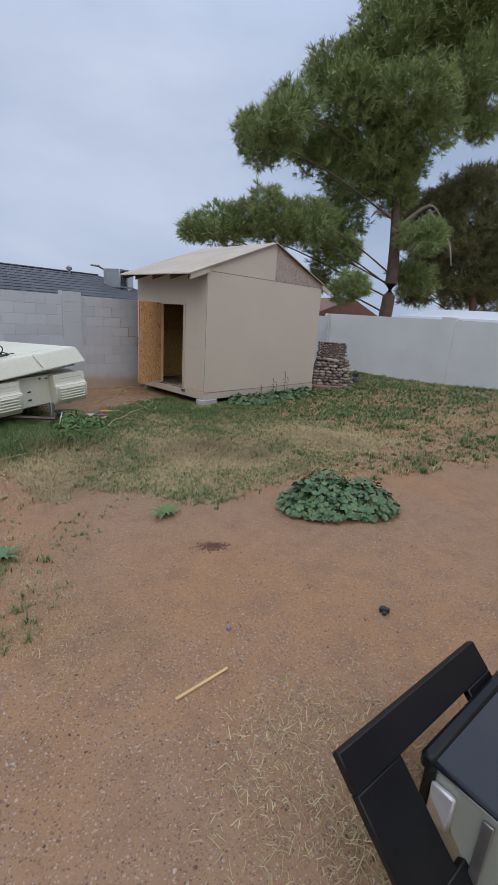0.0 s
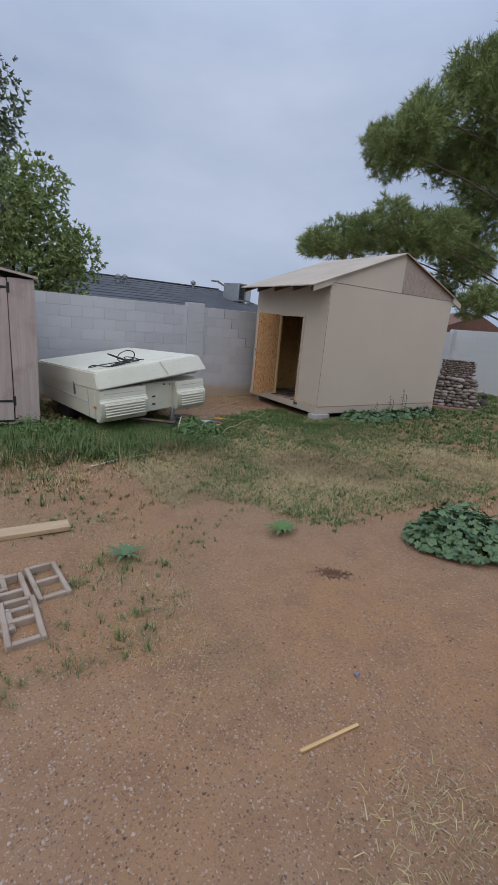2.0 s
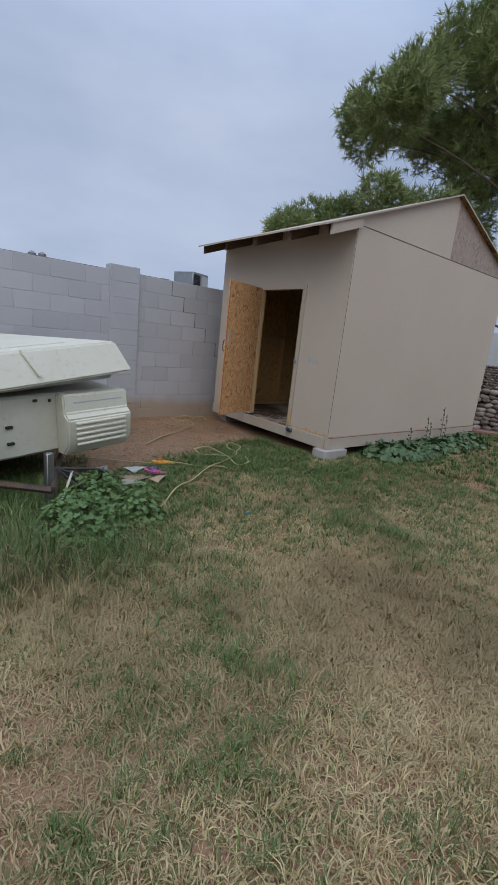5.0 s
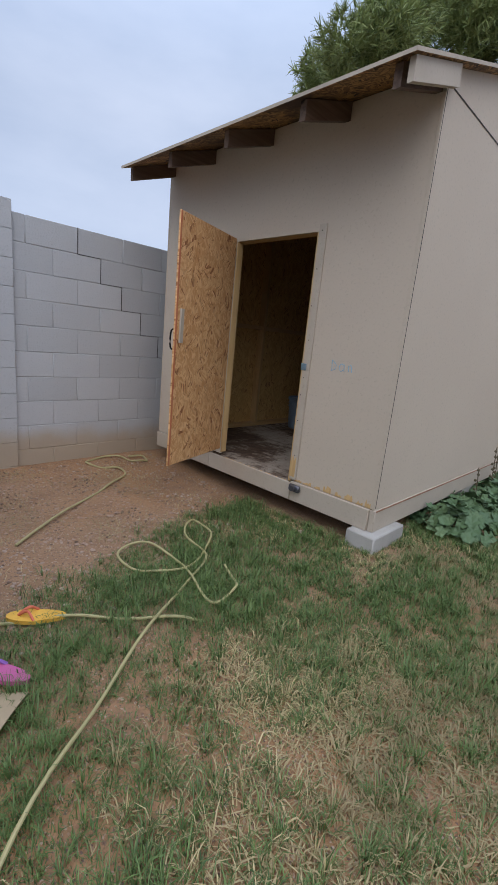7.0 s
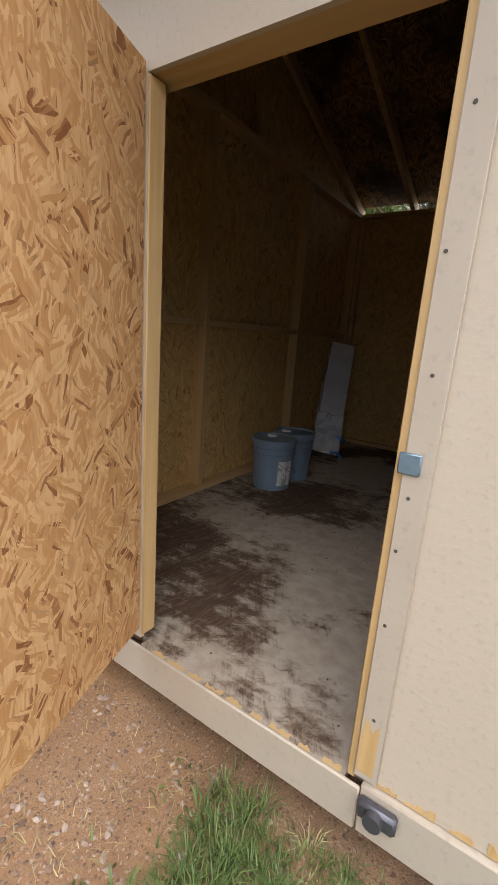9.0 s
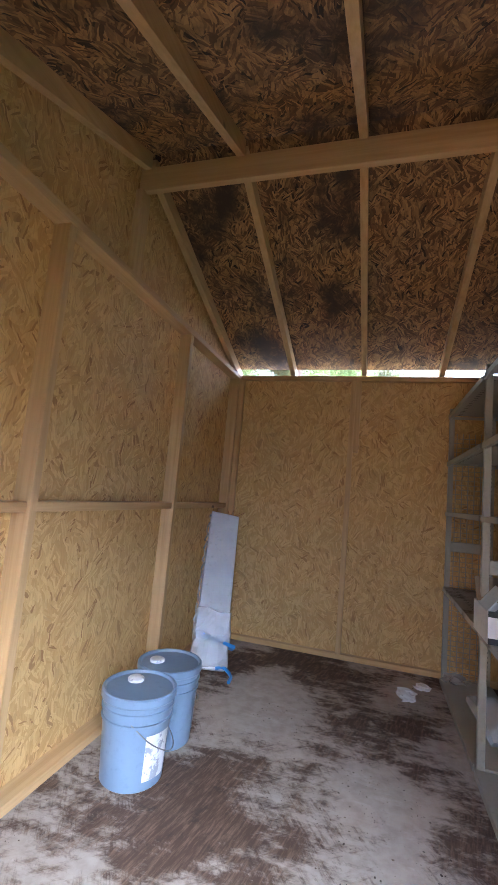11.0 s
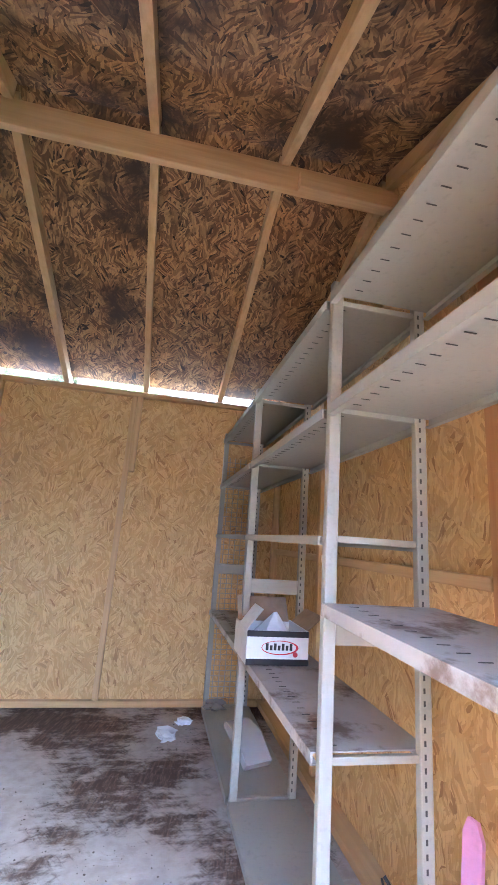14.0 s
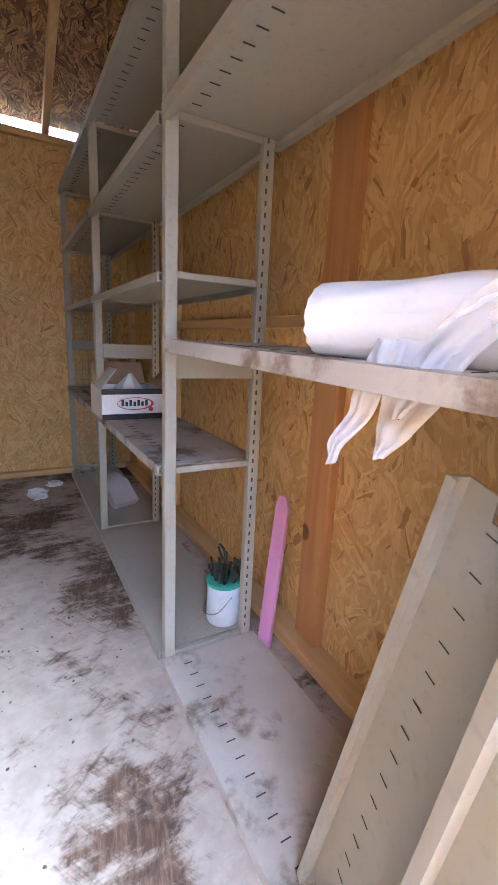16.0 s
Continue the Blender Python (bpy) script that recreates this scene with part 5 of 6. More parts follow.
def leafy(name, at, clusters, label, mat, leaf, density):
    tree = thing(name, label, "tree", m=pose(*at, -0.1))
    bm = bmnew()
    tube(bm, smooth_path([(0, 0, 0), (0.05, 0.02, 1.2), (-0.05, 0, 2.4), (0, 0, 3.6)], 4), [0.16 - 0.01 * i for i in range(13)], 9)
    part("trunk", bm, M_BARK, tree)
    for c, r, f in clusters:
        bm = bmnew()
        tube(bm, smooth_path([(0, 0, 1.6), tuple(0.5 * Vector(c) + Vector((0, 0, 0.9))), c], 4), [0.07 - 0.006 * i for i in range(9)], 6)
        part("limb", bm, M_BARK, tree)
    ob = new("crown", crown_mesh("crown", clusters, density, leaf, leaf * 0.2, -0.1, RNG, mat, 7))
    ob.parent = tree
    tagged(ob, kind="stuff")


leafy("leafy_tree", (1.2, 12.4), [((0.2, 0, 2.6), 1.0, 0.9), ((-0.8, 0.2, 3.1), 1.1, 0.9), ((0.6, -0.2, 3.1), 0.75, 1), ((-0.2, -0.3, 3.7), 0.8, 0.9), ((-1.8, 0, 2.8), 1.0, 1), ((0.9, -0.4, 2.5), 0.5, 1.2), ((1.15, -0.3, 3.0), 0.55, 1.1), ((0.5, -0.1, 4.2), 0.6, 1)], "bright green leafy tree overhanging the block wall", M_LEAFL, 0.085, 100)
leafy("leafy_tree", (0.35, 14.4), [((0.1, 0, 5.2), 1.1, 1), ((0.8, 0, 4.4), 0.8, 1), ((-0.8, 0, 6.0), 1.2, 1), ((0.6, -0.2, 6.1), 0.8, 1.1), ((-1.2, 0, 4.4), 1.4, 1), ((0.1, 0, 6.9), 0.7, 1)], "dark green leafy tree behind the block wall", M_LEAFD, 0.11, 55)


# ---- grass and weeds ----
EDGE_X = (-6.0, 0.5, 1.5, 2.2, 2.5, 2.9, 3.4, 4.5, 6.8, 10.0, 14.0)
EDGE_Y = (5.3, 5.4, 5.2, 4.9, 4.45, 4.25, 4.05, 3.6, 2.6, 2.0, 1.4)


def cover_at(x, y):
    """How thickly grass grows at a place, 0 to 1."""
    n1 = noise.noise((x * 1.1, y * 1.1, 1.0))
    n2 = noise.noise((x * 3.3, y * 3.3, 5.0))
    e = y - np.interp(x, EDGE_X, EDGE_Y) + 0.3 * n1 + 0.12 * n2
    d = smooth01(-0.12, 0.25, e)
    if x < 2.3:
        d *= 0.45 + 0.55 * smooth01(0.2, 1.2, e) if e > 0 else 1
        d = max(d, 0.45 * smooth01(0.15, 0.5, n1 + 0.4 * n2) * smooth01(-1.6, -0.4, e) * smooth01(1.6, 1.0, x))
    bare = smooth01(0.0, 0.35, y - (8.25 + 0.33 * (x - 4)) + 0.15 * n2) * smooth01(3.0, 3.5, x) if x < 5.9 else 0
    d *= 1 - bare
    if 5.86 < x < 9.56 and y > 7.81:
        d = 0
    if y > 8.4 and x < 3.3:
        d *= 0.35
    return d * (0.55 + 0.45 * smooth01(-0.3, 0.25, n2 + 0.6 * n1))


def dry_at(x, y):
    n1 = noise.noise((x * 0.9 + 7, y * 0.9, 2.0)) + 0.5 * noise.noise((x * 2.7, y * 2.7, 9.0))
    e = y - np.interp(x, EDGE_X, EDGE_Y)
    band = smooth01(0.5, 1.1, e) * smooth01(2.9, 2.0, e)
    green = smooth01(2.6, 1.8, x) * smooth01(6.2, 6.8, y) + smooth01(6.3, 7.3, y) + (smooth01(6.5, 8.0, x) * 0.6)
    return min(1, max(0, 0.5 + 0.42 * band - 0.42 * green + 0.65 * n1 + (0.25 if x < 2.2 and y < 6.4 else 0)))


def length_at(x, y):
    tall = smooth01(3.5, 3.0, x) * smooth01(6.3, 6.8, y) * smooth01(8.4, 7.8, y)
    return 0.054 + 0.12 * tall + 0.035 * noise.noise((x * 2, y * 2, 4.0)) + 0.02 * noise.noise((x * 6, y * 6, 1.0))


GX, GY = np.arange(-2.5, 14.6, 0.1), np.arange(0.5, 10.7, 0.1)
FIELD = {k: np.array([[f(x, y) for y in GY] for x in GX]) for k, f in (("cover", cover_at), ("dry", dry_at), ("length", length_at), ("ground", ground_z))}


def field(key, x, y):
    """A field read between its grid points."""
    u, v = np.clip((x - GX[0]) / 0.1, 0, len(GX) - 1.001), np.clip((y - GY[0]) / 0.1, 0, len(GY) - 1.001)
    i, j = u.astype(int), v.astype(int)
    a, b = u - i, v - j
    f = FIELD[key]
    return f[i, j] * (1 - a) * (1 - b) + f[i + 1, j] * a * (1 - b) + f[i, j + 1] * (1 - a) * b + f[i + 1, j + 1] * a * b


def quick_mesh(name, V, F4, F3, mat):
    """A mesh from arrays of corners, quads and triangles."""
    me = bpy.data.meshes.new(name)
    me.vertices.add(len(V))
    me.vertices.foreach_set("co", V.astype(np.float32).ravel())
    loops = np.concatenate((F4.ravel(), F3.ravel()))
    me.loops.add(len(loops))
    me.loops.foreach_set("vertex_index", loops.astype(np.int32))
    me.polygons.add(len(F4) + len(F3))
    starts = np.concatenate((np.arange(len(F4)) * 4, len(F4) * 4 + np.arange(len(F3)) * 3))
    me.polygons.foreach_set("loop_start", starts.astype(np.int32))
    me.update(calc_edges=True)
    me.validate()
    me.materials.append(mat)
    return me


def grass(name, wanted, region, wants_dry, flat, label, mat, scale=1.0, seed=1, at=None, wide=1.0, avoid=None):
    """Blades of two bent segments, as thick on the ground as the cover says."""
    rng = np.random.default_rng(seed)
    n_ = wanted * 6
    x, y = rng.uniform(region[0], region[1], n_), rng.uniform(region[2], region[3], n_)
    if at is None:
        d = field("dry", x, y)
        keep = (rng.random(n_) < field("cover", x, y)) & (rng.random(n_) < (d if wants_dry else 1 - d))
    else:
        keep = rng.random(n_) < np.array([at(p, q) for p, q in zip(x, y)])
    if avoid:
        keep &= ~((x > avoid[0]) & (x < avoid[1]) & (y > avoid[2]) & (y < avoid[3]))
    x, y = x[keep][:wanted], y[keep][:wanted]
    n_ = len(x)
    a = rng.uniform(0, 6.283, n_)
    vary = np.ones(n_)
    if not flat and n_ > 60:
        # two thirds of the blades stand in tufts and lean outwards from them
        heart = rng.integers(0, max(2, n_ // 26), n_)
        stay = rng.random(n_) < 0.36
        off = np.abs(rng.normal(0, 0.02, n_)) * scale
        vary = np.where(stay, 0.75, rng.uniform(0.5, 1.75, n_)[heart])
        tx, ty = x[heart] + np.cos(a) * off, y[heart] + np.sin(a) * off
        x, y = np.where(stay, x, tx), np.where(stay, y, ty)
    g = field("ground", x, y) - 0.004
    ln = field("length", x, y) * rng.uniform(0.5, 1.3, n_) * scale * vary
    ca, sa = np.cos(a), np.sin(a)
    w = rng.uniform(0.0009, 0.0022, n_) * (1 + 0.8 * (scale - 1)) * wide
    if flat:
        b, c = a + rng.uniform(-0.7, 0.7, n_), 0.6 * ln
        p1 = np.stack((x + ca * c, y + sa * c, g + rng.uniform(0.006, 0.03, n_)), 1)
        p2 = np.stack((p1[:, 0] + np.cos(b) * c, p1[:, 1] + np.sin(b) * c, g + rng.uniform(0.004, 0.025, n_)), 1)
    else:
        bend = rng.uniform(0.25, 1.15, n_)
        p1 = np.stack((x + ca * ln * 0.3 * bend, y + sa * ln * 0.3 * bend, g + ln * 0.55), 1)
        p2 = np.stack((x + ca * ln * 0.9 * bend, y + sa * ln * 0.9 * bend, g + ln * (1.0 - 0.5 * bend)), 1)
    s_ = np.stack((-sa * w, ca * w, np.zeros(n_)), 1)
    p0 = np.stack((x, y, g), 1)
    V = np.stack((p0 - s_, p0 + s_, p1 + 0.8 * s_, p1 - 0.8 * s_, p2), 1).reshape(-1, 3)
    o = np.arange(n_)[:, None] * 5
    ob = new(name, quick_mesh(name, V, o + np.array((0, 1, 2, 3)), o + np.array((3, 2, 4)), mat))
    return tagged(ob, label, "grass", kind="stuff")


M_GRASS = leaf_mat("green_grass", (0.045, 0.085, 0.02), (0.155, 0.225, 0.06), (0.095, 0.15, 0.036))
M_STRAW = leaf_mat("dry_grass", (0.28, 0.205, 0.095), (0.56, 0.44, 0.225), (0.24, 0.18, 0.085))
NEAR, FAR = (1.7, 6.8, 4.0, 8.9), (0.0, 13.8, 1.6, 10.3)
grass("green_grass", 250000, NEAR, False, False, "short green grass with bare gaps", M_GRASS, 0.88, 1, wide=1.0)
grass("dry_grass", 100000, NEAR, True, False, "dry straw-coloured grass", M_STRAW, 0.9, 2, wide=1.1)
grass("dry_thatch", 100000, NEAR, True, True, "flattened dry grass stems", M_STRAW, 1.2, 3, wide=1.2)
grass("green_grass", 120000, FAR, False, False, "green grass further off in the yard", M_GRASS, 1.25, 4, wide=2.2, avoid=NEAR)
grass("dry_grass", 60000, FAR, True, False, "dry grass further off in the yard", M_STRAW, 1.15, 5, wide=1.7, avoid=NEAR)
grass("dry_thatch", 1500, (0.9, 2.2, 1.2, 2.4), True, True, "flattened dry stems by the range", M_STRAW, 1.1, 6, at=lambda x, y: smooth01(0.6, 0.1, math.hypot((x - 1.5) * 0.9, (y - 1.75) * 0.9)))
grass("green_grass", 1300, (1.2, 2.2, 1.0, 1.8), False, False, "grass tuft by the range", M_GRASS, 0.8, 7, at=lambda x, y: smooth01(0.4, 0.05, math.hypot(x - 1.55, y - 1.45)))
grass("dry_grass", 9000, (-2, 3.0, 2.8, 6.8), True, True, "thin dry grass lying on the dirt", M_STRAW, 0.6, 8, at=lambda x, y: smooth01(0.0, 0.5, noise.noise((x * 1.3, y * 1.3, 1.0)) + 0.5 * noise.noise((x * 4, y * 4, 2.0))) * smooth01(2.9, 1.7, x + 0.3 * (4.5 - y)))
grass("green_grass", 9000, (-2, 2.9, 4.0, 6.8), False, False, "sparse green tufts on the dirt", M_GRASS, 0.6, 13, at=lambda x, y: smooth01(0.1, 0.5, noise.noise((x * 1.7, y * 1.7, 4.0)) + 0.5 * noise.noise((x * 5, y * 5, 2.0))) * smooth01(3.0, 2.0, x), wide=1.3)
grass("green_grass", 4500, (-1, 1.5, 3.2, 4.4), False, False, "green grass round the hollow blocks", M_GRASS, 0.8, 9, at=lambda x, y: smooth01(0.5, 0.1, abs(math.hypot((x - 0.2), (y - 3.95)) - 0.75)))
grass("green_grass", 12000, (0.6, 3.4, 6.3, 7.8), False, False, "tall green grass in front of the camper", M_GRASS, 1.0, 10, at=lambda x, y: smooth01(6.3, 6.9, y + 0.2 * noise.noise((x * 2, y, 0))))


def broad_plant(name, label, spots, leaf, mat, seed, height):
    """A low plant of many lobed leaves on short stems. spots: x, y, radius, leaves."""
    rng = np.random.default_rng(seed)
    plant = thing(name, label, "plant", m=pose(spots[0][0], spots[0][1], ground_z(*spots[0][:2])))
    for cx, cy, rad, count in spots:
        V, F = [], []
        for k in range(count):
            a, q = rng.uniform(0, 6.283), rng.random() ** 0.5
            x, y = cx + math.cos(a) * rad * q, cy + math.sin(a) * rad * q
            h = height * (1 - 0.85 * q * q) * rng.uniform(0.35, 1.1) + 0.02
            z = ground_z(x, y) + h
            s = leaf * rng.uniform(0.6, 1.25)
            out = Vector((math.cos(a) * q * 0.9, math.sin(a) * q * 0.9, 1.0)) + Vector(rng.normal(size=3)) * 0.3
            out.normalize()
            u = out.cross(Vector(rng.normal(size=3))).normalized()
            w = out.cross(u)
            o = len(V)
            V.append((x, y, z - s * 0.12))
            lobes = 10
            for i in range(lobes):
                t = 6.283 * i / lobes
                rr = s * (0.58 if i % 2 else 0.44) * (0.55 if i == 0 else 1)
                V.append(tuple(Vector((x, y, z)) + u * (rr * math.cos(t)) + w * (rr * math.sin(t)) + out * (0.05 * s * (1 if i % 2 else -1))))
            F += [(o, o + 1 + i, o + 1 + (i + 1) % lobes) for i in range(lobes)]
            if k % 3 == 0:
                o = len(V)
                bx, by = cx + (x - cx) * 0.4, cy + (y - cy) * 0.4
                V += [(bx - 0.003, by, ground_z(bx, by)), (bx + 0.003, by, ground_z(bx, by)), (x, y, z)]
                F.append((o, o + 1, o + 2))
        ob = new("leaf_clump", mesh_from("leaf_clump", V, F, mat))
        ob.parent = plant
        ob.matrix_parent_inverse = plant.matrix_basis.inverted()
    return plant


M_MALLOW = leaf_mat("mallow_leaves", (0.045, 0.095, 0.04), (0.12, 0.19, 0.08), (0.075, 0.135, 0.055))
M_WEED = leaf_mat("weed_leaves", (0.06, 0.12, 0.03), (0.12, 0.2, 0.05), (0.08, 0.15, 0.04))
broad_plant("mallow_bush", "low dark green leafy mallow plant spreading on the dirt", ((3.6, 3.28, 0.4, 560), (3.85, 3.06, 0.35, 430), (3.4, 3.4, 0.25, 230), (3.8, 3.42, 0.34, 310)), 0.062, M_MALLOW, 21, 0.26)
broad_plant("shed_weeds", "broad-leaved green weeds along the shed base", ((6.7, 7.62, 0.28, 150), (7.2, 7.6, 0.3, 170), (7.8, 7.62, 0.3, 150), (8.4, 7.62, 0.3, 130), (9.0, 7.6, 0.3, 110)), 0.085, M_MALLOW, 22, 0.2)
broad_plant("leafy_weeds", "bright green leafy weeds by the storage shed", ((0.4, 8.0, 0.35, 420), (0.9, 8.0, 0.35, 440), (1.3, 7.7, 0.3, 380), (-0.2, 8.0, 0.35, 280), (3.1, 7.45, 0.28, 620), (2.85, 7.1, 0.3, 700), (3.25, 7.15, 0.2, 380)), 0.036, M_WEED, 23, 0.3)


def rosette(x, y, r, n_, mat, label):
    """A flat rosette of long toothed leaves."""
    rng = np.random.default_rng(int(x * 100))
    weed = thing("weed_rosette", label, "plant", m=pose(x, y, ground_z(x, y)))
    for k in range(n_):
        V, F = [], []
        a = 6.283 * k / n_ + rng.uniform(-0.2, 0.2)
        ln = r * rng.uniform(0.6, 1.1)
        u, s = Vector((math.cos(a), math.sin(a), 0)), Vector((-math.sin(a), math.cos(a), 0))
        o = len(V)
        for i in range(7):
            t = i / 6
            w = 0.14 * r * math.sin(math.pi * min(1, t * 0.9 + 0.12)) * (1.0 if i % 2 else 0.6)
            c = Vector((x, y, ground_z(x, y) + 0.004)) + u * ln * t + Vector((0, 0, 0.35 * r * math.sin(2.2 * t)))
            V += [tuple(c - s * w), tuple(c + s * w)]
            if i:
                F.append((o + 2 * i - 2, o + 2 * i - 1, o + 2 * i + 1, o + 2 * i))
        ob = new("leaf", mesh_from("leaf", V, F, mat))
        ob.parent = weed
        ob.matrix_parent_inverse = weed.matrix_basis.inverted()


rosette(2.335, 4.08, 0.17, 13, M_WEED, "bright green weed rosette on bare dirt")
rosette(1.09, 4.28, 0.16, 11, M_MALLOW, "dark green flattened weed on dirt")
# flower stalks against the shed wall
for x, h in ((7.9, 0.5), (8.0, 0.42), (8.3, 0.62), (8.42, 0.5), (7.5, 0.36)):
    bm = bmnew()
    tube(bm, smooth_path([(0, 0, 0), (0.02, 0.01, h * 0.5), (-0.01 + 0.1 * (h - 0.4), 0.02, h)], 4), 0.004, 5)
    for k in range(5):
        bmesh.ops.create_icosphere(bm, subdivisions=1, radius=0.014, matrix=pose(0.03 * math.sin(k * 2.4), 0.02, h * (0.45 + 0.12 * k)))
    one("weed_stalk", bm, plain("dry_stalk", (0.1, 0.085, 0.05), (0.14, 0.11, 0.06), 0.9), "thin dark seed stalk against the shed wall", "plant", "weed stalks by the shed", m=pose(x, 7.72, ground_z(x, 7.72)))

# ---- hose and litter ----
M_HOSE = plain("yellow_green_hose", (0.42, 0.36, 0.17), (0.34, 0.3, 0.14), 0.5, s1=5, s2=40, bump=0.05)
def hose(pts, r=0.0065, lift=0.036):
    bm = bmnew()
    tube(bm, [Vector((p.x, p.y, ground_z(p.x, p.y) + lift + 0.01 * math.sin(i * 0.7))) for i, p in enumerate(smooth_path([(x, y, 0) for x, y in pts], 5))], r, 8)
    return bm
HOSE = [(3.73, 7.54), (4.04, 7.77), (4.34, 7.97), (4.71, 8.18), (4.96, 8.32), (5.03, 8.62), (5.20, 8.74), (5.17, 8.53), (4.93, 8.34), (4.72, 8.30), (4.59, 8.42), (4.56, 8.58), (4.68, 8.69), (4.79, 8.59), (4.80, 8.31), (4.70, 8.00), (4.82, 7.97), (4.92, 8.03), (4.98, 8.19)]
one("garden_hose", hose([(3.3, 7.1), (3.5, 7.3)] + HOSE), M_HOSE, "yellow green garden hose looped on the grass", "hose")
one("garden_hose", hose([(3.4, 8.75), (3.94, 8.42), (4.14, 8.31), (4.33, 8.16), (4.52, 8.0), (4.62, 7.92)], 0.007, 0.02), M_HOSE, "thin yellow hose lying beside a flip-flop", "hose")
one("garden_hose", hose([(4.2, 9.05), (4.83, 9.53), (5.06, 9.67), (5.33, 9.88), (5.33, 10.0), (5.22, 10.12), (5.15, 10.25), (5.3, 10.34), (5.5, 10.28), (5.55, 10.12), (5.68, 10.1), (5.7, 10.2), (5.58, 10.27)], 0.008, 0.012), M_HOSE, "pale hose on dirt by the block wall", "hose")
bm = bmnew()
tube(bm, smooth_path([(2.95, 7.6, 0.3), (2.8, 7.4, 0.12), (2.55, 7.0, 0.06), (2.3, 6.7, 0.06), (1.75, 6.53, 0.07), (1.32, 6.38, 0.06)], 6), 0.009, 8)
one("cable", bm, plain("white_cable", (0.6, 0.58, 0.48), (0.5, 0.48, 0.38), 0.5), "pale cable hanging from the camper tongue to the grass", "cable")


def flip_flop(x, y, rz, c, strap):
    ob = thing("flip_flop", "orange and yellow rubber flip-flop on the dirt" if c[1] > 0.2 else "pink rubber flip-flop on the dirt", "shoe", m=pose(x, y, ground_z(x, y) + 0.012, 0, 0, rz))
    bm = bmnew()
    pts = [(0.045 * math.cos(t) * (1.0 if math.sin(t) > 0 else 0.82), 0.12 * math.sin(t)) for t in [6.283 * i / 20 for i in range(20)]]
    a = [bm.verts.new((p[0], p[1], 0)) for p in pts]
    b_ = [bm.verts.new((p[0], p[1], 0.018)) for p in pts]
    bm.faces.new(a[::-1])
    bm.faces.new(b_)
    for i in range(20):
        bm.faces.new((a[i], a[(i + 1) % 20], b_[(i + 1) % 20], b_[i]))
    part("sole", bm, plain("foam_" + str(c), c, tuple(q * 0.85 for q in c), 0.7, s1=8), ob)
    bm = bmnew()
    tube(bm, smooth_path([(-0.04, 0.0, 0.016), (-0.015, 0.03, 0.045), (0.0, 0.07, 0.018), (0.015, 0.03, 0.045), (0.04, 0.0, 0.016)], 4), 0.006, 6)
    part("strap", bm, plain("strap_" + str(c), strap, strap, 0.6), ob)
flip_flop(4.07, 8.37, 55, (0.75, 0.42, 0.06), (0.6, 0.15, 0.08))
flip_flop(3.86, 8.13, 35, (0.55, 0.12, 0.3), (0.3, 0.15, 0.5))


def scrap(name, x, y, rz, w, d, c, label, lift=0.012, tilt=4):
    """A slightly bent sheet of card or paper with thickness."""
    bm = bmnew()
    n_ = 5
    g = [[[bm.verts.new((w * (i / n_ - 0.5), d * (j / n_ - 0.5), k * 0.004 + 0.016 * math.sin(2.4 * i / n_ + 0.4 * j))) for j in range(n_ + 1)] for i in range(n_ + 1)] for k in (0, 1)]
    for i in range(n_):
        for j in range(n_):
            bm.faces.new((g[1][i][j], g[1][i + 1][j], g[1][i + 1][j + 1], g[1][i][j + 1]))
            bm.faces.new((g[0][i][j + 1], g[0][i + 1][j + 1], g[0][i + 1][j], g[0][i][j]))
    for i in range(n_):
        bm.faces.new((g[0][i][0], g[0][i + 1][0], g[1][i + 1][0], g[1][i][0]))
        bm.faces.new((g[1][i][n_], g[1][i + 1][n_], g[0][i + 1][n_], g[0][i][n_]))
        bm.faces.new((g[1][0][i], g[1][0][i + 1], g[0][0][i + 1], g[0][0][i]))
        bm.faces.new((g[0][n_][i], g[0][n_][i + 1], g[1][n_][i + 1], g[1][n_][i]))
    one(name, bm, plain(name + str(int(x * 100)), c, tuple(q * 0.8 for q in c), 0.85, s1=8), label, "litter", "litter on the dirt", m=pose(x, y, ground_z(x, y) + lift, tilt, 0, rz))


scrap("paper_sheet", 3.74, 8.31, 30, 0.2, 0.13, (0.6, 0.6, 0.58), "crumpled white paper sheet on the dirt")
scrap("cardboard_piece", 3.64, 8.06, 15, 0.24, 0.16, (0.4, 0.29, 0.2), "flat brown cardboard piece on the dirt")
scrap("cardboard_piece", 3.79, 7.93, 40, 0.22, 0.09, (0.42, 0.32, 0.2), "torn brown cardboard strip on the grass", 0.03)
scrap("cardboard_piece", 3.55, 7.9, -20, 0.2, 0.1, (0.36, 0.33, 0.27), "grey cardboard piece in the grass", 0.03)
scrap("paper_sheet", 3.45, 8.4, 70, 0.16, 0.1, (0.5, 0.48, 0.45), "grey paper scrap under the camper's edge")
scrap("blue_chip", 1.762, 2.672, 20, 0.03, 0.02, (0.2, 0.22, 0.4), "small blue plastic chip on the gravel", 0.004)
scrap("blue_chip", 4.05, 6.95, 20, 0.03, 0.02, (0.1, 0.35, 0.5), "small blue plastic chip in the grass", 0.03)
bm = bmnew()
rnd = random.Random(9)
for _ in range(300):
    r_ = rnd.uniform(0.0025, 0.0075)
    box(bm, (-r_, -0.5 * r_, 0), (r_ * 1.3, 0.6 * r_, r_ * 0.7), 0, 0, pose(rnd.gauss(0, 0.055) + 0.05 * math.sin(_), rnd.gauss(0, 0.032), 0.001, rnd.uniform(-30, 30), rnd.uniform(-30, 30), rnd.uniform(0, 360)))
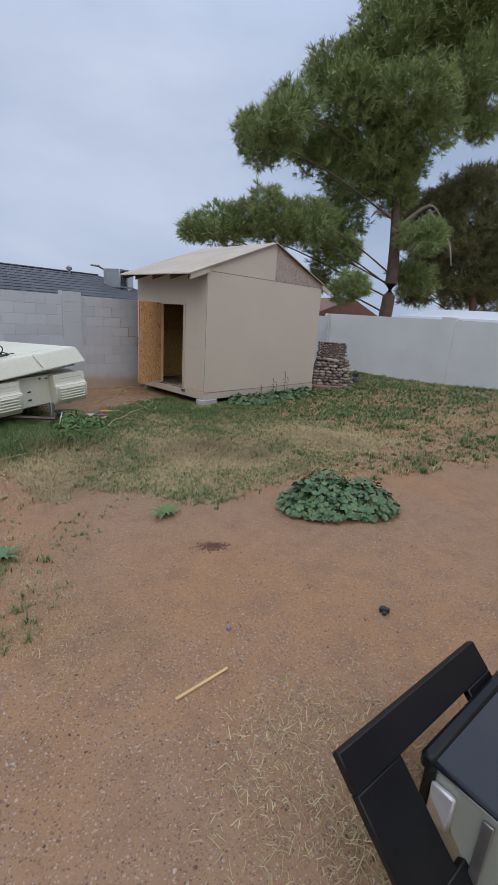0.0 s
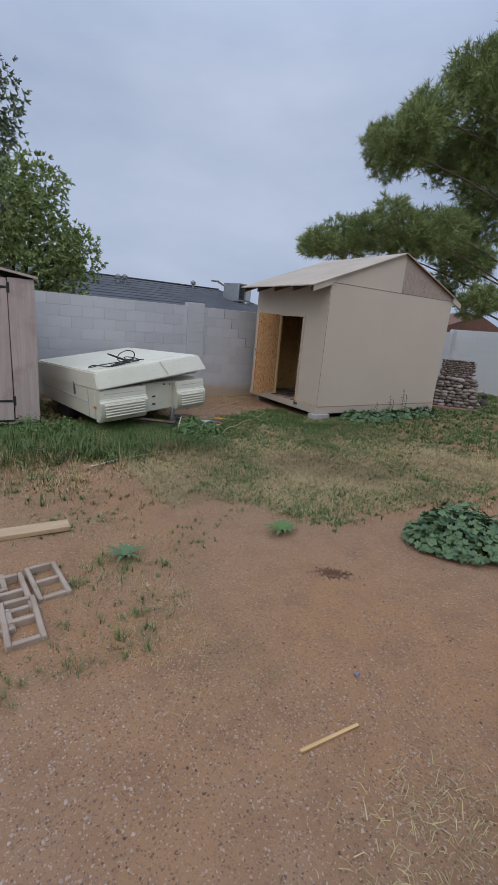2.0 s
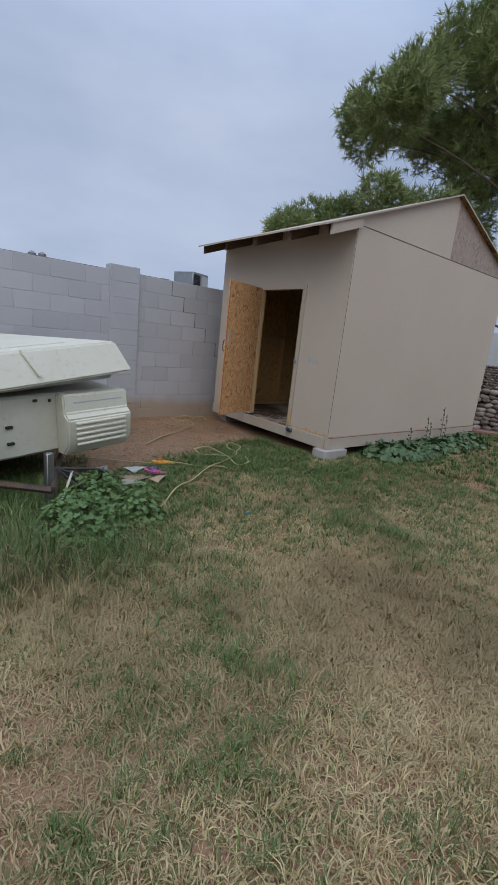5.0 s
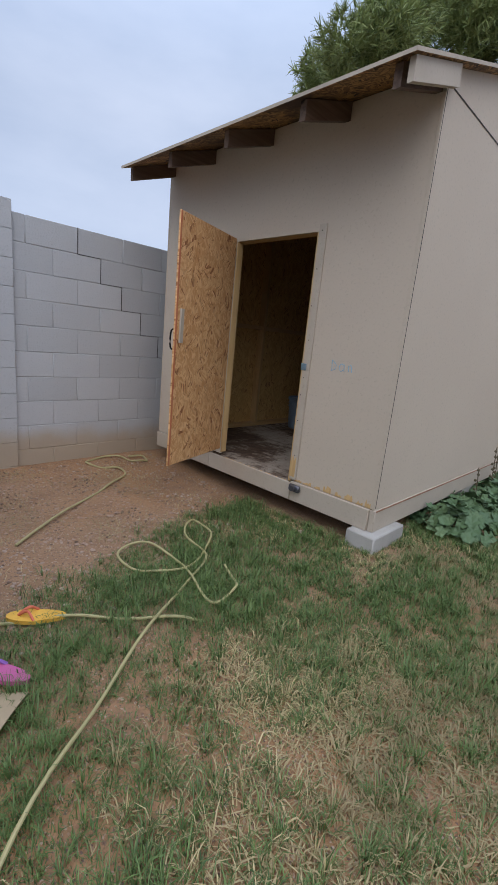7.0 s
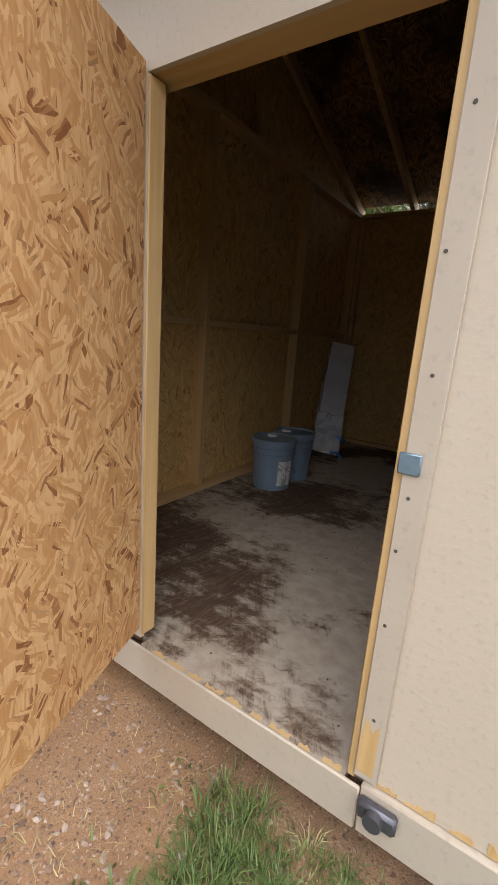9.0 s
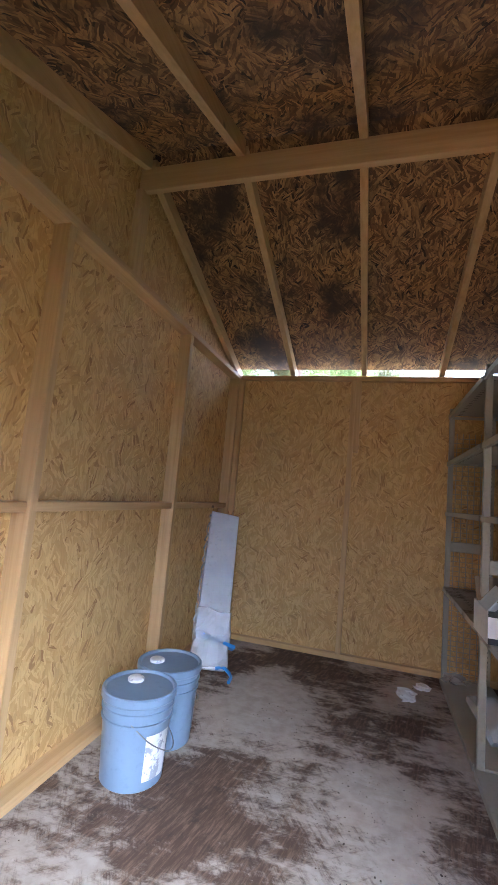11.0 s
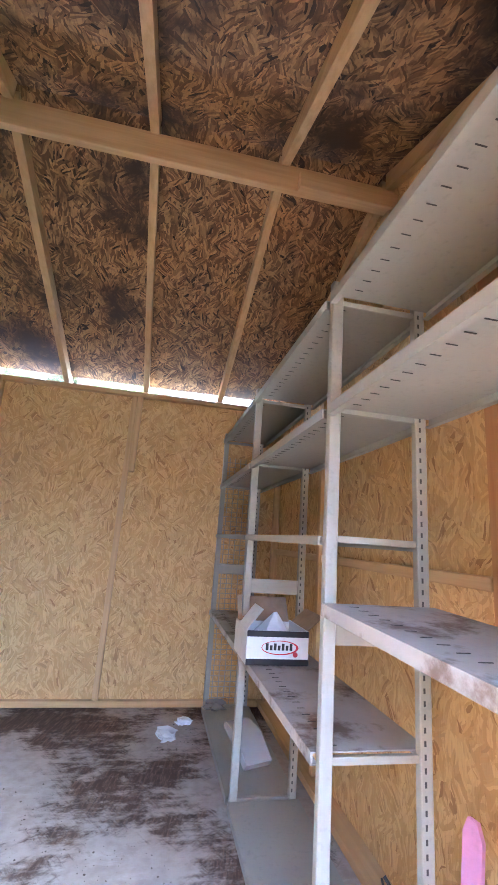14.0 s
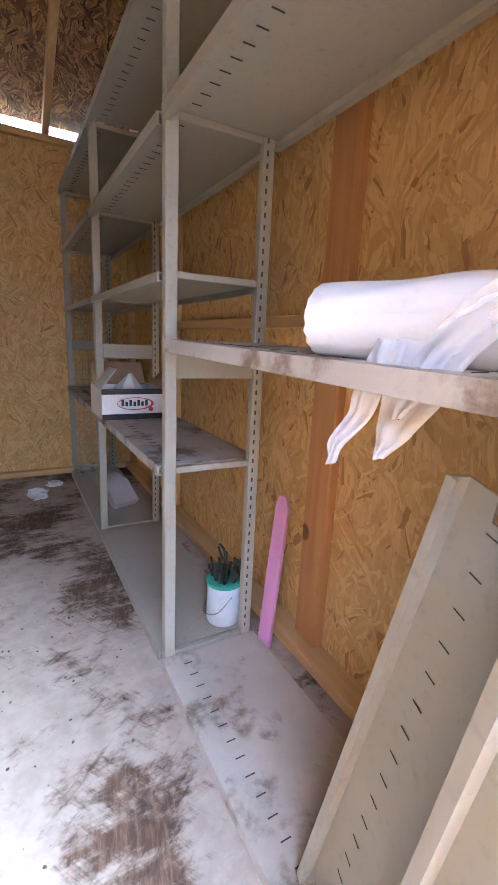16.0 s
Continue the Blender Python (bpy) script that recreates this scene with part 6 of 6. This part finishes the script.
one("mulch_clump", bm, plain("dark_mulch", (0.11, 0.055, 0.032), (0.16, 0.085, 0.05), 0.95, s1=20), "crumbled dark brown clump on the dirt", "debris", kind="stuff", m=pose(2.29, 3.43, ground_z(2.29, 3.43), 0, 0, -35))
bm = bmnew()
box(bm, (-0.04, -0.012, 0), (0.04, 0.012, 0.02), 0, 0.004)
box(bm, (-0.012, -0.03, 0), (0.012, 0.03, 0.03), 0, 0.004)
one("toy_part", bm, M_RUBBER, "small black plastic toy part on the dirt", "toy", m=pose(2.57, 2.14, ground_z(2.57, 2.14), 0, 0, 30))


def pebbles(name, count, region, lo, hi, mat, label, seed, keep, base=ground_z):
    rng = np.random.default_rng(seed)
    bm = bmnew()
    bmesh.ops.create_icosphere(bm, subdivisions=1, radius=1)
    vs = np.array([v.co[:] for v in bm.verts])
    fs = [tuple(v.index for v in f.verts) for f in bm.faces]
    bm.free()
    V, F = [], []
    made = tries = 0
    while made < count and tries < count * 12:
        tries += 1
        x, y = rng.uniform(*region[:2]), rng.uniform(*region[2:])
        if rng.random() > keep(x, y):
            continue
        made += 1
        s = lo + (hi - lo) * rng.random() ** 3
        q = vs * (1 + 0.25 * rng.normal(size=(len(vs), 1))) * s * np.array((1.2, 1.0, 0.6))
        a = rng.uniform(0, 6.283)
        q = q @ np.array(((math.cos(a), -math.sin(a), 0), (math.sin(a), math.cos(a), 0), (0, 0, 1))) + np.array((x, y, base(x, y)))
        o = len(V)
        V += [tuple(p) for p in q]
        F += [tuple(i + o for i in f) for f in fs]
    return tagged(new(name, mesh_from(name, V, F, mat)), label, "gravel", kind="stuff")


M_PEB = leaf_mat("mixed_gravel", (0.22, 0.13, 0.085), (0.44, 0.34, 0.27), (0.33, 0.2, 0.13))
pebbles("gravel", 22000, (-1.2, 4.8, 1.4, 5.0), 0.0015, 0.0068, M_PEB, "fine mixed gravel on the dirt", 31, lambda x, y: 0.15 + smooth01(0.0, 0.3, noise.noise((x * 0.9, y * 0.9, 6.0))))
pebbles("gravel", 5200, (3.4, 5.85, 8.2, 10.3), 0.0025, 0.013, M_PEB, "fine gravel and wood chips by the shed door", 32, lambda x, y: 1.0)
grass("dry_thatch", 5500, (3.4, 5.85, 8.3, 10.3), True, True, "dry straw and chips by the shed door", M_STRAW, 0.7, 12, at=lambda x, y: 0.25 + 0.75 * smooth01(0.0, 0.3, noise.noise((x * 2, y * 2, 3.0))))
pebbles("soil_crumbs", 2600, (3.3, 5.85, 8.2, 10.35), 0.003, 0.011, plain("dark_soil", (0.13, 0.08, 0.055), (0.2, 0.13, 0.09), 0.95, s1=9), "dark soil crumbs by the shed door", 34, lambda x, y: 0.3 + 0.7 * smooth01(-0.1, 0.3, noise.noise((x * 1.5, y * 1.5, 7.0))))
pebbles("dark_clods", 1500, (-1.0, 4.5, 1.5, 4.6), 0.002, 0.007, plain("clod_brown", (0.1, 0.06, 0.045), (0.14, 0.085, 0.06), 0.95), "small dark soil clods on the dirt", 33, lambda x, y: 1.0)

# ---- things inside the shed ----
M_BUCKET = plain("grey_plastic", (0.2, 0.27, 0.36), (0.17, 0.235, 0.32), 0.35, s1=3, s2=40, bump=0.03, stain=(0.36, 0.38, 0.4), stain_at=(0.64, 0.78))
M_WHITE = plain("white_label", (0.75, 0.75, 0.74), (0.65, 0.65, 0.64), 0.7, s1=9, stain=(0.35, 0.36, 0.38), stain_at=(0.55, 0.6))


def bucket(x, y, rz):
    ob = thing("plastic_bucket", "grey plastic bucket with sealed lid and torn label", "bucket", "buckets in the shed", m=pose(x, y, ZF, 0, 0, rz))
    bm = bmnew()
    turned(bm, [(0.128, 0.0), (0.132, 0.004), (0.146, 0.25), (0.153, 0.252), (0.153, 0.262), (0.147, 0.264), (0.148, 0.29), (0.156, 0.292), (0.156, 0.304), (0.149, 0.306), (0.15, 0.345)], 36)
    part("shell", bm, M_BUCKET, ob)
    bm = bmnew()
    turned(bm, [(0.158, 0.33), (0.162, 0.335), (0.162, 0.362), (0.156, 0.368), (0.148, 0.366), (0.143, 0.356), (0.02, 0.357)], 36)
    lid = part("lid", bm, M_BUCKET, ob)
    bm = bmnew()
    turned(bm, [(0.036, 0.356), (0.036, 0.368), (0.03, 0.372), (0.01, 0.373)], 18, m=pose(0.06, 0.03, 0))
    part("spout_cap", bm, M_WHITE, lid, "pale pouring cap")
    bm = bmnew()
    tube(bm, smooth_path([(0.152, 0.0, 0.27), (0.13, -0.09, 0.19), (0.05, -0.16, 0.13), (-0.05, -0.16, 0.13), (-0.13, -0.09, 0.19), (-0.152, 0.0, 0.27)], 5), 0.0025, 6)
    part("bail", bm, M_GALV, ob, "thin wire handle")
    bm = bmnew()
    rows = []
    for z in (0.04, 0.22):
        rows.append([bm.verts.new(((0.1345 + z * 0.056) * math.cos(a), (0.1345 + z * 0.056) * math.sin(a), z)) for a in [3.6 + 0.12 * k for k in range(8)]])
    for k in range(7):
        bm.faces.new((rows[0][k], rows[0][k + 1], rows[1][k + 1], rows[1][k]))
    part("label_sheet", bm, M_WHITE, ob, "torn white paper label")


bucket(7.62, 9.83, 20)
bucket(7.925, 9.835, 80)

M_CLEAR = bpy.data.materials.new("clear_plastic_film")
M_CLEAR.use_nodes = True
_n = M_CLEAR.node_tree.nodes
_p = _n["Principled BSDF"]
_p.inputs["Base Color"].default_value = (0.85, 0.87, 0.9, 1)
_p.inputs["Roughness"].default_value = 0.15
_p.inputs["Alpha"].default_value = 0.35
M_FILM = plain("milky_plastic_film", (0.8, 0.82, 0.85), (0.72, 0.74, 0.78), 0.25, s1=6, s2=30, bump=0.1)
M_BLUE = plain("blue_plastic", (0.05, 0.25, 0.6), (0.04, 0.2, 0.5), 0.4)

foam = thing("foam_slab", "long white foam slab in torn plastic, leaning in the corner", "foam", m=pose(8.74, 9.92, ZF))
a = Vector((0.62, 0.185, 1.05)).normalized()
wd = (Vector((0.35, -0.5, 0.0)) - a * a.dot(Vector((0.35, -0.5, 0.0)))).normalized()
fm = Matrix((wd, a.cross(wd), a)).transposed().to_4x4()
bm = bmnew()
box(bm, (-0.12, -0.025, 0.02), (0.12, 0.025, 1.22), 0, 0.006, fm)
part("slab", bm, M_FILM, foam)
bm = bmnew()
box(bm, (-0.135, -0.035, 0.03), (0.135, 0.035, 0.42), 0, 0.012)
bmesh.ops.subdivide_edges(bm, edges=list(bm.edges), cuts=6, use_grid_fill=True)
for v in bm.verts:
    v.co += 0.018 * noise.noise_vector(v.co * 14)
bmesh.ops.transform(bm, matrix=fm, verts=bm.verts)
part("plastic_wrap", bm, M_CLEAR, foam, "crumpled clear plastic wrap")
bm = bmnew()
rag = []
for k in range(26):
    z = 0.3 + 0.035 * k
    rag.append((-0.122 - 0.02 * abs(math.sin(k * 1.9)), 0.03 * math.sin(k * 2.7), z))
tube(bm, [fm @ Vector(p) for p in rag], 0.008, 5)
part("torn_edge", bm, M_CLEAR, foam)
bm = bmnew()
box(bm, (-0.137, -0.03, 0.2), (0.137, 0.037, 0.225), 0, 0.002, fm @ pose(0, 0, 0, 0, 12, 0))
part("blue_tape", bm, M_BLUE, foam, "blue tape strip")
bm = bmnew()
tube(bm, smooth_path([(0.02, -0.05, 0.03), (0.05, -0.1, 0.035), (0.0, -0.17, 0.012), (-0.1, -0.19, 0.012)], 5), 0.012, 6)
part("blue_strap", bm, M_BLUE, foam, "loose blue strap end")
bm = bmnew()
for k in range(4):
    tube(bm, [fm @ Vector((0.02 + 0.02 * k, 0.0, 1.21)), fm @ Vector((0.03 + 0.05 * k, 0.01, 1.27 + 0.02 * (k % 2)))], 0.002, 4)
part("frayed_wire", bm, plain("rust_wire", (0.3, 0.08, 0.04), (0.25, 0.06, 0.03), 0.7), foam)

# wire grid closing the far end of the shelving
bm = bmnew()
for k in range(50):
    z = 0.335 + 0.0358 * k
    box(bm, (9.426, YB + 0.03, z), (9.430, YF - 0.03, z + 0.004))
for k in range(6):
    y = YB + 0.045 + k * 0.043
    box(bm, (9.421, y, 0.31), (9.426, y + 0.005, 2.13))
shp("wire_grid", bm, M_SHELF, "cream wire grid panel")


# opened cardboard box of fasteners
carton = thing("cardboard_box", "opened white and black printed cardboard box on a steel shelf", "box", m=pose(7.985, 8.1, 0.974))
M_CARD = plain("brown_card", (0.36, 0.26, 0.17), (0.3, 0.21, 0.13), 0.85, s1=10)
M_PRINT = plain("white_print", (0.72, 0.72, 0.72), (0.68, 0.68, 0.68), 0.5, s1=5)
M_INK = plain("black_print", (0.02, 0.02, 0.022), (0.03, 0.03, 0.03), 0.5)
M_RED = plain("red_print", (0.5, 0.03, 0.05), (0.45, 0.03, 0.04), 0.5)
for lo, hi in (((0, 0, 0), (0.006, 0.28, 0.14)), ((0.274, 0, 0), (0.28, 0.28, 0.14)), ((0.006, 0, 0), (0.274, 0.006, 0.14)), ((0.006, 0.274, 0), (0.274, 0.28, 0.14)), ((0.006, 0.006, 0), (0.274, 0.274, 0.005))):
    boxpart("panel", lo, hi, M_PRINT, carton)
boxpart("print_band", (-0.0015, 0.0, 0.0), (-0.0003, 0.28, 0.026), M_INK, carton)
boxpart("print_band", (-0.0015, 0.0, 0.115), (-0.0003, 0.28, 0.14), M_INK, carton)
bm = bmnew()
turned(bm, [(0.07, 0), (0.07, 0.001)], 24, m=Matrix.Translation((-0.0013, 0.13, 0.072)) @ pose(0, 0, 0, 0, -90, 0) @ Matrix.Diagonal((0.42, 1.2, 1, 1)))
part("print_oval", bm, M_RED, carton, "red printed oval")
bm = bmnew()
turned(bm, [(0.064, 0), (0.064, 0.001)], 24, m=Matrix.Translation((-0.0022, 0.134, 0.073)) @ pose(0, 0, 0, 0, -90, 0) @ Matrix.Diagonal((0.4, 1.2, 1, 1)))
part("print_oval", bm, M_PRINT, carton)
for k in range(7):
    boxpart("print_bar", (-0.0042, 0.075 + k * 0.018, 0.062), (-0.0033, 0.087 + k * 0.018, 0.09 - 0.008 * (k % 2)), M_INK, carton)
bm = bmnew()
turned(bm, [(0.011, 0), (0.011, 0.001)], 14, m=pose(-0.0022, 0.06, 0.045, 0, -90, 0))
part("print_dot", bm, M_RED, carton)
bm = bmnew()
box(bm, (0, 0, 0), (0.17, 0.004, 0.12), 0, 0.001, pose(0.02, 0.28, 0.13, 38, 0, 0))
part("flap", bm, M_PRINT, carton)
bm = bmnew()
box(bm, (0, 0, 0), (0.004, 0.26, 0.13), 0, 0.001, pose(0.27, 0.01, 0.135, 0, 35, 0))
part("flap", bm, M_CARD, carton)
bm = bmnew()
box(bm, (0, 0, 0), (0.24, 0.004, 0.1), 0, 0.001, pose(0.02, 0.0, 0.135, 50, 0, 0))
part("flap", bm, M_CARD, carton)
bm = bmnew()
bmesh.ops.create_cone(bm, cap_ends=True, segments=7, radius1=0.11, radius2=0.01, depth=0.12, matrix=pose(0.13, 0.13, 0.14))
for v in bm.verts:
    v.co += 0.02 * noise.noise_vector(v.co * 9)
part("paper_liner", bm, M_FILM, carton, "crumpled white paper liner")

# paint can with a coil of dark cord on top
can = thing("paint_can", "small white paint can with a bundle of dark cord on top", "can", m=pose(7.3, 8.085, ZF + 0.036))
bm = bmnew()
turned(bm, [(0.062, 0), (0.064, 0.003), (0.064, 0.15), (0.066, 0.152), (0.066, 0.16), (0.06, 0.162)], 28)
part("tin", bm, plain("pale_blue_white_tin", (0.62, 0.67, 0.72), (0.55, 0.6, 0.66), 0.4, s1=8, stain=(0.35, 0.38, 0.42)), can)
bm = bmnew()
turned(bm, [(0.0665, 0.15), (0.068, 0.152), (0.068, 0.162), (0.062, 0.166), (0.02, 0.166)], 28)
part("lid", bm, plain("green_rim", (0.05, 0.35, 0.28), (0.06, 0.3, 0.25), 0.4), can, "green plastic rim")
bm = bmnew()
tube(bm, smooth_path([(-0.064, 0, 0.12), (-0.05, 0.05, 0.06), (0.0, 0.08, 0.045), (0.05, 0.05, 0.06), (0.064, 0, 0.12)], 4), 0.0018, 5)
part("bail", bm, M_GALV, can)
bm = bmnew()
rnd = random.Random(23)
for k in range(34):
    a_, q = rnd.uniform(0, 6.283), 0.052 * math.sqrt(rnd.random())
    x_, y_, h_ = q * math.cos(a_), q * math.sin(a_), rnd.uniform(0.2, 0.245)
    tube(bm, smooth_path([(x_, y_, 0.164), (x_ * 1.1, y_ * 1.1, 0.5 * (0.164 + h_)), (x_ * 1.2 + rnd.uniform(-0.01, 0.01), y_ * 1.2, h_), (x_ * 1.25 + rnd.uniform(-0.015, 0.015), y_ * 1.3, h_ - 0.012)], 2), 0.0045, 5)
cord = part("cord", bm, M_RUBBER, can, "looped bundle of dark cord")
bm = bmnew()
tube(bm, smooth_path([(-0.03, 0, 0.23), (-0.06, 0.01, 0.26), (-0.09, 0.02, 0.27)], 4), 0.005, 5)
tube(bm, smooth_path([(0.0, 0, 0.23), (0.01, 0.0, 0.27), (0.03, 0.01, 0.29)], 4), 0.005, 5)
tube(bm, smooth_path([(0.02, 0, 0.23), (0.05, 0.0, 0.25), (0.08, -0.01, 0.25)], 4), 0.004, 5)
part("cord_ends", bm, M_RUBBER, can)
# pink painted board
bm = bmnew()
prism(bm, [(0, 0), (0.058, 0), (0.058, 0.52), (0.044, 0.555), (0.016, 0.555), (0, 0.52)], 0.012)
one("pink_board", bm, plain("pink_paint", (0.62, 0.3, 0.55), (0.58, 0.27, 0.5), 0.5, s1=6, stain=(0.4, 0.2, 0.35), stain_at=(0.7, 0.8)), "narrow pink painted board leaning on the wall", "board", m=pose(7.11, 7.99, ZF + 0.002, 5, -0.5, 10))

# roll of plastic sheeting on the middle shelf
roll = thing("plastic_roll", "white roll of plastic sheeting with a loose hanging tail", "plastic roll", m=pose(6.56, 8.30, 1.344 - 0.013 + 0.054, 0, -1.2, 16) @ Matrix.Diagonal((1.0, 0.77, 0.77, 1.0)))
bm = bmnew()
rings = []
for i in range(30):
    x = -0.55 * i / 29
    rings.append([bm.verts.new((x, (0.07 + 0.004 * math.sin(9 * x + 3 * k) + 0.014 * noise.noise((x * 7, k * 0.35, 1.0)) * min(1, i / 6)) * math.cos(6.283 * k / 36), (0.07 + 0.012 * noise.noise((x * 7, k * 0.35, 1.0)) * min(1, i / 6)) * math.sin(6.283 * k / 36))) for k in range(36)])
for p, q in zip(rings, rings[1:]):
    for k in range(36):
        bm.faces.new((p[k], p[(k + 1) % 36], q[(k + 1) % 36], q[k])).smooth = True
bm.faces.new(rings[-1])
part("sheeting", bm, M_FILM, roll)
bm = bmnew()
inner = []
for i in range(90):
    t = i * 0.31
    r = 0.069 - 0.0022 * t
    if r < 0.008:
        break
    inner.append(((-0.004 - 0.001 * (i % 3), r * math.cos(t), r * math.sin(t)), (-0.06, r * math.cos(t), r * math.sin(t))))
vs = [(bm.verts.new(a_), bm.verts.new(b_)) for a_, b_ in inner]
for p, q in zip(vs, vs[1:]):
    bm.faces.new((p[0], q[0], q[1], p[1])).smooth = True
part("spiral_end", bm, M_FILM, roll)
def drape(name, pts, width, seed, mat):
    """A hanging crumpled strip that narrows to its end."""
    bm = bmnew()
    path = smooth_path(pts, 5)
    rows_ = []
    for i, c in enumerate(path):
        t = i / (len(path) - 1)
        w = width * (1 - 0.85 * t ** 1.5)
        rows_.append([bm.verts.new(c + Vector(((j / 6 - 0.5) * w, 0.018 * noise.noise((j * 0.9 + seed, t * 5, 1)) + 0.012 * math.sin(j * 2.1), 0.012 * noise.noise((j * 0.7, t * 4 + seed, 3))))) for j in range(7)])
    for p, q in zip(rows_, rows_[1:]):
        for j in range(6):
            bm.faces.new((p[j], p[j + 1], q[j + 1], q[j])).smooth = True
    part(name, bm, mat, roll)
M_TAIL = M_FILM.copy()
M_TAIL.name = "thin_plastic_film"
M_TAIL.node_tree.nodes["Principled BSDF"].inputs["Alpha"].default_value = 0.6
drape("loose_tail", [(-0.143, 0.066, -0.031), (-0.130, 0.08, -0.093), (-0.116, 0.086, -0.155), (-0.089, 0.088, -0.217), (-0.085, 0.088, -0.256)], 0.05, 1, M_TAIL)
drape("loose_tail", [(-0.188, 0.068, -0.031), (-0.188, 0.084, -0.093), (-0.170, 0.09, -0.171), (-0.152, 0.09, -0.225)], 0.1, 4, M_TAIL)
drape("loose_tail", [(-0.296, 0.06, 0.062), (-0.233, 0.084, -0.016), (-0.197, 0.092, -0.093), (-0.170, 0.09, -0.155)], 0.09, 7, M_TAIL)


# loose steel shelf trays leaning by the doorway
def tray(x, y, rz, lean, length, label, notch, w=0.31, back=4):
    ob = thing("shelf_tray", label, "shelf", "loose shelf trays", m=pose(x, y, ZF, back, lean, rz))
    bm = bmnew()
    pts = [(0, 0), (0, length), (-0.05, length), (-0.055, length - 0.03), (-0.085, length - 0.03), (-0.09, length + 0.03), (-w, length + 0.03), (-w, 0)] if notch else [(0, 0), (0, length), (-w, length), (-w, 0)]
    prism(bm, pts, 0.004)
    part("plate", bm, M_SHELF, ob)
    bm = bmnew()
    box(bm, (-0.004, 0.004, 0), (0.0, 0.036, length), 0)
    box(bm, (-0.018, 0.032, 0), (-0.004, 0.036, length), 0)
    part("lip", bm, M_SHELF, ob)
    bm = bmnew()
    box(bm, (-w, 0.004, 0), (-w + 0.004, 0.036, length), 0)
    part("lip", bm, M_SHELF, ob)
    for k in range(int(length / 0.055) if notch else 0):
        boxpart("slot", (-0.075, 0.0045, 0.06 + 0.055 * k), (-0.055, 0.0055, 0.0616 + 0.055 * k), M_SLOT, ob)


tray(6.50, 8.27, -16, -11, 0.93, "cream steel shelf tray with notched end, leaning upright", True)
tray(6.29, 8.35, -22, -11, 1.0, "cream steel shelf tray leaning in front of another", False, 0.15, 0)

# plastic scraps, debris and dry leaves
def crumple(name, x, y, z, s, mat, label, seed):
    bm = bmnew()
    bmesh.ops.create_icosphere(bm, subdivisions=3, radius=s)
    for v in bm.verts:
        v.co += s * 0.8 * noise.noise_vector(v.co * (1.6 / s) + Vector((seed, 0, 0)))
        v.co.z = max(-s * 0.3, v.co.z * 0.5)
    one(name, bm, mat, label, "litter", "plastic scraps in the shed", m=pose(x, y, z + s * 0.3))


crumple("plastic_scrap", 9.0, 8.62, ZF, 0.06, M_FILM, "crumpled white plastic scrap on the floor", 3)
crumple("plastic_scrap", 9.2, 8.5, ZF, 0.045, M_FILM, "small crumpled white plastic scrap on the floor", 5)
crumple("plastic_scrap", 9.35, 8.27, ZF + 0.036, 0.06, M_CLEAR, "clear plastic scrap on the lowest shelf", 8)
bm = bmnew()
prism(bm, [(0, 0), (0.24, 0.12), (0.23, 0.15), (0.1, 0.13), (-0.02, 0.03)], 0.16, m=pose(0, 0, 0, 0, 0, 20))
one("plastic_tray", bm, M_CLEAR, "clear plastic packaging tray on the lowest shelf", "packaging", m=pose(8.57, 8.08, ZF + 0.037))
pebbles("floor_debris", 900, (5.98, 9.4, 8.45, 10.05), 0.0012, 0.0045, plain("dark_crumbs", (0.06, 0.04, 0.03), (0.2, 0.15, 0.1), 0.95, s1=9), "crumbs of dirt and wood on the shed floor", 41, lambda x, y: smooth01(0.0, 0.35, noise.noise((x * 1.4, y * 1.4, 2.0)) + 0.15), lambda x, y: ZF + 0.001)
